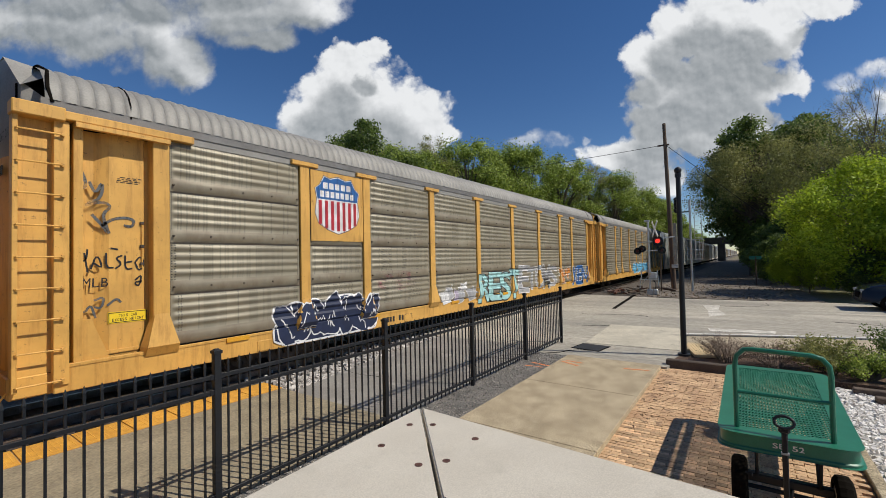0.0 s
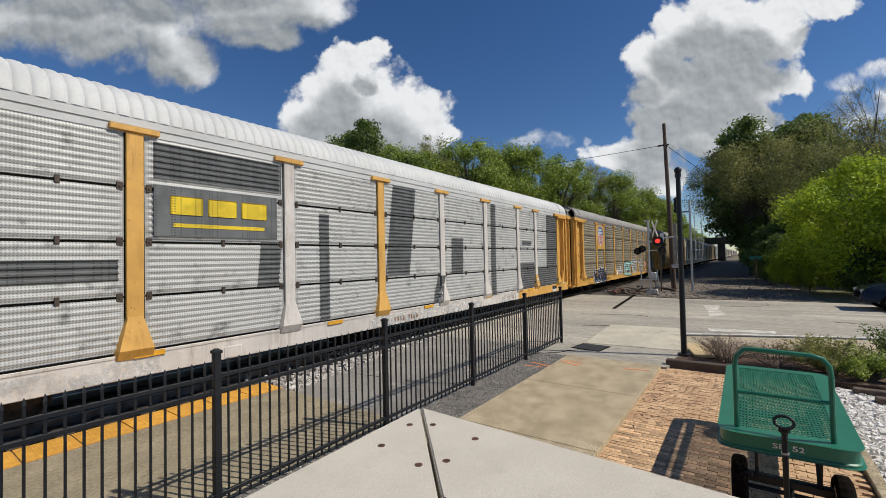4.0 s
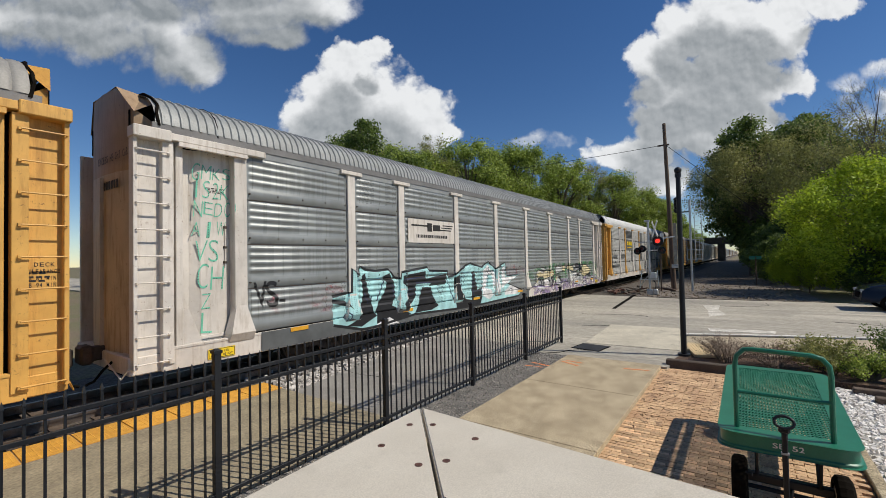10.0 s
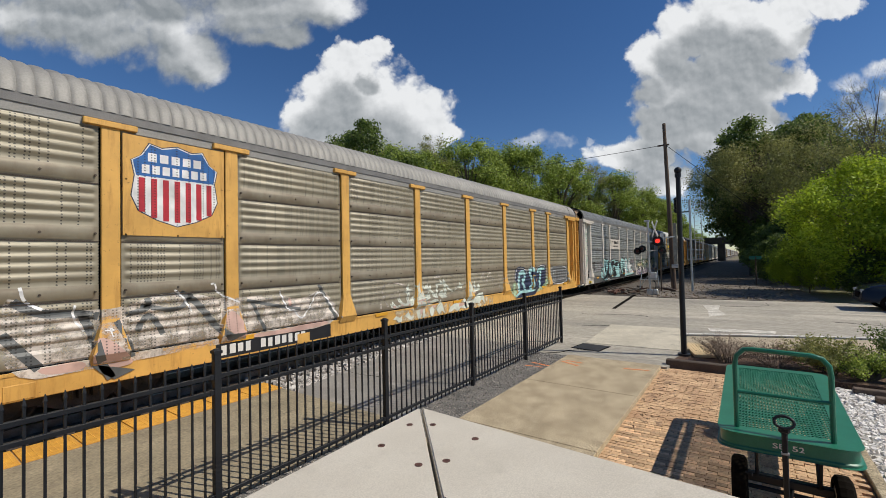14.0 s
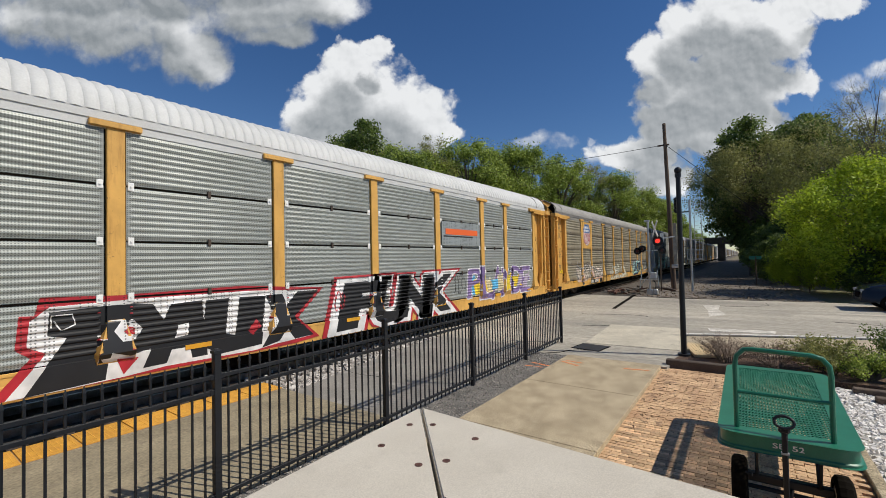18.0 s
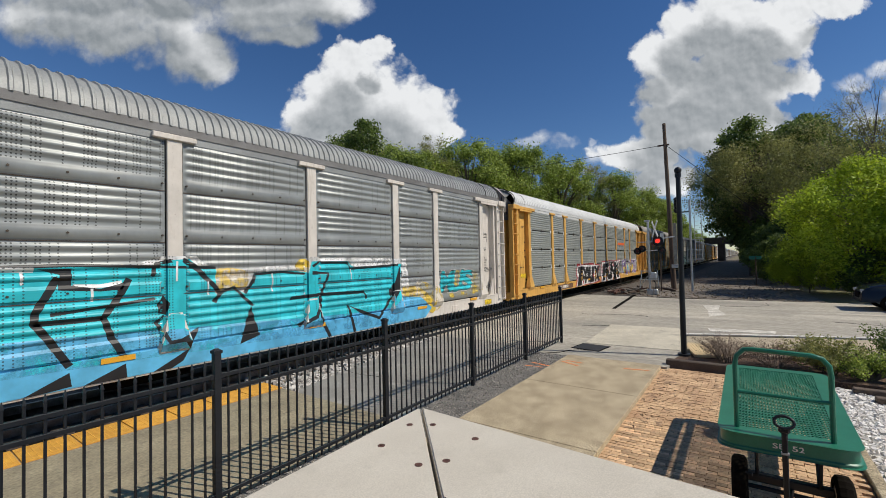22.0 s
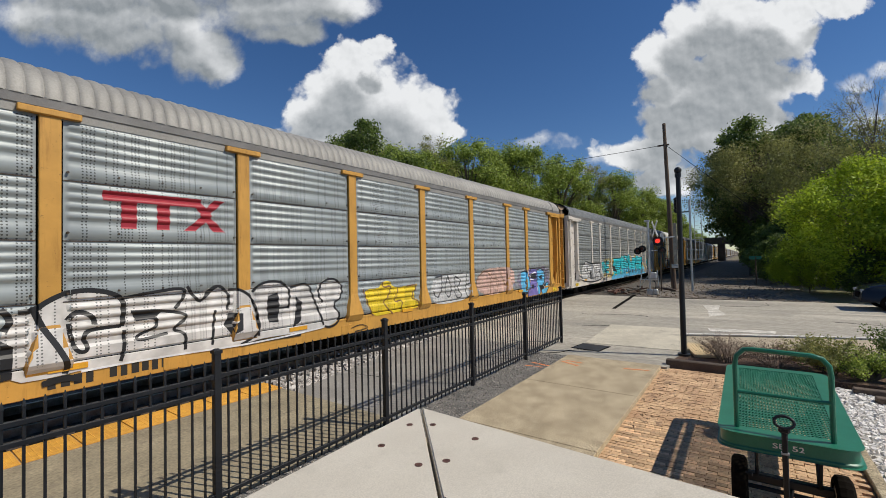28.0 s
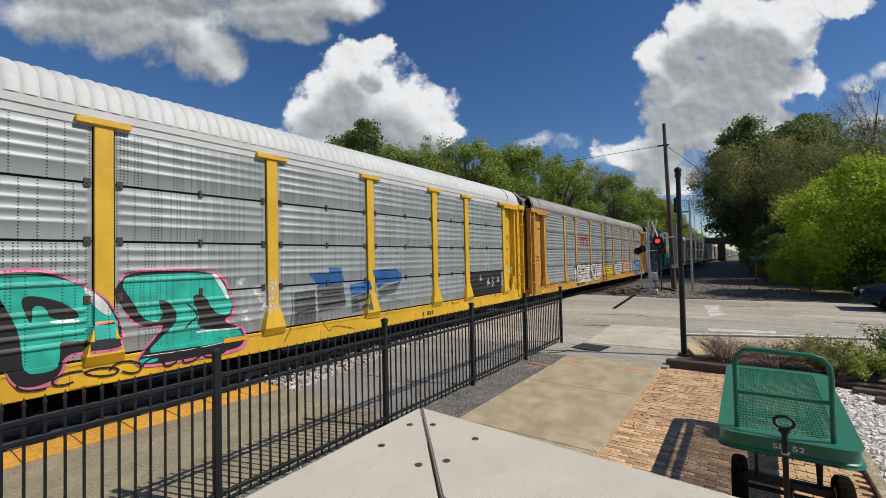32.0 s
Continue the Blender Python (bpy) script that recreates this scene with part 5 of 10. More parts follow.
# ---- clouds: far drifting banks ----
def cloud(name, u, v, half_w, half_h, blobs, seed, dist, label, soft=0.26, amp=0.52, grey=0.20, puffy=0.34):
    """A thin far sheet, square to the eye; its cover is made of soft round heaps, broken up by noise. Units in the shader: 1/745 of the distance."""
    m = bpy.data.materials.new(name)
    m.use_nodes = True
    n, l = m.node_tree.nodes, m.node_tree.links
    n.remove(n["Principled BSDF"])
    k = dist / 745.0

    def math_(op, a, b=None, c_=None, clamp=False):
        q = n.new("ShaderNodeMath")
        q.operation, q.use_clamp = op, clamp
        for i, s in enumerate((a, b, c_)):
            if s is None:
                continue
            if isinstance(s, (int, float)):
                q.inputs[i].default_value = s
            else:
                l.new(s, q.inputs[i])
        return q.outputs[0]

    def vec(op, a, b=None, s=None):
        q = n.new("ShaderNodeVectorMath")
        q.operation = op
        l.new(a, q.inputs[0])
        if isinstance(b, tuple):
            q.inputs[1].default_value = b
        elif b is not None:
            l.new(b, q.inputs[1])
        if s is not None:
            q.inputs["Scale"].default_value = s
        return q.outputs["Value"] if op == "LENGTH" else q.outputs[0]

    tc = n.new("ShaderNodeTexCoord")
    p = vec("SCALE", tc.outputs["Object"], s=1.0 / k)
    p = vec("ADD", p, (0.0, 0.0, seed * 37.0))

    def fbm(src, scale, detail=9.0, rough=0.62):
        q = n.new("ShaderNodeTexNoise")
        q.inputs["Scale"].default_value, q.inputs["Detail"].default_value, q.inputs["Roughness"].default_value = scale, detail, rough
        l.new(src, q.inputs["Vector"])
        return q
    warp = fbm(p, 0.011, 5)
    pw = vec("ADD", p, vec("SCALE", vec("SUBTRACT", warp.outputs["Color"], (0.5, 0.5, 0.5)), s=60.0))

    def puffs(src, scale):
        q = n.new("ShaderNodeTexVoronoi")
        q.feature = "SMOOTH_F1"
        q.inputs["Scale"].default_value, q.inputs["Smoothness"].default_value, q.inputs["Detail"].default_value = scale, 0.45, 2.0
        l.new(src, q.inputs["Vector"])
        return q.outputs["Distance"]

    def heaps(at):
        body = None
        for cx, cy, rx, ry in blobs:
            d = vec("MULTIPLY", vec("SUBTRACT", at, (cx, cy, seed * 37.0)), (1 / rx, 1 / ry, 0.0))
            s = math_("SUBTRACT", 1.0, vec("LENGTH", d))
            body = s if body is None else math_("SMOOTH_MAX", body, s, 0.25)
        return math_("MINIMUM", body, 0.6)
    body = heaps(pw)
    above = heaps(vec("ADD", pw, (22.0, 58.0, 0.0)))
    f1 = fbm(p, 0.014, 10.0, 0.60).outputs["Fac"]
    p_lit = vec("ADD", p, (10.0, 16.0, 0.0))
    f2 = fbm(p_lit, 0.012, 4.0, 0.5).outputs["Fac"]
    lumps_ = puffs(pw, 0.026)
    dens = math_("ADD", body, math_("MULTIPLY", math_("SUBTRACT", f1, 0.5), amp * 1.5))
    dens = math_("ADD", dens, math_("MULTIPLY", math_("SUBTRACT", 0.62, lumps_), puffy))
    mr = n.new("ShaderNodeMapRange")
    mr.interpolation_type = "SMOOTHSTEP"
    mr.inputs[1].default_value, mr.inputs[2].default_value = 0.0, soft
    l.new(dens, mr.inputs[0])
    # Sunlit sides and shaded bases are painted into the sheet's own glow.
    relief = math_("MULTIPLY", math_("SUBTRACT", fbm(p, 0.012, 4.0, 0.5).outputs["Fac"], f2), 0.55)
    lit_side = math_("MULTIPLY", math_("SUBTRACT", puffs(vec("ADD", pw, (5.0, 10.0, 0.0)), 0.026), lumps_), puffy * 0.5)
    relief = math_("ADD", relief, lit_side)
    fine_ = math_("SUBTRACT", fbm(p, 0.03, 5.0, 0.55).outputs["Fac"], fbm(vec("ADD", p, (4.0, 7.0, 0.0)), 0.03, 5.0, 0.55).outputs["Fac"])
    relief = math_("ADD", relief, math_("MULTIPLY", fine_, 0.45))
    depth = n.new("ShaderNodeMapRange")
    depth.interpolation_type = "SMOOTHSTEP"
    depth.inputs[1].default_value, depth.inputs[2].default_value, depth.inputs[3].default_value, depth.inputs[4].default_value = 0.0, 0.56, 1.0, grey
    l.new(math_("ADD", above, math_("MULTIPLY", math_("SUBTRACT", fbm(p_lit, 0.006, 3.0, 0.5).outputs["Fac"], 0.5), 1.1)), depth.inputs[0])
    tone = math_("ADD", depth.outputs[0], relief, clamp=True)
    ramp = n.new("ShaderNodeValToRGB")
    for e, (pos, col) in zip((ramp.color_ramp.elements[0], ramp.color_ramp.elements[1]), ((0.0, (0.26, 0.29, 0.315, 1)), (1.0, (0.85, 0.865, 0.88, 1)))):
        e.position, e.color = pos, col
    l.new(tone, ramp.inputs[0])
    em, tr, mx = n.new("ShaderNodeEmission"), n.new("ShaderNodeBsdfTransparent"), n.new("ShaderNodeMixShader")
    l.new(ramp.outputs[0], em.inputs[0]), l.new(mr.outputs[0], mx.inputs[0]), l.new(tr.outputs[0], mx.inputs[1]), l.new(em.outputs[0], mx.inputs[2])
    l.new(mx.outputs[0], n["Material Output"].inputs[0])
    bm = bmesh.new()
    bm.faces.new([bm.verts.new(q) for q in ((-half_w * k, -half_h * k, 0), (half_w * k, -half_h * k, 0), (half_w * k, half_h * k, 0), (-half_w * k, half_h * k, 0))])
    ob = part(name, bm, m)
    tagged(ob, label, "cloud", "clouds", "structure")
    return ob, u, v, dist


def sky_pose(u, v, dist):
    """Square to the eye's axis; u, v: right and up of it, in 1/745 of the distance."""
    base = look(EYE, AIM, -1.192)
    k = dist / 745.0
    return base @ Matrix.Translation((u * k, v * k, -dist))


CLOUDS = [
    (cloud("cloud_bank", -524, 371, 420, 300, [(-200, 40, 190, 75), (-60, 30, 200, 95), (40, -30, 95, 62), (72, -56, 62, 42), (170, 60, 160, 80), (295, 60, 85, 60), (215, 0, 80, 30), (-110, -10, 90, 45), (0, 150, 420, 110)], 1, 3000, "broad grey-bottomed white cloud bank", soft=0.50, grey=0.10, puffy=0.25), (58, 12)),
    (cloud("cloud", -139, 246, 220, 180, [(25, -8, 140, 96), (-30, 62, 74, 66), (-66, 28, 76, 56), (-105, -2, 60, 40), (95, -20, 66, 66), (20, 105, 32, 24), (140, -48, 40, 24), (-60, -50, 110, 40)], 2, 3100, "heaped white cumulus cloud"), (10, 5)),
    (cloud("cloud", 206, 186, 150, 80, [(-60, 10, 45, 16), (-5, 8, 48, 22), (53, 8, 14, 9), (70, -20, 48, 18), (20, -38, 45, 14)], 3, 3200, "small ragged white cloud", soft=1.1, amp=1.2), (16, -3)),
    (cloud("cloud", 486, 271, 330, 300, [(-120, 70, 62, 55), (-70, 110, 66, 64), (-10, 140, 90, 66), (80, 140, 100, 56), (-70, 10, 110, 66), (20, 30, 120, 76), (100, 110, 76, 64), (130, 20, 52, 28), (180, 160, 66, 34), (-90, -60, 96, 66), (-140, -100, 76, 44), (0, -50, 130, 66), (-110, -150, 76, 44), (-190, -110, 66, 32), (20, 90, 110, 70)], 4, 2900, "towering white and grey cumulus cloud"), (26, 2)),
    (cloud("cloud", 736, 306, 130, 110, [(-20, -10, 40, 24), (25, 8, 64, 22), (-5, -70, 50, 60), (40, -50, 40, 40)], 5, 3300, "thin white cloud shred", soft=0.9, amp=1.1), (24, -2)),
]


# ---- the cars ----
TRAIN = []
TRAIN.append((0, autorack(0, "autorack car with yellow frame and dull grey-brown perforated sides", YELLOW, SHEET_DULL, COARSE, ROOF_GREY, ROOF_GREY, 0.2)))
TRAIN.append((1, autorack(1, "autorack car with yellow ends and patchy whitewashed sides, white roof", YELLOW, SHEET_PATCH, FINE, ROOF_WHITE, ROOF_GREY, 0.2, sill=PALE, posts={0: PALE, 2: PALE, 4: PALE, 5: PALE, 6: PALE, 7: PALE, ("foot", 7): YELLOW, ("foot", 3): YELLOW})))
TRAIN.append((2, autorack(2, "autorack car with off-white frame and galvanised sides", CREAM, SHEET_ZINC, COARSE, ROOF_ZINC, TAN, 0.156)))
TRAIN.append((3, autorack(3, "autorack car with yellow frame and brown-stained perforated sides", YELLOW, SHEET_DULL, COARSE, ROOF_GREY, ORANGE, 0.2)))
TRAIN.append((4, autorack(4, "autorack car with yellow frame, grey sides and white roof", YELLOW, SHEET_FINE, FINE, ROOF_WHITE, ROOF_GREY, 0.2)))
TRAIN.append((5, autorack(5, "autorack car with off-white frame and bright galvanised sides", CREAM, SHEET_ZINC, COARSE, ROOF_ZINC, TAN, 0.156)))
TRAIN.append((6, autorack(6, "autorack car with orange-yellow frame and light galvanised sides", ORANGE, SHEET_LIGHT, COARSE, ROOF_GREY, ROOF_GREY, 0.2)))
TRAIN.append((7, autorack(7, "autorack car with bright yellow frame, light sides and white roof", BRIGHT, SHEET_LIGHT, MEDIUM, ROOF_WHITE, ROOF_GREY, 0.2)))


def far_car(k, paint_, side_, roof_):
    """A car seen only from far down the line."""
    car = tagged(new("autorack_car"), "distant autorack car in the line of the train", "autorack car", "cars of the train")
    bm = bmesh.new()
    rings = [[bm.verts.new((x, y, z)) for y, z in PROFILE] for x in (-HALF, HALF)]
    for i in range(len(PROFILE) - 1):
        bm.faces.new((rings[0][i], rings[1][i], rings[1][i + 1], rings[0][i + 1]))
    bm.faces.new(rings[0]), bm.faces.new(rings[1][::-1])
    bmesh.ops.recalc_face_normals(bm, faces=bm.faces[:])
    part("body", bm, side_, car)
    part("roof", boxed(-HALF, -1.2, 5.45, HALF, 1.2, 5.69, top=(0, 0.7)), roof_, car)
    for x in (-12, *POSTS, 12):
        part("side_post", boxed(x - 0.15, -1.53, 0.6, x + 0.15, -1.46, 4.8), paint_, car)
    for s in (-1, 1):
        part("end_bay", boxed(*sorted((s * 12.1, s * HALF))[:1], -1.52, 0.62, sorted((s * 12.1, s * HALF))[1], -1.45, 4.8), paint_, car)
        part("truck", boxed(s * 9.6 - 1.3, -1.1, 0.05, s * 9.6 + 1.3, 1.1, 0.6), DARK, car)
    part("side_sill", boxed(-HALF, -1.54, 0.58, HALF, -1.46, 0.98), paint_, car)
    return car


TRAIN.append((-1, copy_thing(TRAIN[3][1], pose(0, 0, 0))))
for i in range(2, 27):
    TRAIN.append((-i, far_car(-i, (CREAM, TAN, CREAM)[i % 3], (SHEET_ZINC, SHEET_DULL, SHEET_LIGHT)[i % 3], (ROOF_GREY, ROOF_GREY, ROOF_ZINC)[i % 3])))


from mathutils.geometry import tessellate_polygon

# ---- paint on the cars: plates, stencils, graffiti ----
def sprayed(name, a, fade=0.12, cover=1.0):
    """Spray paint; with cover below 1 the sheet shows through in a fine mist."""
    m, n, l, p = nodes_of(name)
    tc, ns = n.new("ShaderNodeTexCoord"), n.new("ShaderNodeTexNoise")
    ns.inputs["Scale"].default_value, ns.inputs["Detail"].default_value = 3.5, 6
    l.new(tc.outputs["Object"], ns.inputs["Vector"])
    r = n.new("ShaderNodeValToRGB")
    r.color_ramp.elements[0].position, r.color_ramp.elements[1].position = 0.35, 0.65
    r.color_ramp.elements[0].color, r.color_ramp.elements[1].color = (*(v * (1 - 2 * fade) for v in a), 1), (*(min(1, v * (1 + fade)) for v in a), 1)
    l.new(ns.outputs["Fac"], r.inputs[0])
    xyz = n.new("ShaderNodeSeparateXYZ")
    l.new(tc.outputs["Object"], xyz.inputs[0])

    def calc(op, x, y):
        k = n.new("ShaderNodeMath")
        k.operation = op
        for i, q in enumerate((x, y)):
            if isinstance(q, float):
                k.inputs[i].default_value = q
            elif q is not None:
                l.new(q, k.inputs[i])
        return k.outputs[0]
    u, w = calc("DIVIDE", xyz.outputs[0], 0.05), calc("DIVIDE", xyz.outputs[2], 0.0475)
    fu, fw = calc("SUBTRACT", calc("FRACT", u, None), 0.5), calc("SUBTRACT", calc("FRACT", w, None), 0.5)
    wn_ = n.new("ShaderNodeTexWhiteNoise")
    wn_.noise_dimensions = "1D"
    l.new(calc("FLOOR", u, None), wn_.inputs["W"])
    dot = calc("LESS_THAN", calc("ADD", calc("MULTIPLY", fu, fu), calc("MULTIPLY", fw, fw)), 0.062)
    dot = calc("MULTIPLY", calc("MULTIPLY", dot, calc("LESS_THAN", wn_.outputs["Value"], 0.42)), calc("GREATER_THAN", xyz.outputs[2], 1.03))
    mx = n.new("ShaderNodeMixRGB")
    mx.inputs[2].default_value = (0.012, 0.012, 0.012, 1)
    l.new(calc("MULTIPLY", dot, 0.75), mx.inputs[0]), l.new(r.outputs[0], mx.inputs[1])
    l.new(mx.outputs[0], p.inputs["Base Color"])
    p.inputs["Roughness"].default_value = 0.5
    if cover < 1:
        n2, mr = n.new("ShaderNodeTexNoise"), n.new("ShaderNodeMapRange")
        n2.inputs["Scale"].default_value, n2.inputs["Detail"].default_value, n2.inputs["Roughness"].default_value = 2.6, 9, 0.75
        l.new(tc.outputs["Object"], n2.inputs["Vector"])
        mr.inputs[1].default_value, mr.inputs[2].default_value = 0.68 - 0.4 * cover, 0.86 - 0.4 * cover
        l.new(n2.outputs["Fac"], mr.inputs[0]), l.new(mr.outputs[0], p.inputs["Alpha"])
    return m


SPRAY = {k: sprayed("spray_" + k, c_) for k, c_ in dict(
    black=(0.012, 0.012, 0.014), white=(0.72, 0.71, 0.70), violet=(0.17, 0.14, 0.40), silver=(0.50, 0.50, 0.495), navy=(0.016, 0.024, 0.062), cyan=(0.02, 0.50, 0.58), aqua=(0.36, 0.62, 0.62), teal=(0.02, 0.42, 0.33),
    pink=(0.62, 0.16, 0.30), red=(0.42, 0.02, 0.03), blue=(0.02, 0.11, 0.33), sky=(0.10, 0.42, 0.68), yellow=(0.72, 0.52, 0.02), green=(0.05, 0.36, 0.07), cream=(0.58, 0.50, 0.30),
    purple=(0.22, 0.15, 0.34), lilac=(0.42, 0.36, 0.46), orange=(0.55, 0.20, 0.03), grey=(0.36, 0.36, 0.37), dark=(0.10, 0.105, 0.105), mint=(0.16, 0.52, 0.36), bone=(0.60, 0.575, 0.55), salmon=(0.55, 0.36, 0.30), mint_white=(0.60, 0.625, 0.54), brown=(0.20, 0.10, 0.05)).items()}
MIST = {k: sprayed("mist_" + k, c_, 0.12, v) for k, c_, v in (("sky", (0.10, 0.42, 0.68), 0.78), ("chalk2", (0.62, 0.55, 0.48), 0.72), ("chalk", (0.70, 0.70, 0.69), 0.86), ("gold", (0.66, 0.46, 0.05), 0.92), ("mint", (0.42, 0.56, 0.36), 0.7), ("cream", (0.60, 0.52, 0.36), 0.62), ("white", (0.72, 0.71, 0.70), 0.55), ("yellow", (0.72, 0.52, 0.05), 0.55), ("green", (0.05, 0.30, 0.08), 0.52), ("purple", (0.33, 0.25, 0.40), 0.6), ("salmon", (0.60, 0.42, 0.36), 0.85), ("pink", (0.5, 0.2, 0.22), 0.42), ("dark", (0.10, 0.105, 0.105), 0.9), ("pale", (0.60, 0.60, 0.59), 0.6), ("blue", (0.03, 0.16, 0.45), 0.6))}
GLYPHS = {}


def glyph(ch, grow):
    """Flat outline of a letter of the built-in font, in a unit cell."""
    if (ch, grow) not in GLYPHS:
        got = []
        for g in (0.0, grow):
            cu = bpy.data.curves.new("letter", "FONT")
            cu.body, cu.size, cu.offset, cu.resolution_u = ch, 1.0, g, 4
            ob = new("letter", cu)
            me = bpy.data.meshes.new_from_object(ob)
            got.append(([tuple(v.co[:2]) for v in me.vertices], [tuple(f.vertices) for f in me.polygons]))
            bpy.data.objects.remove(ob), bpy.data.curves.remove(cu), bpy.data.meshes.remove(me)
        base = got[0][0]
        x0, x1 = min(v[0] for v in base), max(v[0] for v in base)
        y0, y1 = min(v[1] for v in base), max(v[1] for v in base)
        w, h = max(x1 - x0, 0.25), max(y1 - y0, 0.05)
        GLYPHS[ch, grow] = ([((x - (x0 + x1) / 2) / w + 0.5, (y - y0) / h) for x, y in got[1][0]], got[1][1])
    return GLYPHS[ch, grow]




def side_y(style, x, z):
    """How far the car's side stands out at a place on it."""
    for p in POSTS + (-DOOR_POST, DOOR_POST):
        if 0.91 < z < 1.58 and abs(x - p) < 0.25 - max(0.0, z - 1.06) * 0.257:
            return 1.5265 + 0.087 * min((z - 0.90) / 0.16, (1.60 - z) / 0.54)
        if abs(x - p) <= 0.1255 and z >= 0.985:
            return 1.5215
    if z < 1.0:
        return 1.5125
    if abs(x) > DOOR_POST + 0.1:
        return 1.336
    zt = (z - Z0) % TIER
    o = style[-1][1]
    for (a, oa), (b, ob_) in zip(style, style[1:]):
        if a <= zt <= b:
            o = oa + (ob_ - oa) * ((zt - a) / (b - a) if b > a else 0)
            break
    for a, b in bays():
        if a <= x <= b:
            k = min(1.0, max(0.0, (min(x - a, b - x) - 0.045) / 0.04))
            return 1.47 + (o * k if o > 0 else 0.0)
    return 1.47


def draped(name, car, verts, faces, material, style, lift, label=""):
    """A coat of paint that follows posts, ribs and sill."""
    bm = bmesh.new()
    vs = [bm.verts.new((x, 0, z)) for x, z in verts]
    for f in faces:
        try:
            bm.faces.new([vs[i] for i in f])
        except ValueError:
            pass
    zs, xs_ = [v[1] for v in verts], [v[0] for v in verts]
    z_lo, z_hi, x_lo, x_hi = min(zs), max(zs), min(xs_), max(xs_)
    cuts = [("z", z) for z in (0.905, 0.995, 1.005, 1.06, 1.17, 1.34, 1.57, 1.58)] + [("z", Z0 + TIER * t + q) for t in range(4) for q, _ in style[1:]]
    cuts += [("x", p + d) for p in POSTS + (-DOOR_POST, DOOR_POST) for d in (-0.130, -0.1235, 0.1235, 0.130, -0.256, 0.256, -0.244, 0.244, -0.19, 0.19)]
    for axis, q in cuts:
        if axis == "z" and z_lo < q < z_hi:
            bmesh.ops.bisect_plane(bm, geom=bm.verts[:] + bm.edges[:] + bm.faces[:], plane_co=(0, 0, q), plane_no=(0, 0, 1), dist=1e-5)
        elif axis == "x" and x_lo < q < x_hi:
            bmesh.ops.bisect_plane(bm, geom=bm.verts[:] + bm.edges[:] + bm.faces[:], plane_co=(q, 0, 0), plane_no=(1, 0, 0), dist=1e-5)
    for v in bm.verts:
        v.co.y = -side_y(style, v.co.x, v.co.z) - lift
    return part(name, bm, material, car, label)


def letters(car, style, text, x0, x1, z0, z1, coats, seed, jitter=0.12, slant=0.1, squeeze=1.08, shadow=None, label="", z_step=0.0, lift0=0.004):
    """Fat spray-painted letters; coats: (paint, grow) from the outermost in."""
    r = random.Random(seed)
    n = len(text)
    cell = (x1 - x0) / n
    shapes = [(r.uniform(-jitter, jitter) * 0.3, 1 + r.uniform(-jitter, jitter), r.uniform(-jitter, jitter) * 0.9, 1 + r.uniform(-jitter, jitter)) for _ in text]
    for c_i, (mat_, grow) in enumerate(coats):
        verts, faces = [], []
        for i, ch in enumerate(text):
            if ch == " ":
                continue
            gv, gf = glyph(ch, round(grow * 0.5, 4))
            dz, h, rot, w = shapes[i]
            base = len(verts)
            for u, v in gv:
                uu, vv = (u - 0.5) * squeeze * w, (v - 0.5) * h
                uu += slant * vv + rot * 0.3 * vv
                vv += rot * 0.35 * uu
                x, z = x0 + cell * (i + 0.5 + uu), z0 + (z1 - z0) * (0.5 + vv) + dz * (z1 - z0) + z_step * i
                if shadow and c_i == 0:
                    x, z = x + shadow[0], z + shadow[1]
                verts.append((x, max(0.6, z)))
            faces += [tuple(base + q for q in f) for f in gf]
        draped("graffiti", car, verts, faces, mat_, style, lift0 + 0.0016 * c_i, label if c_i == 0 else "")


def outline(cx, cz, rx, rz, seed, n=22, rough=0.16, square=2.6, lean=0.0):
    """A rounded uneven outline."""
    r = random.Random(seed)
    ph = [r.uniform(0, 6.28) for _ in range(4)]
    pts = []
    for i in range(n):
        a = 2 * math.pi * i / n
        k = (abs(math.cos(a)) ** square + abs(math.sin(a)) ** square) ** (-1 / square)
        k *= 1 + rough * (0.5 * math.sin(3 * a + ph[0]) + 0.35 * math.sin(5 * a + ph[1]) + 0.25 * math.sin(8 * a + ph[2]))
        pts.append((cx + rx * k * math.cos(a) + lean * rz * k * math.sin(a), max(0.6, cz + rz * k * math.sin(a))))
    return pts


def patch(car, style, pts, mat_, lift=0.003, label="", name="graffiti"):
    tris = tessellate_polygon([[Vector((x, z, 0)) for x, z in pts]])
    return draped(name, car, pts, [tuple(f) for f in tris], mat_, style, lift, label)


def band(pts, w):
    """A painted line of width w through points."""
    verts, faces = [], []
    for i, p in enumerate(pts):
        a, b = Vector(pts[max(i - 1, 0)]), Vector(pts[min(i + 1, len(pts) - 1)])
        d = (b - a).normalized() if (b - a).length > 1e-6 else Vector((1, 0))
        verts += [(p[0] - d.y * w / 2, p[1] + d.x * w / 2), (p[0] + d.y * w / 2, p[1] - d.x * w / 2)]
        if i:
            faces.append((2 * i - 2, 2 * i - 1, 2 * i + 1, 2 * i))
    return verts, faces


def soft(pts, closed=True):
    """Corners cut twice, so that a drawn shape turns round."""
    for _ in range(2):
        out = [] if closed else [pts[0]]
        for i in range(len(pts) if closed else len(pts) - 1):
            (ax, az), (bx_, bz) = pts[i], pts[(i + 1) % len(pts)]
            out += [(0.75 * ax + 0.25 * bx_, 0.75 * az + 0.25 * bz), (0.25 * ax + 0.75 * bx_, 0.25 * az + 0.75 * bz)]
        pts = out if closed else out + [pts[-1]]
    return pts


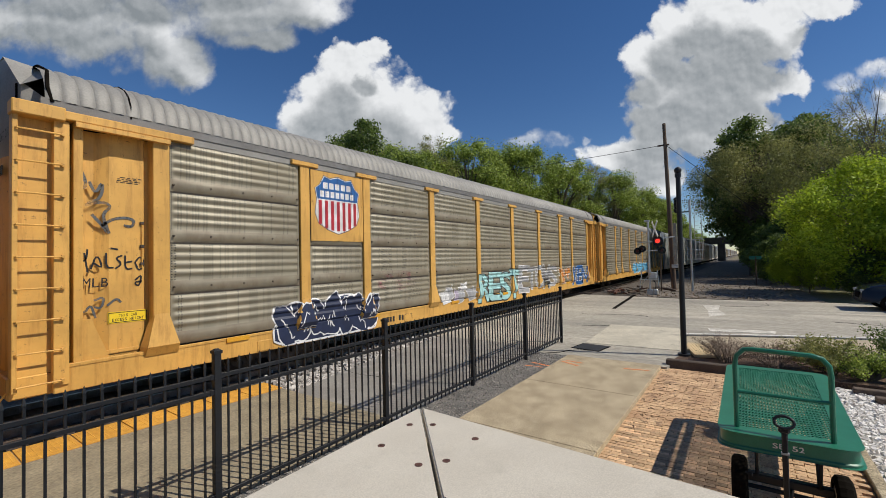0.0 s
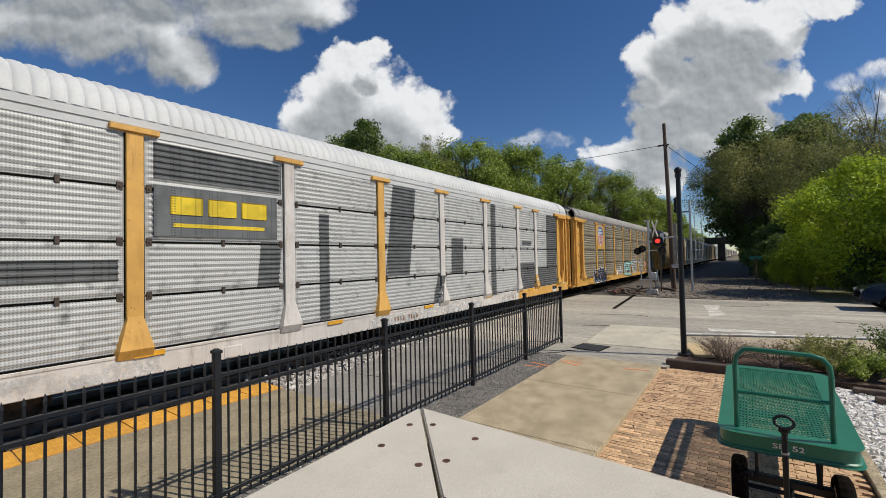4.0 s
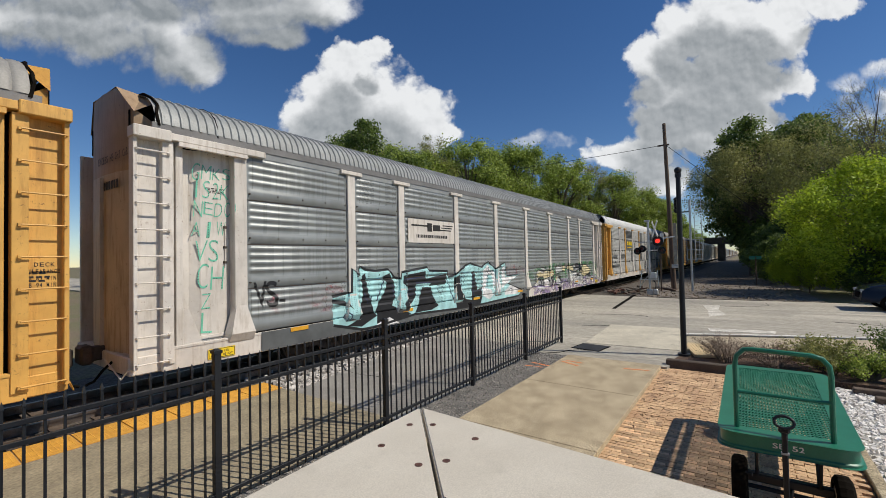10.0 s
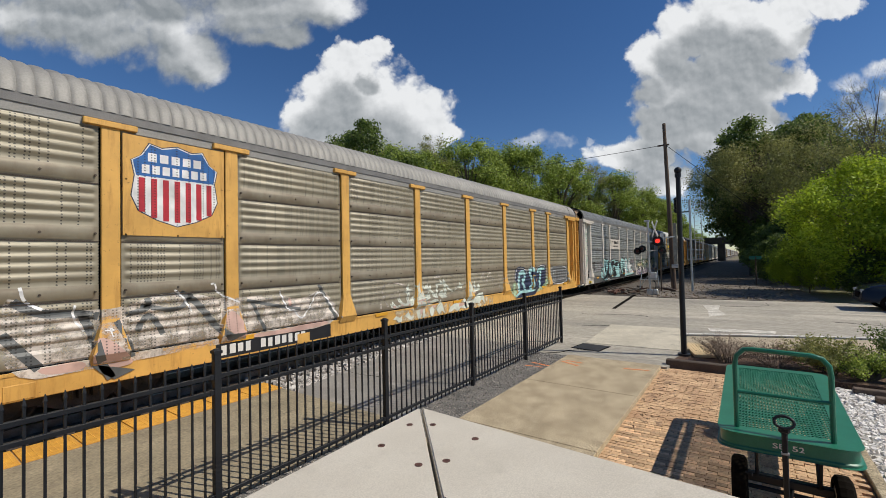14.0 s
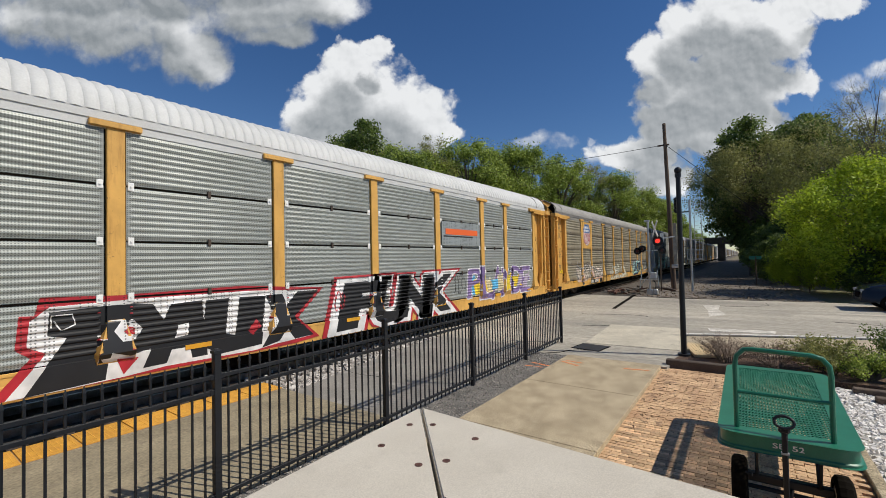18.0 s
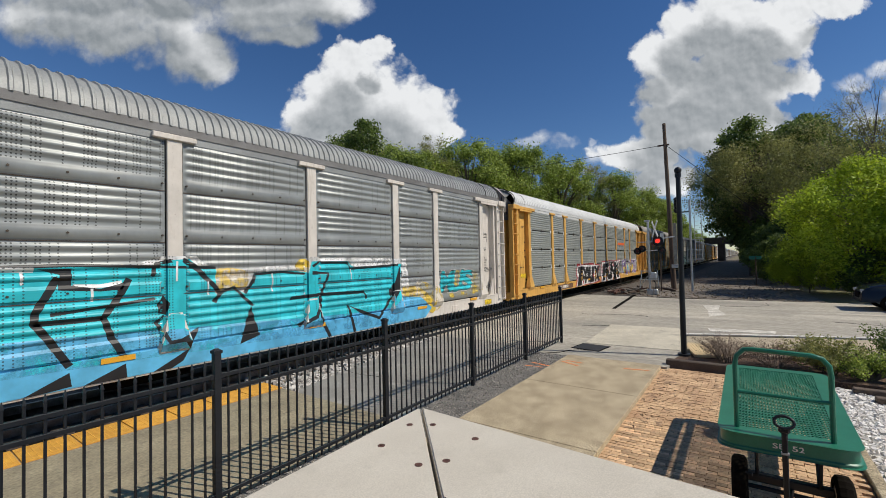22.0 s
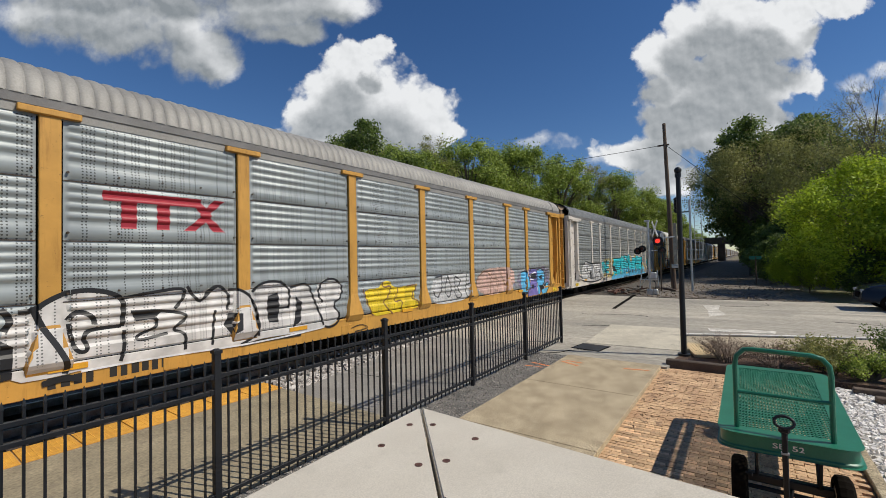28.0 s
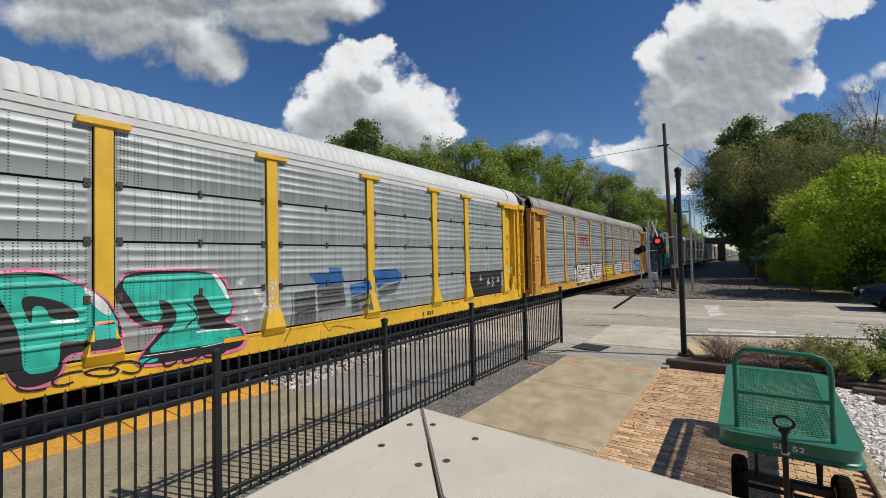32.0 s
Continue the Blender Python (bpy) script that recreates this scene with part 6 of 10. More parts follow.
def stroke(car, style, pts, mat_, lift, w):
    if len(pts) > 2 and car.name in ROUND:
        pts = soft(pts, False)
    v, f = band(pts, w)
    return draped("graffiti", car, v, f, mat_, style, lift)


def lobes(car, style, x0, x1, z0, z1, n, fill, line, seed, w=0.05, label="", layers=1):
    """Swollen overlapping shapes with a drawn edge and a few inner strokes."""
    r = random.Random(seed)
    for i in range(n):
        cx = x0 + (x1 - x0) * (i + 0.5) / n
        rx = (x1 - x0) / n * r.uniform(0.55, 0.72)
        cz, rz = (z0 + z1) / 2 + r.uniform(-0.06, 0.06) * (z1 - z0), (z1 - z0) / 2 * r.uniform(0.85, 1.05)
        s = r.randrange(999)
        lean = r.uniform(-0.25, 0.35)
        patch(car, style, outline(cx, cz, rx + w, rz + w, s, lean=lean), line, 0.0035 + 0.0003 * i, label if i == 0 else "")
        patch(car, style, outline(cx, cz, rx, rz, s, lean=lean), fill, 0.0055 + 0.0003 * i)
        for _ in range(2):
            a = [(cx + rx * r.uniform(-0.6, 0.1), cz + rz * r.uniform(-0.6, 0.6)) for _ in range(1)]
            for _k in range(5):
                a.append((a[-1][0] + rx * r.uniform(0.02, 0.28), max(0.62, a[-1][1] + rz * r.uniform(-0.35, 0.35))))
            v, f = band(a, w * 0.8)
            draped("graffiti", car, v, f, line, style, 0.0075 + 0.0003 * i)


def shards(car, style, x0, x1, z0, z1, n, fills, line, seed, w=0.045, label=""):
    """Interlocking pointed slabs with drawn edges."""
    r = random.Random(seed)
    for i in range(n):
        cx = x0 + (x1 - x0) * (i + r.uniform(0.1, 0.9)) / n
        wd, hh = (x1 - x0) / n * r.uniform(0.7, 1.7), (z1 - z0) * r.uniform(0.32, 0.95)
        cz = z0 + hh / 2 + (z1 - z0 - hh) * r.random()
        k = r.uniform(-0.6, 0.6)
        pts = [(-0.5, -0.5), (r.uniform(-0.1, 0.2), -0.42), (0.5, -0.5 + r.uniform(0, 0.3)), (r.uniform(0.25, 0.6), 0.1), (0.5, 0.5), (r.uniform(-0.1, 0.2), 0.3), (-0.5, 0.5 - r.uniform(0, 0.3)), (r.uniform(-0.6, -0.25), -0.1)]
        def place(g):
            return [(cx + (u * (wd + g)) + k * v * hh, max(0.6, cz + v * (hh + g))) for u, v in pts]
        patch(car, style, place(2 * w), line, 0.0035 + 0.0002 * i, label if i == 0 else "")
        patch(car, style, place(0), r.choice(fills), 0.0052 + 0.0002 * i)


def scrawl(car, style, x0, x1, z0, z1, mat_, seed, w=0.022, loops=6, lift=0.009):
    """A quick hand-drawn tag: looping unreadable strokes."""
    r = random.Random(seed)
    for i in range(loops):
        cx = x0 + (x1 - x0) * (i + 0.5) / loops
        rx, rz = (x1 - x0) / loops * r.uniform(0.45, 0.8), (z1 - z0) / 2 * r.uniform(0.55, 1.0)
        a0, turn = r.uniform(0, 6.28), r.choice((-1, 1)) * r.uniform(3.4, 5.8)
        pts = [(cx + rx * math.cos(a0 + turn * q / 12) * (1 - 0.02 * q), max(0.62, (z0 + z1) / 2 + rz * math.sin(a0 + turn * q / 12 * 1.15))) for q in range(13)]
        v, f = band(pts, w)
        draped("graffiti", car, v, f, mat_, style, lift)


def zigzag(car, style, x0, x1, z0, z1, mat_, seed, w, n, lift):
    """Short angular strokes, as of spiky hand-painted letters."""
    r = random.Random(seed)
    for i in range(n):
        x = x0 + (x1 - x0) * (i + r.random()) / n
        pts = [(x, r.uniform(z0, z1))]
        for _ in range(r.randrange(2, 5)):
            pts.append((pts[-1][0] + r.uniform(-0.22, 0.34), min(z1, max(z0, pts[-1][1] + r.choice((-1, 1)) * r.uniform(0.08, 0.5)))))
        stroke(car, style, pts, mat_, lift + 0.00003 * i, w * r.uniform(0.7, 1.3))


def flat_text(car, text, x, z, h, mat_, y=-1.336, name="stencil", label="", width=None):
    """Small stencilled words on a flat plate or door; x is their middle."""
    verts, faces = [], []
    n = len(text)
    cw = (width / n) if width else h * 0.72
    for i, ch in enumerate(text):
        if ch == " ":
            continue
        gv, gf = glyph(ch, 0.012)
        base = len(verts)
        hh = h * (0.25 if ch == "." else 1)
        ww = 0.25 if ch in ".I1" else 0.72
        verts += [(x + cw * (i - n / 2 + 0.5 + (u - 0.5) * ww), y, z + v * hh) for u, v in gv]
        faces += [tuple(base + q for q in f) for f in gf]
    me = bpy.data.meshes.new(name)
    me.from_pydata(verts, [], faces)
    return tagged(part(name, me, mat_, car, label), kind="stuff")


def bars(car, x, z, h, n, mat_, y=-1.336, gap=0.35, name="stencil"):
    """A row of upright bars where a running number stands."""
    bm = bmesh.new()
    for i in range(n):
        if n > 5 and i == 4:
            continue
        box(bm, x + i * h * 0.82, y - 0.002, z + h * 0.04 * ((i * 7) % 3), x + i * h * 0.82 + h * (0.50 + 0.05 * ((i * 5) % 3)), y + 0.001, z + h * (0.92 + 0.05 * ((i * 3) % 2)))
    return tagged(part(name, bm, mat_, car, "row of stencilled characters"), kind="stuff")


INK, INK_WHITE = plain("black_stencil_ink", (0.02, 0.018, 0.016), 0.7), plain("white_stencil_ink", (0.66, 0.64, 0.6), 0.7)
PLACARD = plain("yellow_placard", (0.80, 0.56, 0.02), 0.5)


def data_box(car, x, z, w=0.52, h=0.36, y=-1.336):
    bm = bmesh.new()
    for a in ((0, 0, w, 0.014), (0, h - 0.014, w, h), (0, 0, 0.014, h), (w - 0.014, 0, w, h)):
        box(bm, x - w / 2 + a[0], y - 0.002, z + a[1], x - w / 2 + a[2], y + 0.001, z + a[3])
    for row in range(5):
        q = x - w / 2 + 0.05
        for k in range(6 if row < 3 else 3):
            box(bm, q, y - 0.002, z + 0.045 + 0.062 * (4 - row), q + 0.05 + 0.01 * ((row + k) % 2), y + 0.001, z + 0.075 + 0.062 * (4 - row))
            q += 0.075
    tagged(part("data_panel", bm, INK, car, "stencilled dimension table in a frame"), kind="stuff")


def placard(car, x, z, w=0.56, h=0.19, y=-1.336):
    p_ = part("placard", boxed(x - w / 2, y - 0.004, z, x + w / 2, y + 0.001, z + h), PLACARD, car, "yellow excess-height placard")
    bm = bmesh.new()
    for a in ((0.01, 0.01, w - 0.01, 0.02), (0.01, h - 0.02, w - 0.01, h - 0.01), (0.01, 0.01, 0.02, h - 0.01), (w - 0.02, 0.01, w - 0.01, h - 0.01)):
        box(bm, x - w / 2 + a[0], y - 0.006, z + a[1], x - w / 2 + a[2], y, z + a[3])
    part("border", bm, INK, p_)
    flat_text(p_, "THIS CAR", x, z + h * 0.54, h * 0.24, INK, y - 0.006)
    flat_text(p_, "EXCESS HEIGHT", x, z + h * 0.18, h * 0.24, INK, y - 0.006, width=w * 0.8)


def small_print(car, x, z, rows, w=0.4, h=0.028, y=-1.336, seed=0):
    """Lines too small to read: short bars."""
    r = random.Random(seed)
    bm = bmesh.new()
    for i in range(rows):
        q, end = x - w / 2 * r.uniform(0.6, 1), x + w / 2 * r.uniform(0.6, 1)
        while q < end:
            l_ = r.uniform(0.03, 0.09)
            box(bm, q, y - 0.002, z - i * h * 2, q + l_, y + 0.001, z - i * h * 2 + h)
            q += l_ + 0.025
    tagged(part("stencil", bm, INK, car, "small stencilled lines"), kind="stuff")


def door_prints(car, s, seed, boxy=True, sign=True, deck=False):
    x = s * (DOOR_POST + 0.44)
    if boxy:
        data_box(car, x, 3.1)
    if s < 0:
        small_print(car, x, 3.92, 4, 0.34, 0.014, seed=seed)
        if sign:
            placard(car, x, 1.5)
        return
    small_print(car, x, 2.85, 3, 0.36, seed=seed)
    if deck:
        flat_text(car, "DECK", x, 2.44, 0.062, INK, -1.338)
        flat_text(car, "CLEARANCE", x, 2.35, 0.062, INK, -1.338, width=0.46)
        flat_text(car, "A 89 MIN.", x, 2.25, 0.062, INK, -1.338, width=0.42)
        flat_text(car, "B 94 MIN.", x, 2.15, 0.062, INK, -1.338, width=0.42)
    else:
        small_print(car, x, 2.3, 4, 0.3, seed=seed + 1)
    if sign:
        placard(car, x, 1.5)
    small_print(car, s * (HALF - 0.36), 2.35, 3, 0.3, y=-1.392, seed=seed + 2)


def end_words(car, s):
    ob = flat_text(car, "EXCESS HEIGHT CAR", 0, 0, 0.13, INK, 0.0, width=1.5)
    ob.matrix_basis = pose(s * (HALF - 0.005), -0.55 * (-s), 4.35, 0, 0, 90 * s)
    bm = bmesh.new()
    for i in range(6):
        box(bm, 0.0, -0.9 + i * 0.13, 3.85, 0.004, -0.82 + i * 0.13, 4.0)
    tagged(part("stencil", bm, INK, car, "row of stencilled characters", m=pose(s * (HALF - 0.012), 0.1, 0)), kind="stuff")


def door_hardware(car, s, paint_):
    x = DOOR_POST
    def bx(a, y0, z0, b, y1, z1):
        p, q = sorted((s * a, s * b))
        return boxed(p, y0, z0, q, y1, z1, bevel=0.004)
    part("lock_rod", tubed([(s * (x + 0.24), -1.352, 2.4), (s * (x + 0.24), -1.352, 3.2)], 0.012, 6), paint_, car)
    for z in (2.45, 2.75, 3.15):
        part("rod_clamp", bx(x + 0.21, -1.37, z, x + 0.27, -1.33, z + 0.05), STEEL, car)
    part("kick_plate", bx(x + 0.25, -1.36, 1.02, x + 0.8, -1.33, 1.08), paint_, car)
    part("roller", tubed([(s * (x + 0.6), -1.47, 0.92), (s * (x + 0.6), -1.40, 0.92)], 0.07, 10), STEEL, car)
    part("roller", tubed([(s * (x + 1.05), -1.47, 0.90), (s * (x + 1.05), -1.40, 0.90)], 0.06, 10), STEEL, car)


def seam_clips(car, mat_):
    clip = boxed(-0.045, -0.022, -0.07, 0.045, 0.0, 0.07, bevel=0.008)
    tube(clip, [(0, -0.04, 0.0), (0, -0.02, 0.0)], 0.016, 6)
    clip = mesh_of("clip", clip)
    for p in (-DOOR_POST, *POSTS, DOOR_POST):
        for t in (1, 2, 3):
            for d in (-0.21, 0.21):
                if abs(p + d) < DOOR_POST:
                    part("clip", clip, mat_, car, m=pose(p + d, SIDE - 0.002, Z0 + TIER * t + 0.01))
    # Dark strips over the grooves colour in the shade of the seams.
    bm = bmesh.new()
    for a, b in bays():
        for t in (1, 2, 3):
            box(bm, a + 0.01, SIDE - 0.004, Z0 + TIER * t - 0.010, b - 0.01, SIDE + 0.02, Z0 + TIER * t + 0.024)
    part("seam_shade", bm, DARK, car, "dark strips painting the shade in the seams between the sheets")
    mid = mesh_of("seam_bracket", boxed(-0.03, -0.035, -0.06, 0.03, 0.0, 0.07, bevel=0.006))
    for a, b in bays():
        for t in (1, 2, 3):
            part("seam_bracket", mid, STEEL, car, m=pose((a + b) / 2, SIDE - 0.002, Z0 + TIER * t + 0.01))


def band_bolts(car):
    bm = bmesh.new()
    for a, b in bays():
        for t in range(1, 4):
            n = max(3, round((b - a) / 0.75) + 1)
            for i in range(n):
                x = a + 0.05 + (b - a - 0.1) * i / (n - 1)
                tube(bm, [(x, SIDE - 0.01, Z0 + TIER * t + 0.13), (x, SIDE - 0.05, Z0 + TIER * t + 0.13)], 0.018, 6)
        box(bm, a, SIDE - 0.012, Z0 + TIER - 0.004, b, SIDE, Z0 + TIER + 0.012)
        box(bm, a, SIDE - 0.012, Z0 + 2 * TIER - 0.004, b, SIDE, Z0 + 2 * TIER + 0.012)
        box(bm, a, SIDE - 0.012, Z0 + 3 * TIER - 0.004, b, SIDE, Z0 + 3 * TIER + 0.012)
    tagged(part("seam_bolts", bm, STEEL, car), kind="stuff")


def quad(x0, x1, z0, z1, lean=0.0):
    n = 6
    return [(x0 + lean * i / n, z0 + (z1 - z0) * i / n) for i in range(n + 1)] + [(x1 + lean * (n - i) / n, z1 - (z1 - z0) * i / n) for i in range(n + 1)]


C = {k: ob for k, ob in TRAIN if k >= 0}
ROUND = {C[k].name for k in (0, 3, 6, 7)}
for k, ob in C.items():
    style = (COARSE, FINE, COARSE, COARSE, FINE, COARSE, COARSE, MEDIUM)[k]
    fp = (YELLOW, YELLOW, CREAM, YELLOW, YELLOW, CREAM, ORANGE, BRIGHT)[k]
    for s in (1, -1):
        door_hardware(ob, s, fp)
        door_prints(ob, s, 10 * k + s, boxy=s > 0, sign=(k, s) in ((0, -1), (3, -1), (4, -1), (3, 1)), deck=s > 0 and k in (2, 5, 6, 1))
    if k in (2, 5, 6):
        for s in (1, -1):
            placard(ob, s * 12.72, 0.64, 0.52, 0.19, -1.516)
    end_words(ob, -1)
    if style is COARSE:
        band_bolts(ob)
    else:
        seam_clips(ob, CROSSWHITE if k == 4 else STEEL)


def shield(car, style):
    """A shield on a yellow plate: blue head, red and white stripes, no words."""
    cx, z0, z1, hw = -8.37, 3.18, 4.52, 0.68
    part("emblem_plate", boxed(-9.19, -1.52, 2.95, -7.53, -1.505, 4.64), YELLOW, car, "yellow plate behind the emblem")
    def prof(g):
        pts = [(0, z1 + 0.02), (0.35, z1 - 0.05), (0.62, z1 + 0.0), (0.80, z1 - 0.2), (1.0, z1 - 0.30), (0.93, z1 - 0.55), (1.0, z1 - 0.9), (0.85, z0 + 0.22), (0.45, z0 + 0.07), (0, z0 - 0.03)]
        right = [(cx + u * (hw + g), z + (g if i < 3 else -g if i > 6 else 0)) for i, (u, z) in enumerate(pts)]
        left = [(2 * cx - x, z) for x, z in right[1:-1]][::-1]
        return right + left
    def face(name, pts, y, mat_, label=""):
        bm = bmesh.new()
        bm.faces.new([bm.verts.new((x, y, z)) for x, z in pts])
        return part(name, bm, mat_, car, label)
    face("emblem_edge", prof(0.035), -1.5215, SPRAY["navy"])
    face("emblem_border", prof(0.02), -1.5225, SPRAY["white"])
    r_ = [(cx, z1 + 0.02), (cx + 0.35 * hw, z1 - 0.05), (cx + 0.62 * hw, z1), (cx + 0.8 * hw, z1 - 0.2), (cx + hw, z1 - 0.3), (cx + 0.93 * hw, z1 - 0.55)]
    face("emblem_field", r_ + [(2 * cx - x, z) for x, z in r_[::-1][:-1]], -1.5235, SPRAY["blue"], "blue emblem field with white bars")
    for i in range(7):
        u = -0.81 + i * 0.27
        zb = z0 + 0.25 * abs(u) ** 2.2 + 0.02
        part("emblem_stripe", boxed(cx + (u - 0.067) * hw, -1.5265, zb, cx + (u + 0.067) * hw, -1.522, z1 - 0.58), SPRAY["red"], car)
    for w, z in ((0.92, z1 - 0.29), (1.10, z1 - 0.50)):
        n = 5 if w < 1 else 7
        for i in range(n):
            x = cx - w / 2 + i * w / n
            part("emblem_bar", boxed(x, -1.5265, z, x + w / n * 0.72, -1.5225, z + 0.15), SPRAY["white"], car)


for k in (0, 3):
    shield(C[k], COARSE)
S = SPRAY
# car 0
patch(C[0], COARSE, soft([(-10.19, 0.96), (-9.96, 1.46), (-9.58, 1.57), (-9.39, 1.44), (-8.76, 1.5), (-8.31, 1.61), (-7.83, 1.6), (-7.52, 1.32), (-7.32, 1.62), (-6.99, 1.36), (-7.08, 0.68), (-7.22, 0.62), (-8.34, 0.62), (-10.16, 0.62)]), S["navy"], 0.003, "navy blue bubble graffiti with white outlines")
stroke(C[0], COARSE, [(-10.19, 0.96), (-9.96, 1.46), (-9.58, 1.57), (-9.39, 1.44), (-8.76, 1.5), (-8.31, 1.61), (-7.83, 1.6), (-7.52, 1.32), (-7.32, 1.62), (-6.99, 1.36), (-7.08, 0.68), (-7.22, 0.62), (-8.34, 0.62), (-10.16, 0.62), (-10.19, 0.96)], S["white"], 0.0045, 0.045)
lobes(C[0], COARSE, -10.1, -7.05, 0.64, 1.56, 7, S["navy"], S["white"], 31, 0.035)
stroke(C[0], COARSE, [(-9.98, 0.62), (-9.92, 1.03), (-9.59, 1.13), (-9.35, 0.89), (-9.41, 0.62)], S["white"], 0.005, 0.04)
stroke(C[0], COARSE, [(-9.69, 1.07), (-9.73, 1.49)], S["white"], 0.005, 0.04)
stroke(C[0], COARSE, [(-8.94, 0.89), (-8.77, 1.04), (-8.44, 0.85), (-8.45, 0.62)], S["white"], 0.005, 0.04)
stroke(C[0], COARSE, [(-8.33, 0.82), (-8.2, 1.36), (-7.84, 1.43)], S["white"], 0.005, 0.04)
stroke(C[0], COARSE, [(-8.32, 1.07), (-7.96, 1.31), (-7.6, 0.99), (-7.67, 0.62)], S["white"], 0.005, 0.04)
stroke(C[0], COARSE, [(-7.61, 0.65), (-7.2, 1.12), (-7.32, 1.59)], S["white"], 0.005, 0.04)
stroke(C[0], COARSE, [(-9.18, 1.44), (-9.09, 1.15), (-9.39, 1.11)], S["white"], 0.005, 0.04)
patch(C[0], COARSE, outline(-6.2, 1.85, 0.8, 0.3, 3), MIST["pink"])
shards(C[0], COARSE, -4.0, -1.7, 0.85, 1.65, 7, [S["white"], S["grey"], S["lilac"]], S["white"], 6, 0.03, "pale grey graffiti")
letters(C[0], COARSE, "REST", -1.55, 2.0, 0.75, 1.85, [(S["black"], 0.10), (S["aqua"], 0.05)], 7, label="pale aqua graffiti with black outlines")
letters(C[0], COARSE, "ETOMS", 2.1, 6.6, 0.95, 2.0, [(S["white"], 0.07), (S["grey"], 0.02)], 8, label="white outlined graffiti")
shards(C[0], COARSE, 7.1, 8.9, 0.9, 1.9, 5, [S["orange"], S["cream"]], S["white"], 9)
letters(C[0], COARSE, "KEN", 9.3, 12.1, 0.8, 1.8, [(S["white"], 0.09), (S["blue"], 0.05)], 10, label="blue graffiti with white outlines")
for pts in ([(-13.50, 3.95), (-13.44, 4.05), (-13.38, 3.98), (-13.30, 3.72), (-13.42, 3.66)], [(-13.28, 3.80), (-13.20, 3.60), (-13.10, 3.84), (-13.12, 3.55), (-13.30, 3.45)], [(-13.33, 3.42), (-13.10, 3.50), (-12.98, 3.42), (-13.12, 3.30), (-13.02, 2.98)], [(-13.12, 3.10), (-12.98, 3.22), (-12.80, 3.26), (-12.66, 3.22), (-12.70, 3.10), (-12.82, 3.12)], [(-13.25, 3.28), (-13.12, 3.12), (-13.05, 3.00)]):
    stroke(C[0], COARSE, pts, MIST["dark"], 0.006, 0.045)
for pts in ([(-13.44, 2.72), (-13.44, 2.55), (-13.32, 2.52), (-13.30, 2.72)], [(-13.34, 2.66), (-13.30, 2.36)], [(-13.26, 2.40), (-13.18, 2.66), (-13.10, 2.40), (-13.22, 2.50)], [(-13.06, 2.66), (-13.06, 2.42), (-12.96, 2.42)], [(-12.84, 2.62), (-12.94, 2.58), (-12.84, 2.48), (-12.94, 2.40)], [(-12.80, 2.62), (-12.80, 2.38), (-12.70, 2.40)], [(-12.80, 2.50), (-12.70, 2.52)], [(-12.66, 2.50), (-12.58, 2.62), (-12.52, 2.48), (-12.60, 2.34), (-12.66, 2.50)], [(-12.66, 2.20), (-12.56, 2.30), (-12.60, 2.08), (-12.68, 2.16), (-12.56, 2.18)], [(-13.0, 2.74), (-12.9, 2.72)]):
    stroke(C[0], COARSE, pts, S["black"], 0.006, 0.026)
letters(C[0], COARSE, "MLB", -13.37, -13.02, 2.11, 2.26, [(S["black"], 0.0)], 13, 0.04, 0.05, 0.8)
for pts in ([(-13.46, 1.82), (-13.34, 1.70), (-13.26, 1.86), (-13.20, 1.62)], [(-13.22, 1.90), (-13.08, 1.96), (-13.12, 1.76), (-13.22, 1.80)], [(-13.05, 1.80), (-12.92, 1.92), (-12.86, 1.84)]):
    stroke(C[0], COARSE, pts, MIST["dark"], 0.006, 0.035)
bars(C[0], -6.8, 0.68, 0.16, 10, INK, -1.502)
# car 1: dark remains under whitewash
D1 = S["dark"]
for x0, x1, z0, z1, lean in ((4.83, 5.25, 0.95, 4.66, 0.05), (7.53, 9.19, 1.0, 1.95, 0.0), (7.53, 9.19, 1.95, 2.2, -0.05), (9.5, 12.12, 1.0, 1.95, 0.0), (10.7, 12.12, 1.95, 4.66, 0.1), (7.75, 8.8, 3.02, 3.22, 0.1), (-1.3, -0.25, 2.0, 4.66, 0.35), (2.0, 2.75, 1.95, 3.2, 0.05), (-12.1, -11.7, 1.0, 4.4, 0.0), (-11.6, -10.3, 2.2, 2.5, 0.1), (-12.1, -9.6, 1.5, 1.75, 0.0), (-7.1, -4.6, 3.95, 4.6, 0.0), (-5.2, -4.7, 1.9, 2.9, 0.1), (-9.0, -7.6, 2.2, 2.55, 0.0), (0.9, 1.3, 1.0, 1.9, 0.3), (-3.6, -3.3, 1.0, 3.6, 0.0)):
    patch(C[1], FINE, quad(x0, x1, z0, z1, lean), D1, 0.003, "dark paint showing through whitewash")
part("emblem_plate", boxed(-7.1, -1.525, 2.95, -4.75, -1.505, 3.85), sprayed("dark_plate", (0.13, 0.135, 0.135)), C[1], "dark emblem plate")
for i, (a, b) in enumerate(((-6.85, -6.3), (-6.2, -5.65), (-5.55, -5.0))):
    part("emblem_bar", boxed(a, -1.532, 3.35, b, -1.522, 3.68, bevel=0.02), S["yellow"], C[1], "yellow emblem shape")
part("emblem_bar", boxed(-6.8, -1.532, 3.12, -5.05, -1.522, 3.19), S["yellow"], C[1])
scrawl(C[1], FINE, -13.5, -12.8, 3.1, 3.6, S["black"], 15, 0.03, 5)
scrawl(C[1], FINE, -13.3, -13.0, 2.75, 3.0, S["black"], 16, 0.025, 2)
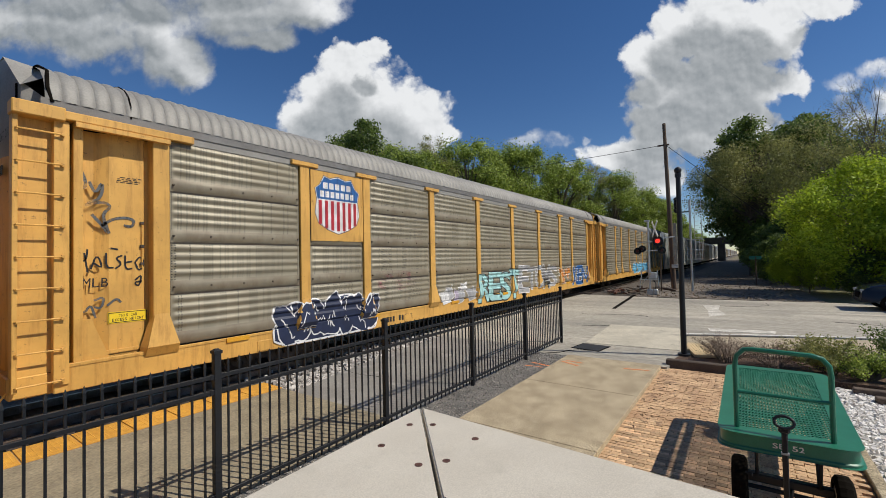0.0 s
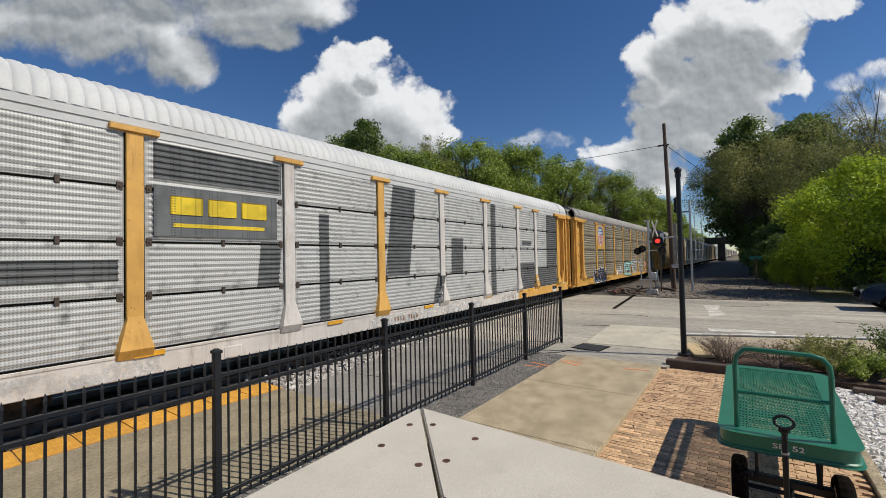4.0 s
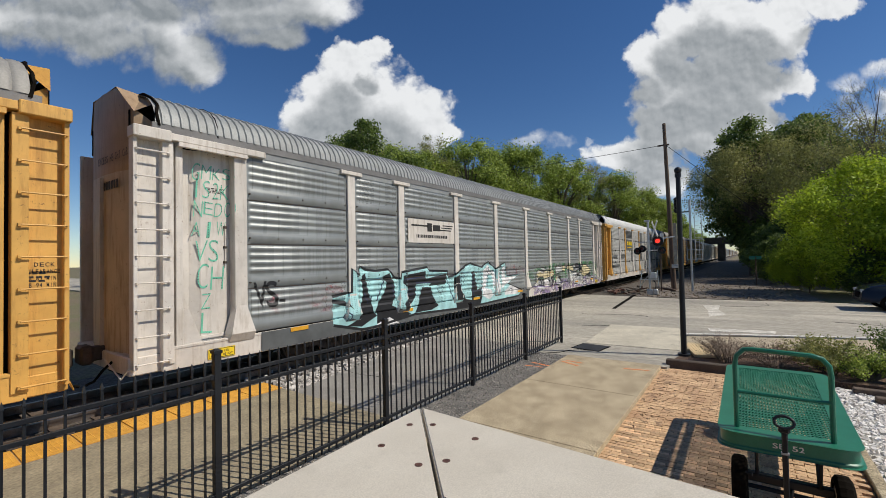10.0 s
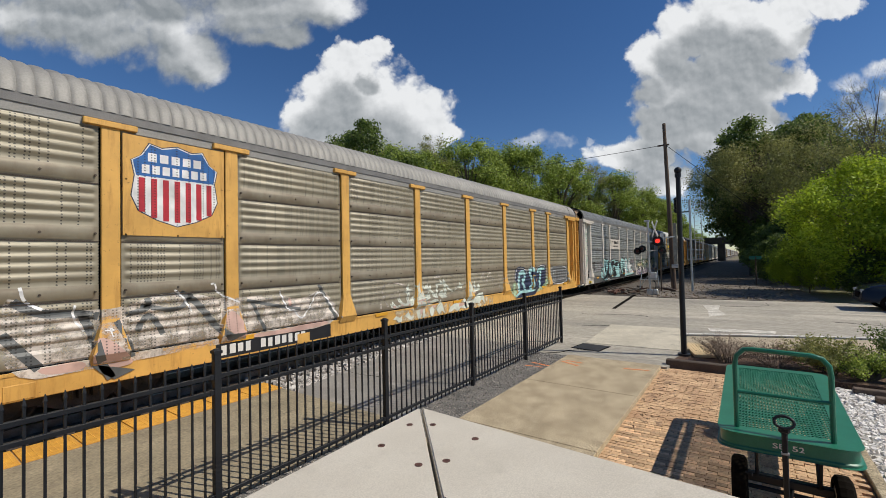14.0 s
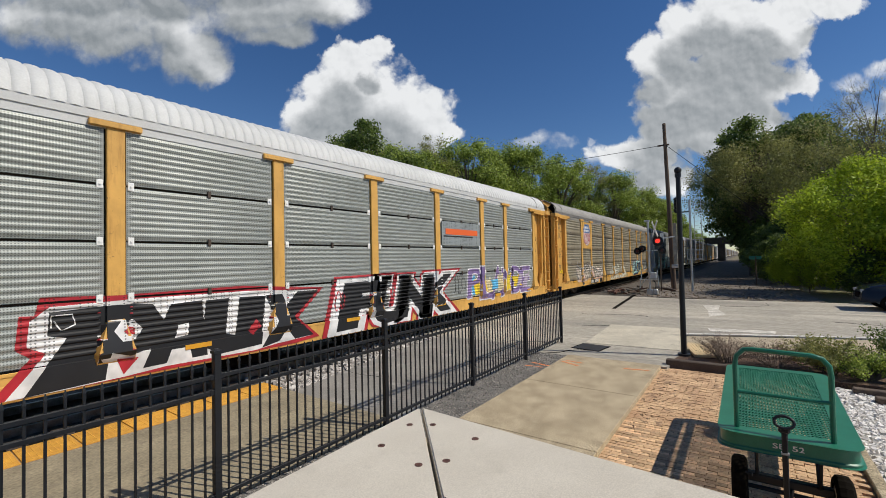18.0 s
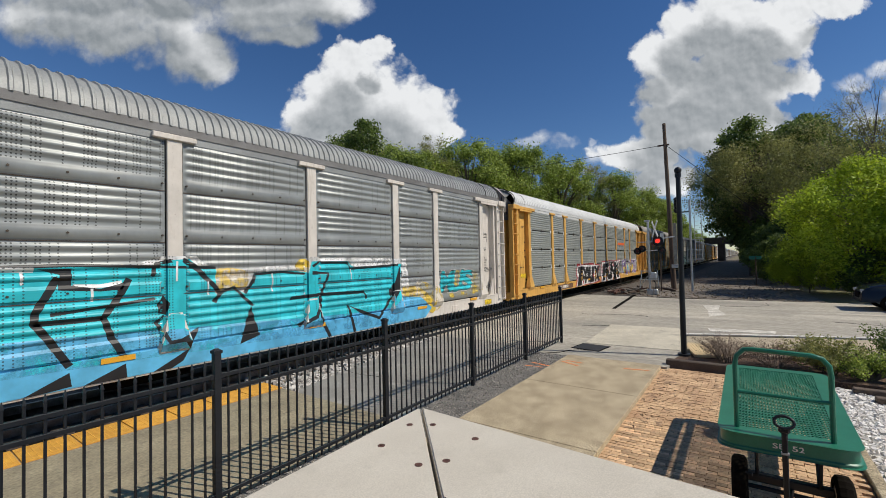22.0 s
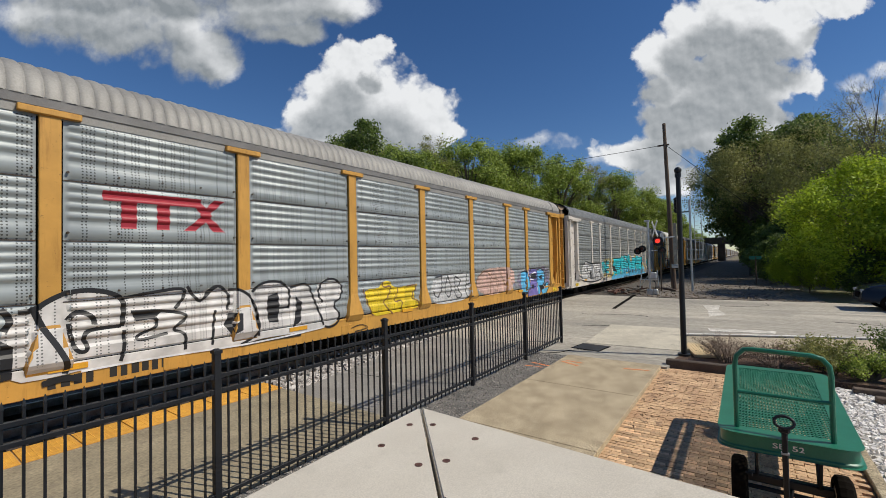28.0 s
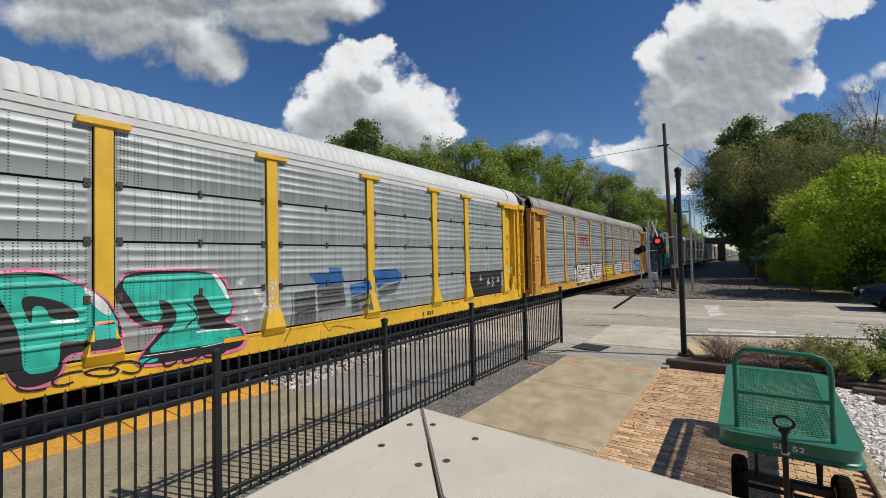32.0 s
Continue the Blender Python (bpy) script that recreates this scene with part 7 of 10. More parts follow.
patch(C[1], FINE, quad(7.3, 13.7, 0.60, 0.98), YELLOW, 0.002, "yellow stretch of the sill", "sill_patch")
for x0, x1 in ((-10, -7), (-2, 4), (5.5, 7.0)):
    patch(C[1], FINE, quad(x0, x1, 0.60, 0.90), MIST["pale"], 0.003)
bars(C[1], -1.0, 0.66, 0.15, 9, S["brown"], -1.502)
bars(C[1], 6.2, 0.66, 0.15, 5, S["brown"], -1.502)
patch(C[1], FINE, outline(9.36, 1.37, 0.085, 0.075, 5, 18, 0.0), S["white"], 0.006, "round white sticker")
part("placard", boxed(11.33, -1.527, 0.63, 11.95, -1.513, 0.94), S["white"], C[1], "white-edged black placard")
for q in (0, 1):
    part("placard_field", boxed(11.35 + 0.30 * q, -1.531, 0.76, 11.63 + 0.30 * q, -1.526, 0.92), S["black"], C[1])
# car 2
patch(C[2], COARSE, quad(-11.9, 1.6, 0.60, 0.99), S["dark"], 0.0015, "dark grey painted sill")
patch(C[2], COARSE, outline(7.6, 1.5, 5.6, 0.64, 20, 60, 0.22), MIST["green"], 0.0025, "green spray around graffiti")
patch(C[2], COARSE, outline(7.5, 0.9, 5.7, 0.34, 21, 60, 0.12), MIST["purple"], 0.003)
patch(C[2], COARSE, [(8.29, 1.01), (10.2, 0.82), (12.27, 0.92), (13.8, 0.92), (13.79, 0.62), (10.57, 0.62), (8.29, 0.66)], MIST["purple"], 0.0028)
patch(C[2], COARSE, [(8.05, 1.9), (8.54, 2.03), (9.41, 1.95), (9.33, 1.71), (8.66, 1.74), (8.32, 1.73), (8.05, 1.71)], S["silver"], 0.0042)
stroke(C[2], COARSE, [(8.05, 1.9), (8.54, 2.03), (9.41, 1.95), (9.33, 1.71), (8.66, 1.74), (8.32, 1.73), (8.05, 1.71), (8.05, 1.9)], S["black"], 0.0055, 0.045)
patch(C[2], COARSE, [(8.05, 1.11), (8.66, 1.22), (9.26, 1.28), (9.4, 0.94), (9.7, 0.78), (10.12, 0.94), (10.59, 0.62), (9.4, 0.74), (8.67, 0.83), (8.05, 0.84)], S["silver"], 0.0042)
stroke(C[2], COARSE, [(8.05, 1.11), (8.66, 1.22), (9.26, 1.28), (9.4, 0.94), (9.7, 0.78), (10.12, 0.94), (10.59, 0.62), (9.4, 0.74), (8.67, 0.83), (8.05, 0.84), (8.05, 1.11)], S["black"], 0.0055, 0.045)
patch(C[2], COARSE, [(8.05, 1.56), (8.73, 1.51), (9.12, 1.36), (8.66, 1.24), (8.05, 1.18)], S["silver"], 0.0042)
stroke(C[2], COARSE, [(8.05, 1.56), (8.73, 1.51), (9.12, 1.36), (8.66, 1.24), (8.05, 1.18), (8.05, 1.56)], S["black"], 0.0055, 0.045)
patch(C[2], COARSE, [(9.59, 1.59), (9.87, 1.94), (10.21, 1.97), (11.08, 1.76), (11.51, 1.52), (10.98, 1.29), (10.21, 1.2), (10.03, 1.23), (9.78, 1.62)], S["cream"], 0.0046)
stroke(C[2], COARSE, [(9.59, 1.59), (9.87, 1.94), (10.21, 1.97), (11.08, 1.76), (11.51, 1.52), (10.98, 1.29), (10.21, 1.2), (10.03, 1.23), (9.78, 1.62), (9.59, 1.59)], S["black"], 0.006, 0.045)
patch(C[2], COARSE, [(9.13, 1.55), (9.4, 1.68), (9.88, 1.51), (10.01, 1.23), (9.33, 1.33)], S["cream"], 0.0046)
stroke(C[2], COARSE, [(9.13, 1.55), (9.4, 1.68), (9.88, 1.51), (10.01, 1.23), (9.33, 1.33), (9.13, 1.55)], S["black"], 0.006, 0.045)
patch(C[2], COARSE, [(9.38, 1.3), (9.47, 1.29), (9.44, 1)], S["black"], 0.005)
patch(C[2], COARSE, [(9.58, 1.27), (9.7, 1.25), (9.75, 0.89)], S["black"], 0.005)
patch(C[2], COARSE, [(9.82, 1.21), (9.95, 1.16), (10.05, 0.88)], S["black"], 0.005)
patch(C[2], COARSE, [(11.05, 1.39), (11.44, 1.42), (11.43, 1.06), (10.79, 1.21)], S["black"], 0.005)
patch(C[2], COARSE, [(8.37, 1.47), (8.66, 1.49), (8.63, 1.43), (8.37, 1.37)], S["black"], 0.005)
stroke(C[2], COARSE, [(10.12, 0.97), (10.57, 1.11), (11.41, 1.06), (12.28, 1.13)], S["white"], 0.006, 0.04)
stroke(C[2], COARSE, [(9.4, 0.89), (9.95, 1), (10.48, 0.71)], S["white"], 0.006, 0.04)
stroke(C[2], COARSE, [(8.05, 0.73), (8.98, 0.81), (9.7, 0.69)], S["white"], 0.006, 0.04)
stroke(C[2], COARSE, [(9.7, 1.33), (10.12, 0.84), (10.67, 0.62)], S["black"], 0.0064, 0.04)
patch(C[2], COARSE, [(2.18, 0.9), (3.47, 0.86), (4.23, 0.84), (5.73, 0.89), (7.63, 0.87), (10.38, 0.95), (10.37, 0.67), (5.34, 0.62), (2.18, 0.62)], MIST["purple"], 0.0026)
patch(C[2], COARSE, [(5.13, 1.73), (5.22, 1.88), (5.48, 1.99), (6.01, 1.89), (6.19, 1.94), (6.12, 1.64), (5.47, 1.54), (5.16, 1.6)], S["silver"], 0.0042)
stroke(C[2], COARSE, [(5.13, 1.73), (5.22, 1.88), (5.48, 1.99), (6.01, 1.89), (6.19, 1.94), (6.12, 1.64), (5.47, 1.54), (5.16, 1.6), (5.13, 1.73)], S["black"], 0.0055, 0.05)
patch(C[2], COARSE, [(8.23, 1.77), (8.56, 1.99), (9.36, 1.97), (9.63, 1.76), (8.33, 1.54)], S["silver"], 0.0042)
stroke(C[2], COARSE, [(8.23, 1.77), (8.56, 1.99), (9.36, 1.97), (9.63, 1.76), (8.33, 1.54), (8.23, 1.77)], S["black"], 0.0055, 0.05)
patch(C[2], COARSE, [(5.22, 1.48), (5.6, 1.34), (5.88, 1.07), (5.79, 0.88), (5.1, 0.99), (4.98, 0.95)], S["silver"], 0.0042)
stroke(C[2], COARSE, [(5.22, 1.48), (5.6, 1.34), (5.88, 1.07), (5.79, 0.88), (5.1, 0.99), (4.98, 0.95), (5.22, 1.48)], S["black"], 0.0055, 0.05)
patch(C[2], COARSE, [(6.12, 1.68), (6.23, 1.9), (6.61, 2.02), (6.71, 1.84), (6.55, 1.62)], S["cream"], 0.0046)
stroke(C[2], COARSE, [(6.12, 1.68), (6.23, 1.9), (6.61, 2.02), (6.71, 1.84), (6.55, 1.62), (6.12, 1.68)], S["black"], 0.006, 0.05)
patch(C[2], COARSE, [(6.81, 1.86), (7.28, 1.94), (8.03, 1.86), (8.1, 1.56), (7.55, 1.61), (7.02, 1.73)], S["cream"], 0.0046)
stroke(C[2], COARSE, [(6.81, 1.86), (7.28, 1.94), (8.03, 1.86), (8.1, 1.56), (7.55, 1.61), (7.02, 1.73), (6.81, 1.86)], S["black"], 0.006, 0.05)
patch(C[2], COARSE, [(9.11, 1.48), (9.35, 1.73), (9.75, 1.66), (9.81, 1.42)], S["cream"], 0.0046)
stroke(C[2], COARSE, [(9.11, 1.48), (9.35, 1.73), (9.75, 1.66), (9.81, 1.42), (9.11, 1.48)], S["black"], 0.006, 0.05)
patch(C[2], COARSE, [(5.34, 1.5), (5.94, 1.39), (6.02, 0.99), (5.88, 1.07), (5.6, 1.37)], S["black"], 0.005)
patch(C[2], COARSE, [(8.44, 1.43), (8.99, 1.42), (9.04, 1.24), (8.49, 1.24)], S["black"], 0.005)
stroke(C[2], COARSE, [(2.18, 1.02), (2.96, 1.01), (4.23, 0.92), (4.98, 1.01), (5.73, 1.03), (6.76, 1.14)], S["purple"], 0.0062, 0.035)
patch(C[2], COARSE, [(2.4, 1.59), (2.51, 1.67), (2.63, 1.61), (2.75, 1.4), (2.69, 1.24), (2.51, 1.2), (2.41, 1.37)], S["dark"], 0.0036)
patch(C[2], COARSE, [(2.56, 1.55), (2.6, 1.59), (2.65, 1.33), (2.58, 1.28)], S["silver"], 0.0042)
patch(C[2], COARSE, [(2.63, 1.43), (2.67, 1.41), (2.69, 1.31), (2.66, 1.29)], S["white"], 0.0044)
patch(C[2], COARSE, [(2.29, 1.18), (2.51, 1.2), (2.63, 1.29), (2.78, 1.34), (2.98, 1.29), (2.84, 1.22), (2.76, 1.08), (2.63, 1.03), (2.29, 0.99)], S["bone"], 0.0042)
stroke(C[2], COARSE, [(2.29, 1.18), (2.51, 1.2), (2.63, 1.29), (2.78, 1.34), (2.98, 1.29), (2.84, 1.22), (2.76, 1.08), (2.63, 1.03), (2.29, 0.99), (2.29, 1.18)], S["black"], 0.0054, 0.03)
patch(C[2], COARSE, [(2.58, 1.25), (2.77, 1.33), (2.98, 1.29), (2.82, 1.27), (2.66, 1.18)], S["cream"], 0.0046)
patch(C[2], COARSE, [(2.78, 1.38), (3.48, 1.34), (3.6, 0.93), (2.84, 1.06)], S["black"], 0.0038)
patch(C[2], COARSE, [(2.9, 1.33), (3.04, 1.33), (3.12, 1.08), (2.87, 1.11)], S["silver"], 0.0044)
patch(C[2], COARSE, [(3.2, 1.34), (3.29, 1.33), (3.38, 1.02), (3.25, 1.03)], S["silver"], 0.0044)
patch(C[2], COARSE, [(3.41, 1.3), (3.45, 1.26), (3.56, 0.97), (3.48, 0.98)], S["silver"], 0.0044)
stroke(C[2], COARSE, [(2.95, 1.31), (2.96, 1.13)], S["dark"], 0.0048, 0.03)
stroke(C[2], COARSE, [(3, 1.31), (3.04, 1.11)], S["dark"], 0.0048, 0.03)
stroke(C[2], COARSE, [(3.24, 1.31), (3.31, 1.04)], S["dark"], 0.0048, 0.03)
patch(C[2], COARSE, [(3.18, 1.93), (3.82, 1.86), (3.86, 1.79), (3.44, 1.76), (3.2, 1.81)], S["silver"], 0.0042)
stroke(C[2], COARSE, [(3.18, 1.93), (3.82, 1.86), (3.86, 1.79), (3.44, 1.76), (3.2, 1.81), (3.18, 1.93)], S["black"], 0.0054, 0.05)
patch(C[2], COARSE, [(3.52, 1.29), (3.9, 1.32), (4.09, 1.27), (4.19, 0.98), (4.19, 0.9), (3.6, 0.93), (3.55, 1.14)], S["bone"], 0.004)
stroke(C[2], COARSE, [(3.59, 1.02), (3.86, 1.12), (4.15, 1.18)], MIST["purple"], 0.0046, 0.1)
stroke(C[2], COARSE, [(3.63, 1.23), (3.94, 1.27), (4.07, 1.21)], S["white"], 0.0048, 0.04)
patch(C[2], COARSE, [(2.63, 0.92), (2.74, 1.06), (3.52, 0.93), (3.49, 0.83)], S["silver"], 0.0043)
stroke(C[2], COARSE, [(2.66, 0.98), (3.48, 0.89)], S["white"], 0.0048, 0.025)
patch(C[2], COARSE, [(2.58, 1.69), (2.72, 1.76), (2.87, 1.85), (2.98, 1.79), (3.44, 1.73), (3.45, 1.43), (3.13, 1.42), (2.75, 1.41), (2.66, 1.51), (2.59, 1.61)], S["cream"], 0.0046)
stroke(C[2], COARSE, [(2.58, 1.69), (2.72, 1.76), (2.87, 1.85), (2.98, 1.79), (3.44, 1.73), (3.45, 1.43), (3.13, 1.42), (2.75, 1.41), (2.66, 1.51), (2.59, 1.61), (2.58, 1.69)], S["black"], 0.0058, 0.055)
patch(C[2], COARSE, [(3.45, 1.72), (3.86, 1.74), (3.94, 1.66), (4.04, 1.47), (3.94, 1.38), (3.63, 1.34), (3.49, 1.32), (3.45, 1.43)], S["cream"], 0.0046)
stroke(C[2], COARSE, [(3.45, 1.72), (3.86, 1.74), (3.94, 1.66), (4.04, 1.47), (3.94, 1.38), (3.63, 1.34), (3.49, 1.32), (3.45, 1.43), (3.45, 1.72)], S["black"], 0.0058, 0.03)
patch(C[2], COARSE, [(3.94, 1.73), (4.33, 1.74), (4.65, 1.79), (4.86, 1.69), (4.91, 1.47), (4.79, 1.39), (4.53, 1.4), (4.19, 1.4), (4.04, 1.39)], S["cream"], 0.0046)
stroke(C[2], COARSE, [(3.94, 1.73), (4.33, 1.74), (4.65, 1.79), (4.86, 1.69), (4.91, 1.47), (4.79, 1.39), (4.53, 1.4), (4.19, 1.4), (4.04, 1.39), (3.94, 1.73)], S["black"], 0.0058, 0.055)
stroke(C[2], COARSE, [(2.63, 1.64), (2.78, 1.72), (2.95, 1.75), (3.41, 1.66)], S["bone"], 0.0062, 0.07)
stroke(C[2], COARSE, [(3.52, 1.63), (3.86, 1.66)], S["bone"], 0.0062, 0.06)
stroke(C[2], COARSE, [(4.09, 1.61), (4.55, 1.66), (4.8, 1.61)], S["orange"], 0.0062, 0.016)
patch(C[2], COARSE, [(4.15, 1.37), (4.55, 1.37), (4.79, 1.38), (4.6, 1.25), (4.42, 1.1), (4.37, 0.93), (4.23, 0.91), (4.18, 1.17)], S["black"], 0.004)
patch(C[2], COARSE, [(4.23, 1.3), (4.28, 1.32), (4.31, 1), (4.26, 0.98)], S["silver"], 0.0046)
patch(C[2], COARSE, [(4.45, 1.34), (4.53, 1.35), (4.52, 1.26), (4.46, 1.24)], S["silver"], 0.0046)
patch(C[2], COARSE, [(4.6, 1.35), (4.65, 1.35), (4.59, 1.28)], S["silver"], 0.0046)
patch(C[2], COARSE, [(4.39, 1), (4.6, 1.2), (4.84, 1.31), (5, 1.19), (4.84, 1.07), (4.55, 0.95)], S["bone"], 0.0047)
stroke(C[2], COARSE, [(4.39, 1), (4.6, 1.2), (4.84, 1.31), (5, 1.19), (4.84, 1.07), (4.55, 0.95), (4.39, 1)], S["black"], 0.0059, 0.045)
stroke(C[2], COARSE, [(4.48, 1.03), (4.74, 1.21), (4.9, 1.22)], S["white"], 0.0062, 0.04)
stroke(C[2], COARSE, [(5, 1.73), (5.03, 1.46), (5.01, 1.17)], S["green"], 0.0062, 0.1)
stroke(C[2], COARSE, [(5.12, 1.66), (5.14, 1.43), (5.1, 1.11), (4.9, 0.95), (4.6, 0.92)], S["black"], 0.0064, 0.06)
patch(C[2], COARSE, [(5.19, 1.48), (5.5, 1.49), (5.7, 1.24), (5.34, 0.96), (5.14, 0.98)], S["silver"], 0.0041)
patch(C[2], COARSE, [(5.2, 1.46), (5.5, 1.46), (5.41, 1.26), (5.23, 1.2)], S["cream"], 0.0046)
stroke(C[2], COARSE, [(5.21, 1.37), (5.36, 1.4), (5.52, 1.33)], S["white"], 0.0058, 0.03)
stroke(C[2], COARSE, [(2.35, 0.79), (2.63, 0.82), (3.06, 0.77), (3.55, 0.78)], S["lilac"], 0.0056, 0.035)
stroke(C[2], COARSE, [(2.29, 0.91), (2.54, 0.81), (2.93, 0.86), (3.37, 0.82)], S["lilac"], 0.0056, 0.035)
stroke(C[2], COARSE, [(4.37, 0.67), (4.79, 0.76), (5.06, 0.86), (5.36, 0.85)], S["lilac"], 0.0056, 0.035)
stroke(C[2], COARSE, [(4.04, 0.72), (4.37, 0.75), (4.64, 0.85)], S["lilac"], 0.0056, 0.035)
stroke(C[2], COARSE, [(2.46, 0.93), (2.75, 0.83)], S["lilac"], 0.0056, 0.035)
stroke(C[2], COARSE, [(3, 0.73), (3.2, 0.8), (3.44, 0.73)], MIST["dark"], 0.006, 0.06)
stroke(C[2], COARSE, [(2.69, 0.87), (2.84, 0.8)], MIST["dark"], 0.006, 0.06)
stroke(C[2], COARSE, [(3.45, 0.69), (3.59, 0.62)], MIST["dark"], 0.006, 0.06)
stroke(C[2], COARSE, [(4.64, 0.69), (4.99, 0.79)], MIST["dark"], 0.006, 0.06)
patch(C[2], COARSE, outline(-0.4, 1.9, 1.6, 0.25, 29), MIST["pink"])
patch(C[2], COARSE, outline(-10.6, 1.55, 1.2, 0.3, 38), MIST["pink"])
patch(C[2], COARSE, [(-10.01, 1.58), (-9.64, 1.62), (-9.39, 1.64), (-9.37, 2.25), (-9.1, 2.08), (-9.09, 2.31), (-8.87, 2.21), (-8.48, 2.16), (-7.97, 2.19), (-7.75, 1.95), (-7.46, 1.9), (-7.43, 2.09), (-6.14, 2.2), (-6.07, 2.09), (-5.05, 2.04), (-5, 1.83), (-4.62, 1.88), (-3.85, 2.2), (-3.55, 2.28), (-2.71, 2.11), (-2.2, 2.32), (-1.6, 2.01), (-1.18, 2.14), (-0.71, 2.26), (-0.63, 1.69), (0.66, 1.71), (-0.5, 1.36), (0.85, 0.98), (0.46, 0.75), (-2.88, 0.69), (-4.53, 0.7), (-6.82, 0.78), (-8.48, 0.64), (-9.02, 0.63), (-10, 0.87)], S["aqua"], 0.003, "black, white and pale aqua wildstyle graffiti")
stroke(C[2], COARSE, [(-10.01, 1.58), (-9.64, 1.62), (-9.39, 1.64), (-9.37, 2.25), (-9.1, 2.08), (-9.09, 2.31), (-8.87, 2.21), (-8.48, 2.16), (-7.97, 2.19), (-7.75, 1.95), (-7.46, 1.9), (-7.43, 2.09), (-6.14, 2.2), (-6.07, 2.09), (-5.05, 2.04), (-5, 1.83), (-4.62, 1.88), (-3.85, 2.2), (-3.55, 2.28), (-2.71, 2.11), (-2.2, 2.32), (-1.6, 2.01), (-1.18, 2.14), (-0.71, 2.26), (-0.63, 1.69), (0.66, 1.71), (-0.5, 1.36), (0.85, 0.98), (0.46, 0.75), (-2.88, 0.69), (-4.53, 0.7), (-6.82, 0.78), (-8.48, 0.64), (-9.02, 0.63), (-10, 0.87)], S["black"], 0.0062, 0.07)
patch(C[2], COARSE, [(-9.03, 2.04), (-8.91, 2.11), (-8.76, 1.55), (-8.66, 1.34), (-8.61, 1.07), (-8.48, 0.93), (-9.06, 0.71), (-9.56, 0.79), (-9.26, 0.88), (-9.08, 1.11), (-8.98, 1.58)], S["black"], 0.0045)
patch(C[2], COARSE, [(-8.24, 1.99), (-7.95, 2.08), (-7.74, 1.79), (-7.71, 1.34), (-7.87, 1.15), (-8.48, 1.01), (-8.54, 1.06), (-8.34, 1.36), (-8.17, 1.53), (-8.05, 1.79)], S["black"], 0.0045)
patch(C[2], COARSE, [(-8.48, 1.01), (-7.87, 1.15), (-7.58, 1.03), (-7.01, 0.82), (-7.52, 0.7), (-8.48, 0.66)], S["black"], 0.0045)
patch(C[2], COARSE, [(-7.35, 1.98), (-6.26, 2.08), (-6.24, 1.84), (-5.08, 1.94), (-5.16, 1.6), (-6.07, 1.59), (-5.99, 1.7), (-6.74, 1.69), (-6.78, 1.28), (-7.02, 1.11), (-7.28, 0.9), (-7.4, 1.15), (-7.15, 1.33), (-7.11, 1.62), (-7.37, 1.75)], S["black"], 0.0045)
patch(C[2], COARSE, [(-6.46, 1.58), (-5.99, 1.55), (-5.82, 1.15), (-5.61, 0.92), (-6, 0.82), (-6.83, 0.82), (-6.66, 1.05)], S["black"], 0.0045)
patch(C[2], COARSE, [(-4.6, 1.79), (-4.25, 1.89), (-4.22, 1.37), (-3.87, 0.97), (-3.51, 0.92), (-3.42, 1.95), (-3.29, 1.99), (-3.06, 1.25), (-2.78, 1.32), (-2.73, 1), (-2.88, 0.72), (-4.53, 0.71), (-4.63, 1.33)], S["black"], 0.0045)
patch(C[2], COARSE, [(-10.01, 1.51), (-9.56, 1.43), (-9.37, 1.19), (-9.49, 1.28), (-10.01, 1.41)], S["black"], 0.0045)
patch(C[2], COARSE, [(-2.6, 1.99), (-2.21, 2.19), (-1.99, 1.85), (-2.26, 1.76), (-2.45, 1.29), (-2.01, 1.2), (-1.83, 0.98), (-2.17, 0.81), (-2.71, 1)], S["white"], 0.005)
patch(C[2], COARSE, [(-1.99, 2), (-1.65, 1.86), (-1.53, 1.31), (-1.37, 2.04), (-1.24, 2.01), (-1.2, 1.39), (-1.51, 0.9), (-1.76, 1.17)], S["white"], 0.005)
patch(C[2], COARSE, [(-1.08, 2.02), (-0.8, 2.1), (-0.78, 1.62), (0.49, 1.66), (-0.64, 1.35), (-1.04, 1.16)], S["white"], 0.005)
patch(C[2], COARSE, [(-0.78, 1.08), (-0.22, 1.29), (0.64, 1.02), (0.26, 0.84), (-0.87, 0.89)], S["white"], 0.005)
patch(C[2], COARSE, [(-8.48, 0.7), (-7.98, 0.83), (-7.58, 0.62), (-7.58, 0.62), (-8.48, 0.62)], S["white"], 0.005)
stroke(C[2], COARSE, [(-7.12, 1.33), (-7.13, 1.53), (-6.94, 1.56), (-6.94, 1.38), (-7.04, 1.37)], S["navy"], 0.0068, 0.03)
stroke(C[2], COARSE, [(-5.59, 1.35), (-5.61, 1.59), (-5.34, 1.52), (-5.36, 1.31), (-5.5, 1.34)], S["navy"], 0.0068, 0.03)
stroke(C[2], COARSE, [(-4.18, 1.5), (-4.19, 1.81), (-3.97, 1.84), (-4, 1.57)], S["navy"], 0.0068, 0.03)
stroke(C[2], COARSE, [(-3.24, 1.94), (-3.22, 1.6), (-3.06, 1.43), (-2.99, 1.68)], S["navy"], 0.0068, 0.03)
stroke(C[2], COARSE, [(-0.51, 1.05), (-0.32, 1.13), (-0.05, 1.06), (-0.25, 0.94)], S["navy"], 0.0068, 0.03)
stroke(C[2], COARSE, [(-8.93, 1.58), (-8.8, 1.3), (-8.64, 1.47)], S["navy"], 0.0068, 0.04)
stroke(C[2], COARSE, [(-8.48, 1.33), (-8.29, 1.64), (-8.17, 1.93)], S["navy"], 0.0068, 0.04)
stroke(C[2], COARSE, [(-7.81, 1.8), (-7.77, 1.42)], S["navy"], 0.0068, 0.04)
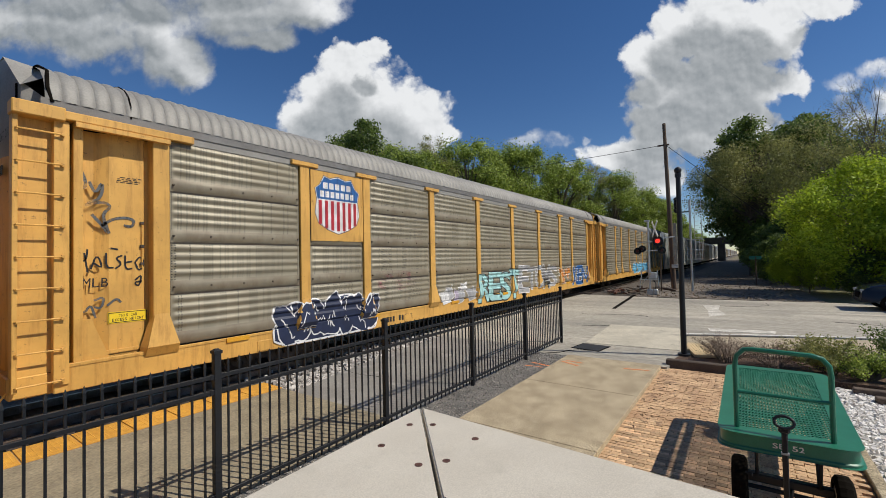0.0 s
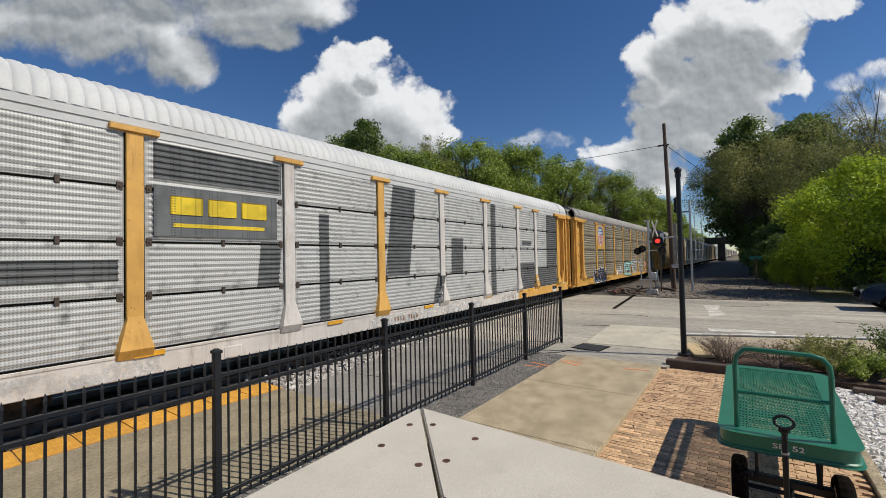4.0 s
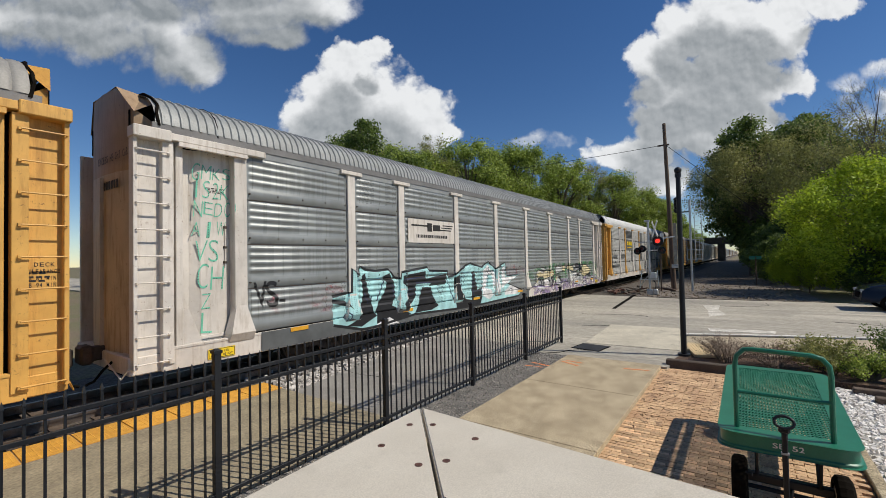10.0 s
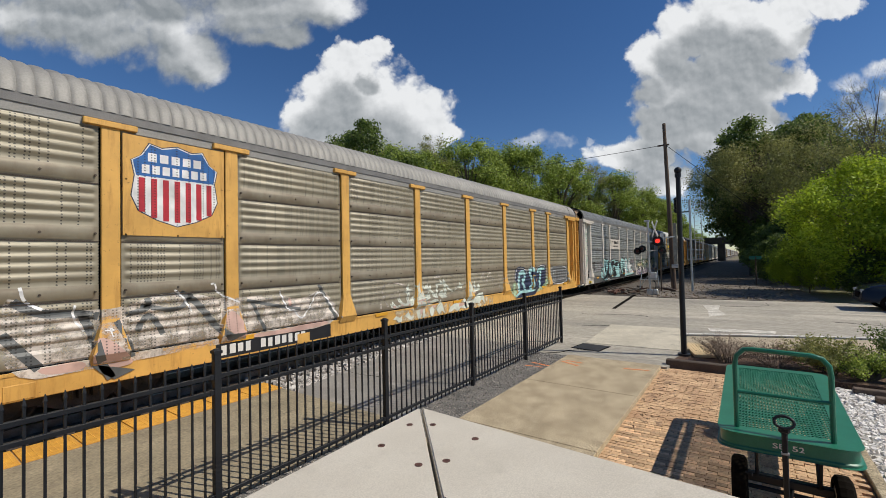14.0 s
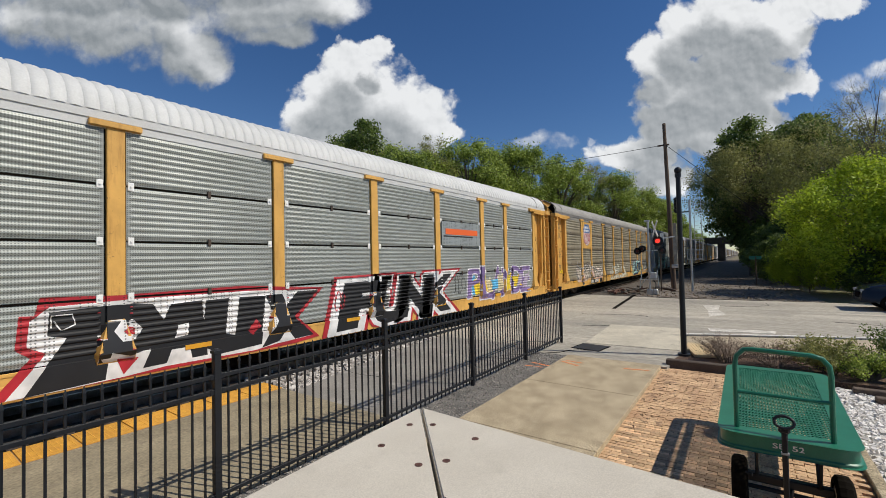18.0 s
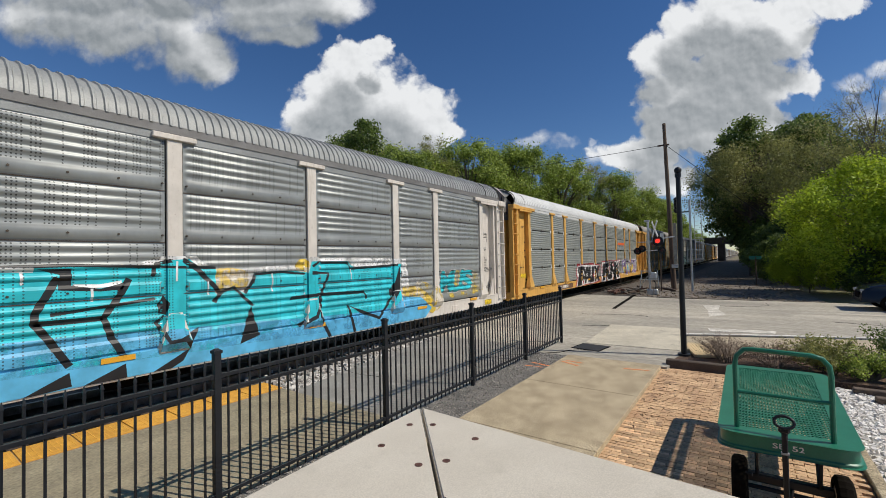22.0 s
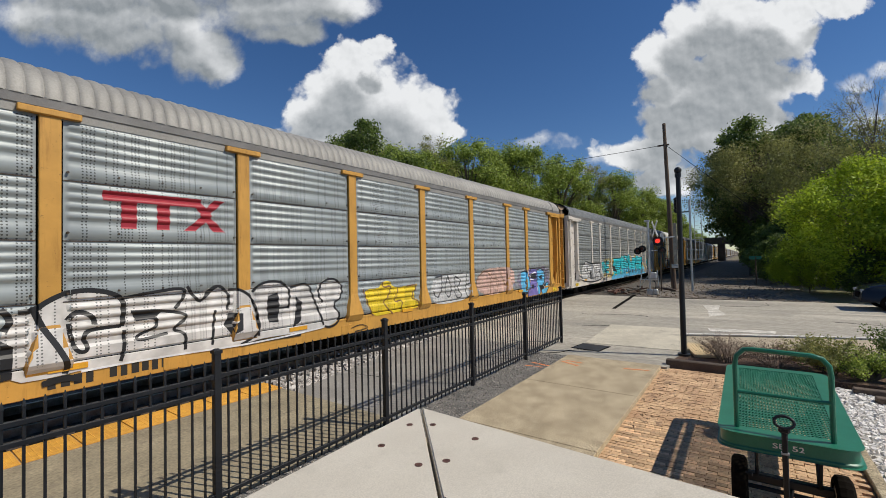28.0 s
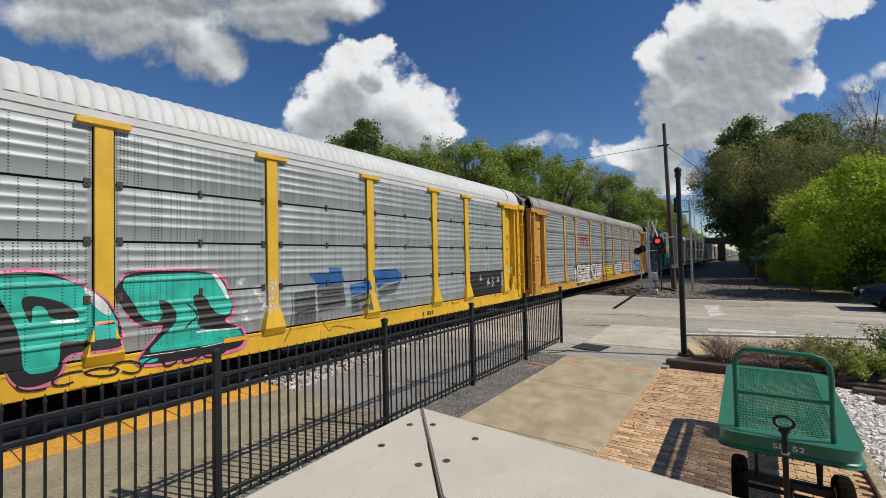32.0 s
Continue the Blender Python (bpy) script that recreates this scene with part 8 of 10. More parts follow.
stroke(C[2], COARSE, [(-7.32, 1.86), (-6.3, 1.91)], S["navy"], 0.0068, 0.04)
stroke(C[2], COARSE, [(-6.74, 1.73), (-5.99, 1.7)], S["navy"], 0.0068, 0.04)
stroke(C[2], COARSE, [(-5.11, 1.82), (-4.67, 0.99)], S["navy"], 0.0068, 0.04)
stroke(C[2], COARSE, [(-3.43, 1.95), (-3.35, 1.09)], S["navy"], 0.0068, 0.04)
stroke(C[2], COARSE, [(-2.77, 1.91), (-2.72, 1.22)], S["navy"], 0.0068, 0.04)
stroke(C[2], COARSE, [(-2.2, 2.09), (-2.3, 1.33)], S["navy"], 0.0068, 0.04)
stroke(C[2], COARSE, [(-1.55, 1.96), (-1.51, 1.04)], S["navy"], 0.0068, 0.04)
patch(C[2], COARSE, [(-9.91, 1.13), (-9.74, 1.22), (-9.49, 1.16), (-9.38, 1.01), (-9.45, 0.87), (-9.67, 0.87)], S["aqua"], 0.0075)
stroke(C[2], COARSE, [(-9.63, 0.97), (-9.65, 1.07), (-9.56, 1.13), (-9.46, 1.07), (-9.45, 0.98), (-9.53, 0.94), (-9.57, 1.01)], S["navy"], 0.0085, 0.035)
scrawl(C[2], COARSE, 7.2, 8.7, 1.0, 1.5, S["white"], 39, 0.06, 6, 0.0085)
part("emblem_plate", boxed(-7.1, -1.525, 2.98, -4.6, -1.505, 3.72), CREAM, C[2], "cream emblem plate")
for a, b, z, h, tilt in ((-6.95, -6.1, 3.50, 0.05, 0), (-5.3, -4.7, 3.56, 0.035, 0), (-5.4, -4.75, 3.48, 0.035, 0), (-5.5, -4.8, 3.40, 0.035, 0), (-6.15, -5.9, 3.35, 0.27, 0), (-5.85, -5.45, 3.38, 0.2, 0)):
    part("emblem_bar", boxed(a, -1.531, z, b, -1.524, z + h), INK, C[2], "dark emblem shape")
small_print(C[2], -5.85, 3.14, 1, 2.1, 0.10, -1.525, 30)
for word, xa, xb, za, zb, sd in (("GMKS", -13.2, -12.42, 4.08, 4.38, 1), ("IS2K", -13.18, -12.46, 3.72, 4.04, 2), ("NEDO", -13.16, -12.40, 3.36, 3.68, 3), ("AIW", -13.22, -12.52, 2.96, 3.30, 4), ("VS", -13.14, -12.66, 2.50, 2.88, 5), ("CH", -13.12, -12.58, 1.98, 2.42, 6), ("Z", -13.06, -12.8, 1.56, 1.92, 7), ("L", -13.04, -12.8, 1.16, 1.5, 8)):
    letters(C[2], COARSE, word, xa, xb, za, zb, [(S["mint"], -0.03)], sd, 0.22, 0.12, 0.86)
letters(C[2], COARSE, "VS", -12.02, -11.5, 1.55, 2.02, [(S["black"], 0.02)], 35, 0.2, -0.2, 0.95)
stroke(C[2], COARSE, [(-11.45, 1.62), (-11.3, 1.6)], S["black"], 0.006, 0.06)
bars(C[2], -3.6, 0.68, 0.2, 9, INK_WHITE, -1.502)
patch(C[2], COARSE, outline(13.0, 1.35, 0.55, 0.5, 36), MIST["green"], 0.004)
scrawl(C[2], COARSE, 12.75, 13.3, 1.2, 1.7, S["black"], 37, 0.03, 3)
# car 3
patch(C[3], COARSE, soft([(4.76, 1.02), (5.37, 1.48), (9.23, 1.64), (9.36, 0.98), (6.63, 0.62), (5.36, 0.62)]), MIST["mint"], 0.0022)
patch(C[3], COARSE, soft([(5.31, 1.66), (5.37, 1.92), (5.7, 2.05), (6.42, 1.99), (6.61, 1.71), (6.73, 1.96), (7.15, 2.05), (7.59, 1.91), (7.59, 1.67), (7.97, 2.05), (8.58, 2.1), (8.98, 1.99), (8.89, 1.64), (8.83, 1.11), (7.76, 0.91), (7.47, 0.63), (6.63, 0.66), (5.36, 0.62), (5.27, 0.68), (5.62, 0.86), (5.63, 1.27), (5.34, 1.37)]), S["navy"], 0.003, "navy and pale aqua bubble graffiti letters")
stroke(C[3], COARSE, [(5.69, 0.92), (5.7, 1.6), (5.94, 1.79), (6.34, 1.73), (6.32, 1.44), (6.04, 1.41), (6.34, 0.92)], S["aqua"], 0.0045, 0.2)
stroke(C[3], COARSE, [(7.45, 1.83), (7.06, 1.89), (6.85, 1.72), (7.22, 1.39), (7.2, 1.08), (6.8, 1)], S["aqua"], 0.0045, 0.2)
stroke(C[3], COARSE, [(7.79, 1.74), (8.16, 1.87), (8.7, 1.9)], S["aqua"], 0.0045, 0.16)
stroke(C[3], COARSE, [(8.22, 1.82), (8.01, 0.95)], S["aqua"], 0.0045, 0.2)
stroke(C[3], COARSE, [(5.36, 0.72), (5.89, 0.91), (6.64, 0.86), (7.48, 0.91)], S["aqua"], 0.0045, 0.12)
stroke(C[3], COARSE, [(5.36, 1.48), (5.39, 1.83), (5.7, 1.99), (6.42, 1.93), (6.59, 1.67)], S["white"], 0.006, 0.035)
stroke(C[3], COARSE, [(6.69, 1.83), (6.9, 1.98), (7.32, 1.99), (7.54, 1.84)], S["white"], 0.006, 0.035)
stroke(C[3], COARSE, [(7.73, 1.83), (8.07, 2.03), (8.63, 2.04), (8.88, 1.88)], S["white"], 0.006, 0.035)
stroke(C[3], COARSE, [(5.59, 0.95), (5.61, 1.63), (5.87, 1.87)], S["white"], 0.006, 0.035)
patch(C[3], COARSE, [(9.62, 1.8), (9.97, 1.96), (12.18, 1.91), (12.25, 1.01), (9.72, 0.95)], S["dark"], 0.003, "black graffiti block with white line letters")
stroke(C[3], COARSE, [(9.62, 1.8), (9.97, 1.96), (12.18, 1.91), (12.25, 1.01), (9.72, 0.95), (9.62, 1.8)], S["white"], 0.0045, 0.04)
stroke(C[3], COARSE, [(9.97, 1.74), (9.97, 1.1), (10.44, 1.2), (10.06, 1.44), (10.45, 1.61), (9.99, 1.75)], S["white"], 0.0045, 0.032)
stroke(C[3], COARSE, [(10.66, 1.74), (10.67, 1.16), (11.07, 1.18), (11.06, 1.76)], S["white"], 0.0045, 0.032)
stroke(C[3], COARSE, [(11.31, 1.75), (11.25, 1.2), (11.61, 1.2), (11.61, 1.75), (11.31, 1.75)], S["white"], 0.0045, 0.032)
stroke(C[3], COARSE, [(11.85, 1.76), (11.86, 1.16)], S["white"], 0.0045, 0.032)
stroke(C[3], COARSE, [(12.18, 1.81), (11.91, 1.47), (12.24, 1.11)], S["white"], 0.0045, 0.032)
patch(C[3], COARSE, quad(-2.6, 3.2, 0.62, 0.96), MIST["cream"], 0.0025)
patch(C[3], COARSE, [(-2.82, 1.21), (-2.76, 1.08), (-2.56, 1.03), (-2.34, 1.09), (-2.01, 1.07), (-1.79, 1.02), (-1.72, 1.13), (-1.72, 1.37), (-1.86, 1.26), (-1.96, 1.15), (-2.15, 1.14), (-2.27, 1.2), (-2.39, 1.38), (-2.46, 1.33), (-2.43, 1.22), (-2.32, 1.13), (-2.52, 1.11), (-2.64, 1.18), (-2.68, 1.3), (-2.73, 1.16)], S["mint_white"], 0.0042, "pale mint-white wildstyle graffiti")
patch(C[3], COARSE, [(-2.05, 1.65), (-1.96, 1.73), (-1.94, 1.56), (-1.67, 1.5), (-1.92, 1.45), (-1.94, 1.15), (-2.05, 1.14), (-2.06, 1.46), (-2.27, 1.49), (-2.07, 1.54)], S["mint_white"], 0.0042)
patch(C[3], COARSE, [(-1.71, 1.35), (-1.57, 1.41), (-1.59, 1.58), (-1.67, 1.66), (-1.53, 1.64), (-1.48, 1.78), (-1.45, 1.44), (-1.4, 1.35), (-1.37, 1.48), (-1.3, 1.34), (-1.09, 1.34), (-0.96, 1.43), (-1, 1.29), (-0.85, 1.4), (-0.89, 1.2), (-1.1, 1.14), (-1.7, 1.13)], S["mint_white"], 0.0042)
patch(C[3], COARSE, [(-1.67, 1.13), (-0.92, 1.1), (-0.6, 1.15), (-0.42, 1.09), (-0.68, 1.03), (-0.86, 0.99), (-1.1, 0.98), (-1.44, 1.01), (-1.68, 0.96)], S["mint_white"], 0.0042)
patch(C[3], COARSE, [(-1.38, 1.53), (-1.25, 1.7), (-1.2, 1.56), (-1.02, 1.7), (-0.98, 1.54), (-0.84, 1.65), (-0.86, 1.49), (-0.6, 1.29), (-0.57, 1.65), (-0.38, 1.66), (-0.33, 1.82), (-0.24, 1.64), (-0.12, 1.83), (-0.04, 1.65), (0.24, 1.41), (0.46, 1.33), (0.66, 1.48), (0.59, 1.36), (0.39, 1.29), (0.12, 1.41), (-0.01, 1.55), (0.04, 1.23), (-0.13, 1.27), (-0.15, 1.6), (-0.47, 1.58), (-0.5, 1.17), (-0.68, 1.2), (-0.91, 1.44)], S["mint_white"], 0.0042)
patch(C[3], COARSE, [(-0.39, 1.39), (-0.22, 1.42), (-0.14, 1.29), (0.06, 1.16), (-0.27, 1.13), (-0.43, 1.27)], S["mint_white"], 0.0042)
patch(C[3], COARSE, [(-2.71, 0.73), (-2.57, 0.83), (-2.41, 0.74), (-2.31, 0.82), (-2.33, 0.62), (-2.47, 0.62), (-2.56, 0.72)], S["mint_white"], 0.0042)
patch(C[3], COARSE, [(-2.19, 0.78), (-2.02, 0.89), (-1.9, 0.72), (-1.74, 0.73), (-1.84, 0.63), (-1.9, 0.62), (-1.99, 0.66)], S["mint_white"], 0.0042)
patch(C[3], COARSE, [(-1.62, 0.82), (-1.49, 0.97), (-1.36, 0.79), (-1.42, 0.62), (-1.58, 0.62)], S["mint_white"], 0.0042)
patch(C[3], COARSE, [(-1.31, 0.94), (-1.2, 0.96), (-1.23, 0.62), (-1.35, 0.62)], S["mint_white"], 0.0042)
patch(C[3], COARSE, [(-0.63, 0.82), (-0.34, 1.12), (-0.2, 0.8), (-0.11, 0.62), (-0.32, 0.73), (-0.45, 0.62)], S["mint_white"], 0.0042)
patch(C[3], COARSE, [(-0.98, 0.84), (-0.83, 0.93), (-0.71, 0.81), (-0.79, 0.62), (-0.91, 0.62)], S["mint_white"], 0.0042)
patch(C[3], COARSE, [(0.7, 1.44), (0.87, 1.64), (0.92, 1.53), (1.11, 1.55), (0.97, 1.39)], S["mint_white"], 0.0042)
patch(C[3], COARSE, [(0.99, 0.96), (1.33, 1.14), (1.37, 1.42), (1.47, 1.66), (1.61, 1.42), (1.76, 1.25), (1.86, 1.63), (1.97, 1.31), (2.18, 1.53), (2.27, 1.25), (1.99, 1.21), (1.72, 1.09), (1.51, 1.26), (1.51, 0.92), (1.85, 1.02), (2.15, 1.13), (2.46, 1.14), (2.58, 0.69), (2.35, 0.87), (2.14, 0.73), (1.79, 0.8), (1.59, 0.62), (1.41, 0.68), (1.2, 0.66)], S["mint_white"], 0.0042)
patch(C[3], COARSE, [(0.08, 0.62), (0.2, 0.81), (0.46, 0.9), (0.7, 1.04), (0.89, 0.85), (1.2, 0.89), (1.3, 0.64), (0.86, 0.71), (0.63, 0.62), (0.46, 0.72), (0.29, 0.64)], S["mint_white"], 0.0042)
stroke(C[3], COARSE, [(-3.08, 1.44), (-3.13, 1.55), (-3.08, 1.69), (-2.94, 1.77), (-2.65, 1.79), (-2.2, 1.74), (-2.15, 1.51)], MIST["chalk2"], 0.005, 0.05)
stroke(C[3], COARSE, [(-3.19, 1.09), (-3.16, 1.34), (-3.02, 1.45), (-2.61, 1.48), (-2.43, 1.52)], MIST["chalk2"], 0.005, 0.05)
stroke(C[3], COARSE, [(-2.89, 1.11), (-2.95, 1.23), (-2.92, 1.34), (-2.69, 1.36), (-2.52, 1.36)], MIST["chalk2"], 0.005, 0.05)
stroke(C[3], COARSE, [(-2.43, 1.29), (-2.38, 1.47), (-2.23, 1.5)], MIST["chalk2"], 0.005, 0.05)
stroke(C[3], COARSE, [(-0.79, 1.79), (-0.59, 1.87), (-0.36, 1.86)], MIST["chalk2"], 0.005, 0.05)
stroke(C[3], COARSE, [(2.47, 1.68), (2.62, 1.88), (2.57, 1.52)], MIST["chalk2"], 0.005, 0.05)
stroke(C[3], COARSE, [(2.75, 1.42), (2.91, 1.84), (3.17, 1.9), (3.07, 1.64), (2.79, 1.59)], MIST["chalk2"], 0.005, 0.05)
stroke(C[3], COARSE, [(3.25, 1.46), (3.45, 1.72), (3.64, 1.46), (3.36, 1.29)], MIST["chalk2"], 0.005, 0.05)
stroke(C[3], COARSE, [(3.8, 1.79), (3.91, 1.17)], MIST["chalk2"], 0.005, 0.05)
stroke(C[3], COARSE, [(3.99, 1.5), (4.43, 1.61)], MIST["chalk2"], 0.005, 0.05)
stroke(C[3], COARSE, [(4.6, 1.74), (4.64, 1.31), (4.2, 1.42)], MIST["chalk2"], 0.005, 0.05)
stroke(C[3], COARSE, [(2.28, 1.63), (2.58, 1.92)], MIST["chalk2"], 0.005, 0.05)
patch(C[3], COARSE, [(-2.69, 1.13), (-2.57, 1.11), (-2.57, 1.05), (-2.68, 1.07)], S["salmon"], 0.0056)
patch(C[3], COARSE, [(-2.33, 1.13), (-2.23, 1.12), (-2.23, 1.07), (-2.32, 1.08)], S["salmon"], 0.0056)
patch(C[3], COARSE, [(-1.99, 1.12), (-1.91, 1.12), (-1.91, 1.05), (-1.98, 1.05)], S["salmon"], 0.0056)
patch(C[3], COARSE, [(-1.54, 1.13), (-1.46, 1.13), (-1.46, 1.06), (-1.53, 1.06)], S["salmon"], 0.0056)
patch(C[3], COARSE, [(-1.05, 1.12), (-0.95, 1.12), (-0.95, 1.05), (-1.04, 1.05)], S["salmon"], 0.0056)
patch(C[3], COARSE, [(1.35, 1.39), (1.46, 1.39), (1.46, 1.34), (1.35, 1.33)], S["salmon"], 0.0056)
patch(C[3], COARSE, [(1.79, 1.2), (1.91, 1.2), (1.91, 1.14), (1.79, 1.14)], S["salmon"], 0.0056)
patch(C[3], COARSE, [(-1.63, 1.2), (-1.21, 1.22), (-1.21, 1.17), (-1.63, 1.14)], S["salmon"], 0.0052)
patch(C[3], COARSE, [(-1.44, 0.96), (-1.3, 0.98), (-1.35, 0.75), (-1.46, 0.74)], S["salmon"], 0.0052)
patch(C[3], COARSE, [(-0.83, 0.95), (-0.6, 0.96), (-0.66, 0.88), (-0.8, 0.87)], S["salmon"], 0.0052)
patch(C[3], COARSE, [(0.7, 0.87), (1.13, 0.86), (1.09, 0.78), (0.76, 0.75)], S["salmon"], 0.0052)
stroke(C[3], COARSE, [(-2.79, 1.15), (-2.43, 1.09)], S["dark"], 0.0054, 0.012)
stroke(C[3], COARSE, [(-2.01, 1.18), (-2, 1.49)], S["dark"], 0.0054, 0.012)
stroke(C[3], COARSE, [(-1.44, 1.15), (-0.98, 1.23)], S["dark"], 0.0054, 0.012)
stroke(C[3], COARSE, [(-0.44, 1.23), (-0.36, 1.58)], S["dark"], 0.0054, 0.012)
stroke(C[3], COARSE, [(-1.69, 1.26), (-1.47, 1.4)], S["dark"], 0.0054, 0.012)
stroke(C[3], COARSE, [(1.75, 1.09), (2.31, 1.2)], S["dark"], 0.0054, 0.012)
stroke(C[3], COARSE, [(-0.61, 0.8), (-0.34, 0.97)], S["dark"], 0.0054, 0.012)
patch(C[3], COARSE, soft([(-10.59, 2.04), (-10.38, 1.98), (-10.16, 1.83), (-9.46, 1.75), (-9.14, 1.79), (-8.79, 1.91), (-8.32, 1.98), (-7.57, 1.75), (-6.33, 1.77), (-5.79, 1.56), (-5.11, 1.86), (-4.46, 0.86), (-7.09, 0.91), (-9.61, 0.86), (-10.58, 0.84)]), MIST["chalk2"], 0.0022, "pinkish white graffiti with grey and black strokes")
patch(C[3], COARSE, soft([(-9.61, 1.19), (-9.46, 1.4), (-9.02, 0.88), (-9.1, 0.81), (-9.57, 0.81)]), S["salmon"], 0.003)
patch(C[3], COARSE, soft([(-7.6, 1.29), (-7.39, 1.61), (-7.02, 1.02), (-7.28, 0.94)]), S["salmon"], 0.003)
patch(C[3], COARSE, soft([(-10.25, 1.01), (-9.68, 1.02), (-9.65, 0.87), (-10.13, 0.87)]), S["salmon"], 0.003)
patch(C[3], COARSE, soft([(-6.1, 1.75), (-5.99, 1.47), (-6.11, 1.32)]), S["salmon"], 0.003)
patch(C[3], COARSE, soft([(-7.02, 0.99), (-6.11, 0.98), (-5.12, 1.06), (-4.94, 0.89), (-6.96, 0.89)]), S["salmon"], 0.003)
stroke(C[3], COARSE, [(-10.47, 1.97), (-10.35, 1.87), (-10.13, 1.75), (-9.83, 1.75), (-9.5, 1.66)], S["dark"], 0.0042, 0.12)
stroke(C[3], COARSE, [(-10.58, 1.53), (-10.41, 1.29), (-10.19, 0.99)], S["dark"], 0.0042, 0.13)
stroke(C[3], COARSE, [(-9.72, 1.74), (-9.57, 1.37), (-9.5, 0.98), (-9.34, 0.66)], S["dark"], 0.0042, 0.12)
stroke(C[3], COARSE, [(-9.28, 1.56), (-9.1, 1.19), (-9.06, 0.94)], S["dark"], 0.0042, 0.09)
stroke(C[3], COARSE, [(-8.32, 1.93), (-8.07, 1.79), (-7.69, 1.24), (-7.46, 1.03)], S["dark"], 0.0042, 0.12)
stroke(C[3], COARSE, [(-8.84, 1.89), (-8.8, 1.71), (-9.14, 1.64)], S["dark"], 0.0042, 0.09)
stroke(C[3], COARSE, [(-8.99, 1.35), (-8.84, 1.63), (-8.71, 1.49), (-8.59, 1.24)], S["dark"], 0.0042, 0.09)
stroke(C[3], COARSE, [(-6.95, 1.63), (-6.66, 1.0)], S["dark"], 0.0042, 0.07)
stroke(C[3], COARSE, [(-7.08, 1.69), (-6.33, 1.49), (-5.8, 1.38)], S["dark"], 0.0042, 0.07)
stroke(C[3], COARSE, [(-8.12, 1.91), (-8.32, 1.6), (-8.93, 1.77)], S["dark"], 0.0042, 0.08)
stroke(C[3], COARSE, [(-5.28, 1.9), (-4.75, 1.01)], S["dark"], 0.0042, 0.08)
patch(C[3], COARSE, [(-7.57, 1.08), (-7.09, 1.05), (-7.46, 0.89)], S["dark"], 0.0042)
patch(C[3], COARSE, [(-9.61, 0.93), (-9.02, 0.73), (-9.3, 0.63), (-9.5, 0.79)], S["dark"], 0.0042)
stroke(C[3], COARSE, [(-9.79, 1.86), (-9.83, 1.68), (-9.68, 1.45)], S["white"], 0.0056, 0.03)
stroke(C[3], COARSE, [(-8.42, 1.99), (-8.32, 1.93), (-8.12, 1.58)], S["white"], 0.0056, 0.035)
stroke(C[3], COARSE, [(-7.79, 2.06), (-7.71, 2.08), (-7.68, 1.88), (-7.21, 1.66)], S["white"], 0.0056, 0.035)
stroke(C[3], COARSE, [(-6.33, 1.83), (-6.11, 1.35), (-5.95, 1.4), (-5.8, 1.11), (-5.55, 1.36), (-5.28, 1.87), (-4.66, 1.04)], S["white"], 0.0056, 0.035)
stroke(C[3], COARSE, [(-10.39, 2.17), (-10.36, 1.96), (-10.16, 1.83)], S["white"], 0.0056, 0.04)
stroke(C[3], COARSE, [(-9.44, 1.44), (-9.3, 1.4), (-9.38, 1.48), (-9.33, 1.31)], S["white"], 0.0056, 0.02)
for z0, z1, sd in ((3.95, 4.35, 48), (3.45, 3.8, 49), (2.65, 2.95, 50), (2.4, 2.62, 51), (1.8, 2.0, 52)):
    scrawl(C[3], COARSE, -13.4, -12.75, z0, z1, MIST["dark"], sd, 0.026, 5)
for q, (word, w_) in enumerate((("DECK", 0.24), ("CLEARANCE", 0.36), ("A 89 MIN.", 0.34), ("B 94 MIN.", 0.34))):
    flat_text(C[3], word, 13.93, 2.46 - 0.1 * q, 0.06, INK, -1.393, width=w_)
part("number_panel", boxed(-7.7, -1.506, 0.62, -4.95, -1.499, 0.92), S["black"], C[3], "black number panel")
bars(C[3], -7.6, 0.67, 0.20, 12, INK_WHITE, -1.507)
# car 4
patch(C[4], FINE, [(-5.59, 1.29), (-5.55, 1.76), (-5.39, 1.75), (-5.33, 2.01), (-4.41, 1.97), (-2.31, 1.99), (-0.3, 1.83), (-1, 1.19), (-0.44, 0.69), (-1.15, 0.63), (-3.35, 0.62), (-4.33, 0.62), (-5.31, 0.62), (-5.85, 0.62), (-5.43, 1.15)], S["red"], 0.003, "black graffiti letters edged in white and red")
patch(C[4], FINE, [(-5.47, 1.31), (-5.44, 1.67), (-5.23, 1.86), (-4.21, 1.89), (-2.17, 1.88), (-0.44, 1.79), (-1.1, 1.22), (-0.68, 0.74), (-1.54, 0.7), (-2.06, 0.65), (-3.7, 0.68), (-4.33, 0.64), (-5.09, 0.62), (-5.69, 0.62), (-5.26, 1.19)], S["white"], 0.0042)
patch(C[4], FINE, [(-5.25, 1.44), (-5.23, 1.78), (-4.42, 1.82), (-3.9, 1.78), (-3.68, 1.4), (-3.89, 1.03), (-4.25, 0.97), (-4.51, 1.07), (-4.57, 0.65), (-5.5, 0.62), (-5.03, 1.38)], S["black"], 0.0056)
patch(C[4], FINE, [(-4.06, 0.72), (-3.62, 1.75), (-3.09, 1.77), (-3.01, 0.74), (-3.28, 0.74), (-3.32, 0.95), (-3.62, 0.95), (-3.7, 0.73)], S["black"], 0.0058)
patch(C[4], FINE, [(-3.02, 1.76), (-2.58, 1.77), (-2.65, 1.08), (-2.46, 1.02), (-2.37, 1.77), (-1.8, 1.75), (-1.91, 0.75), (-2.76, 0.71), (-3.11, 0.91)], S["black"], 0.006)
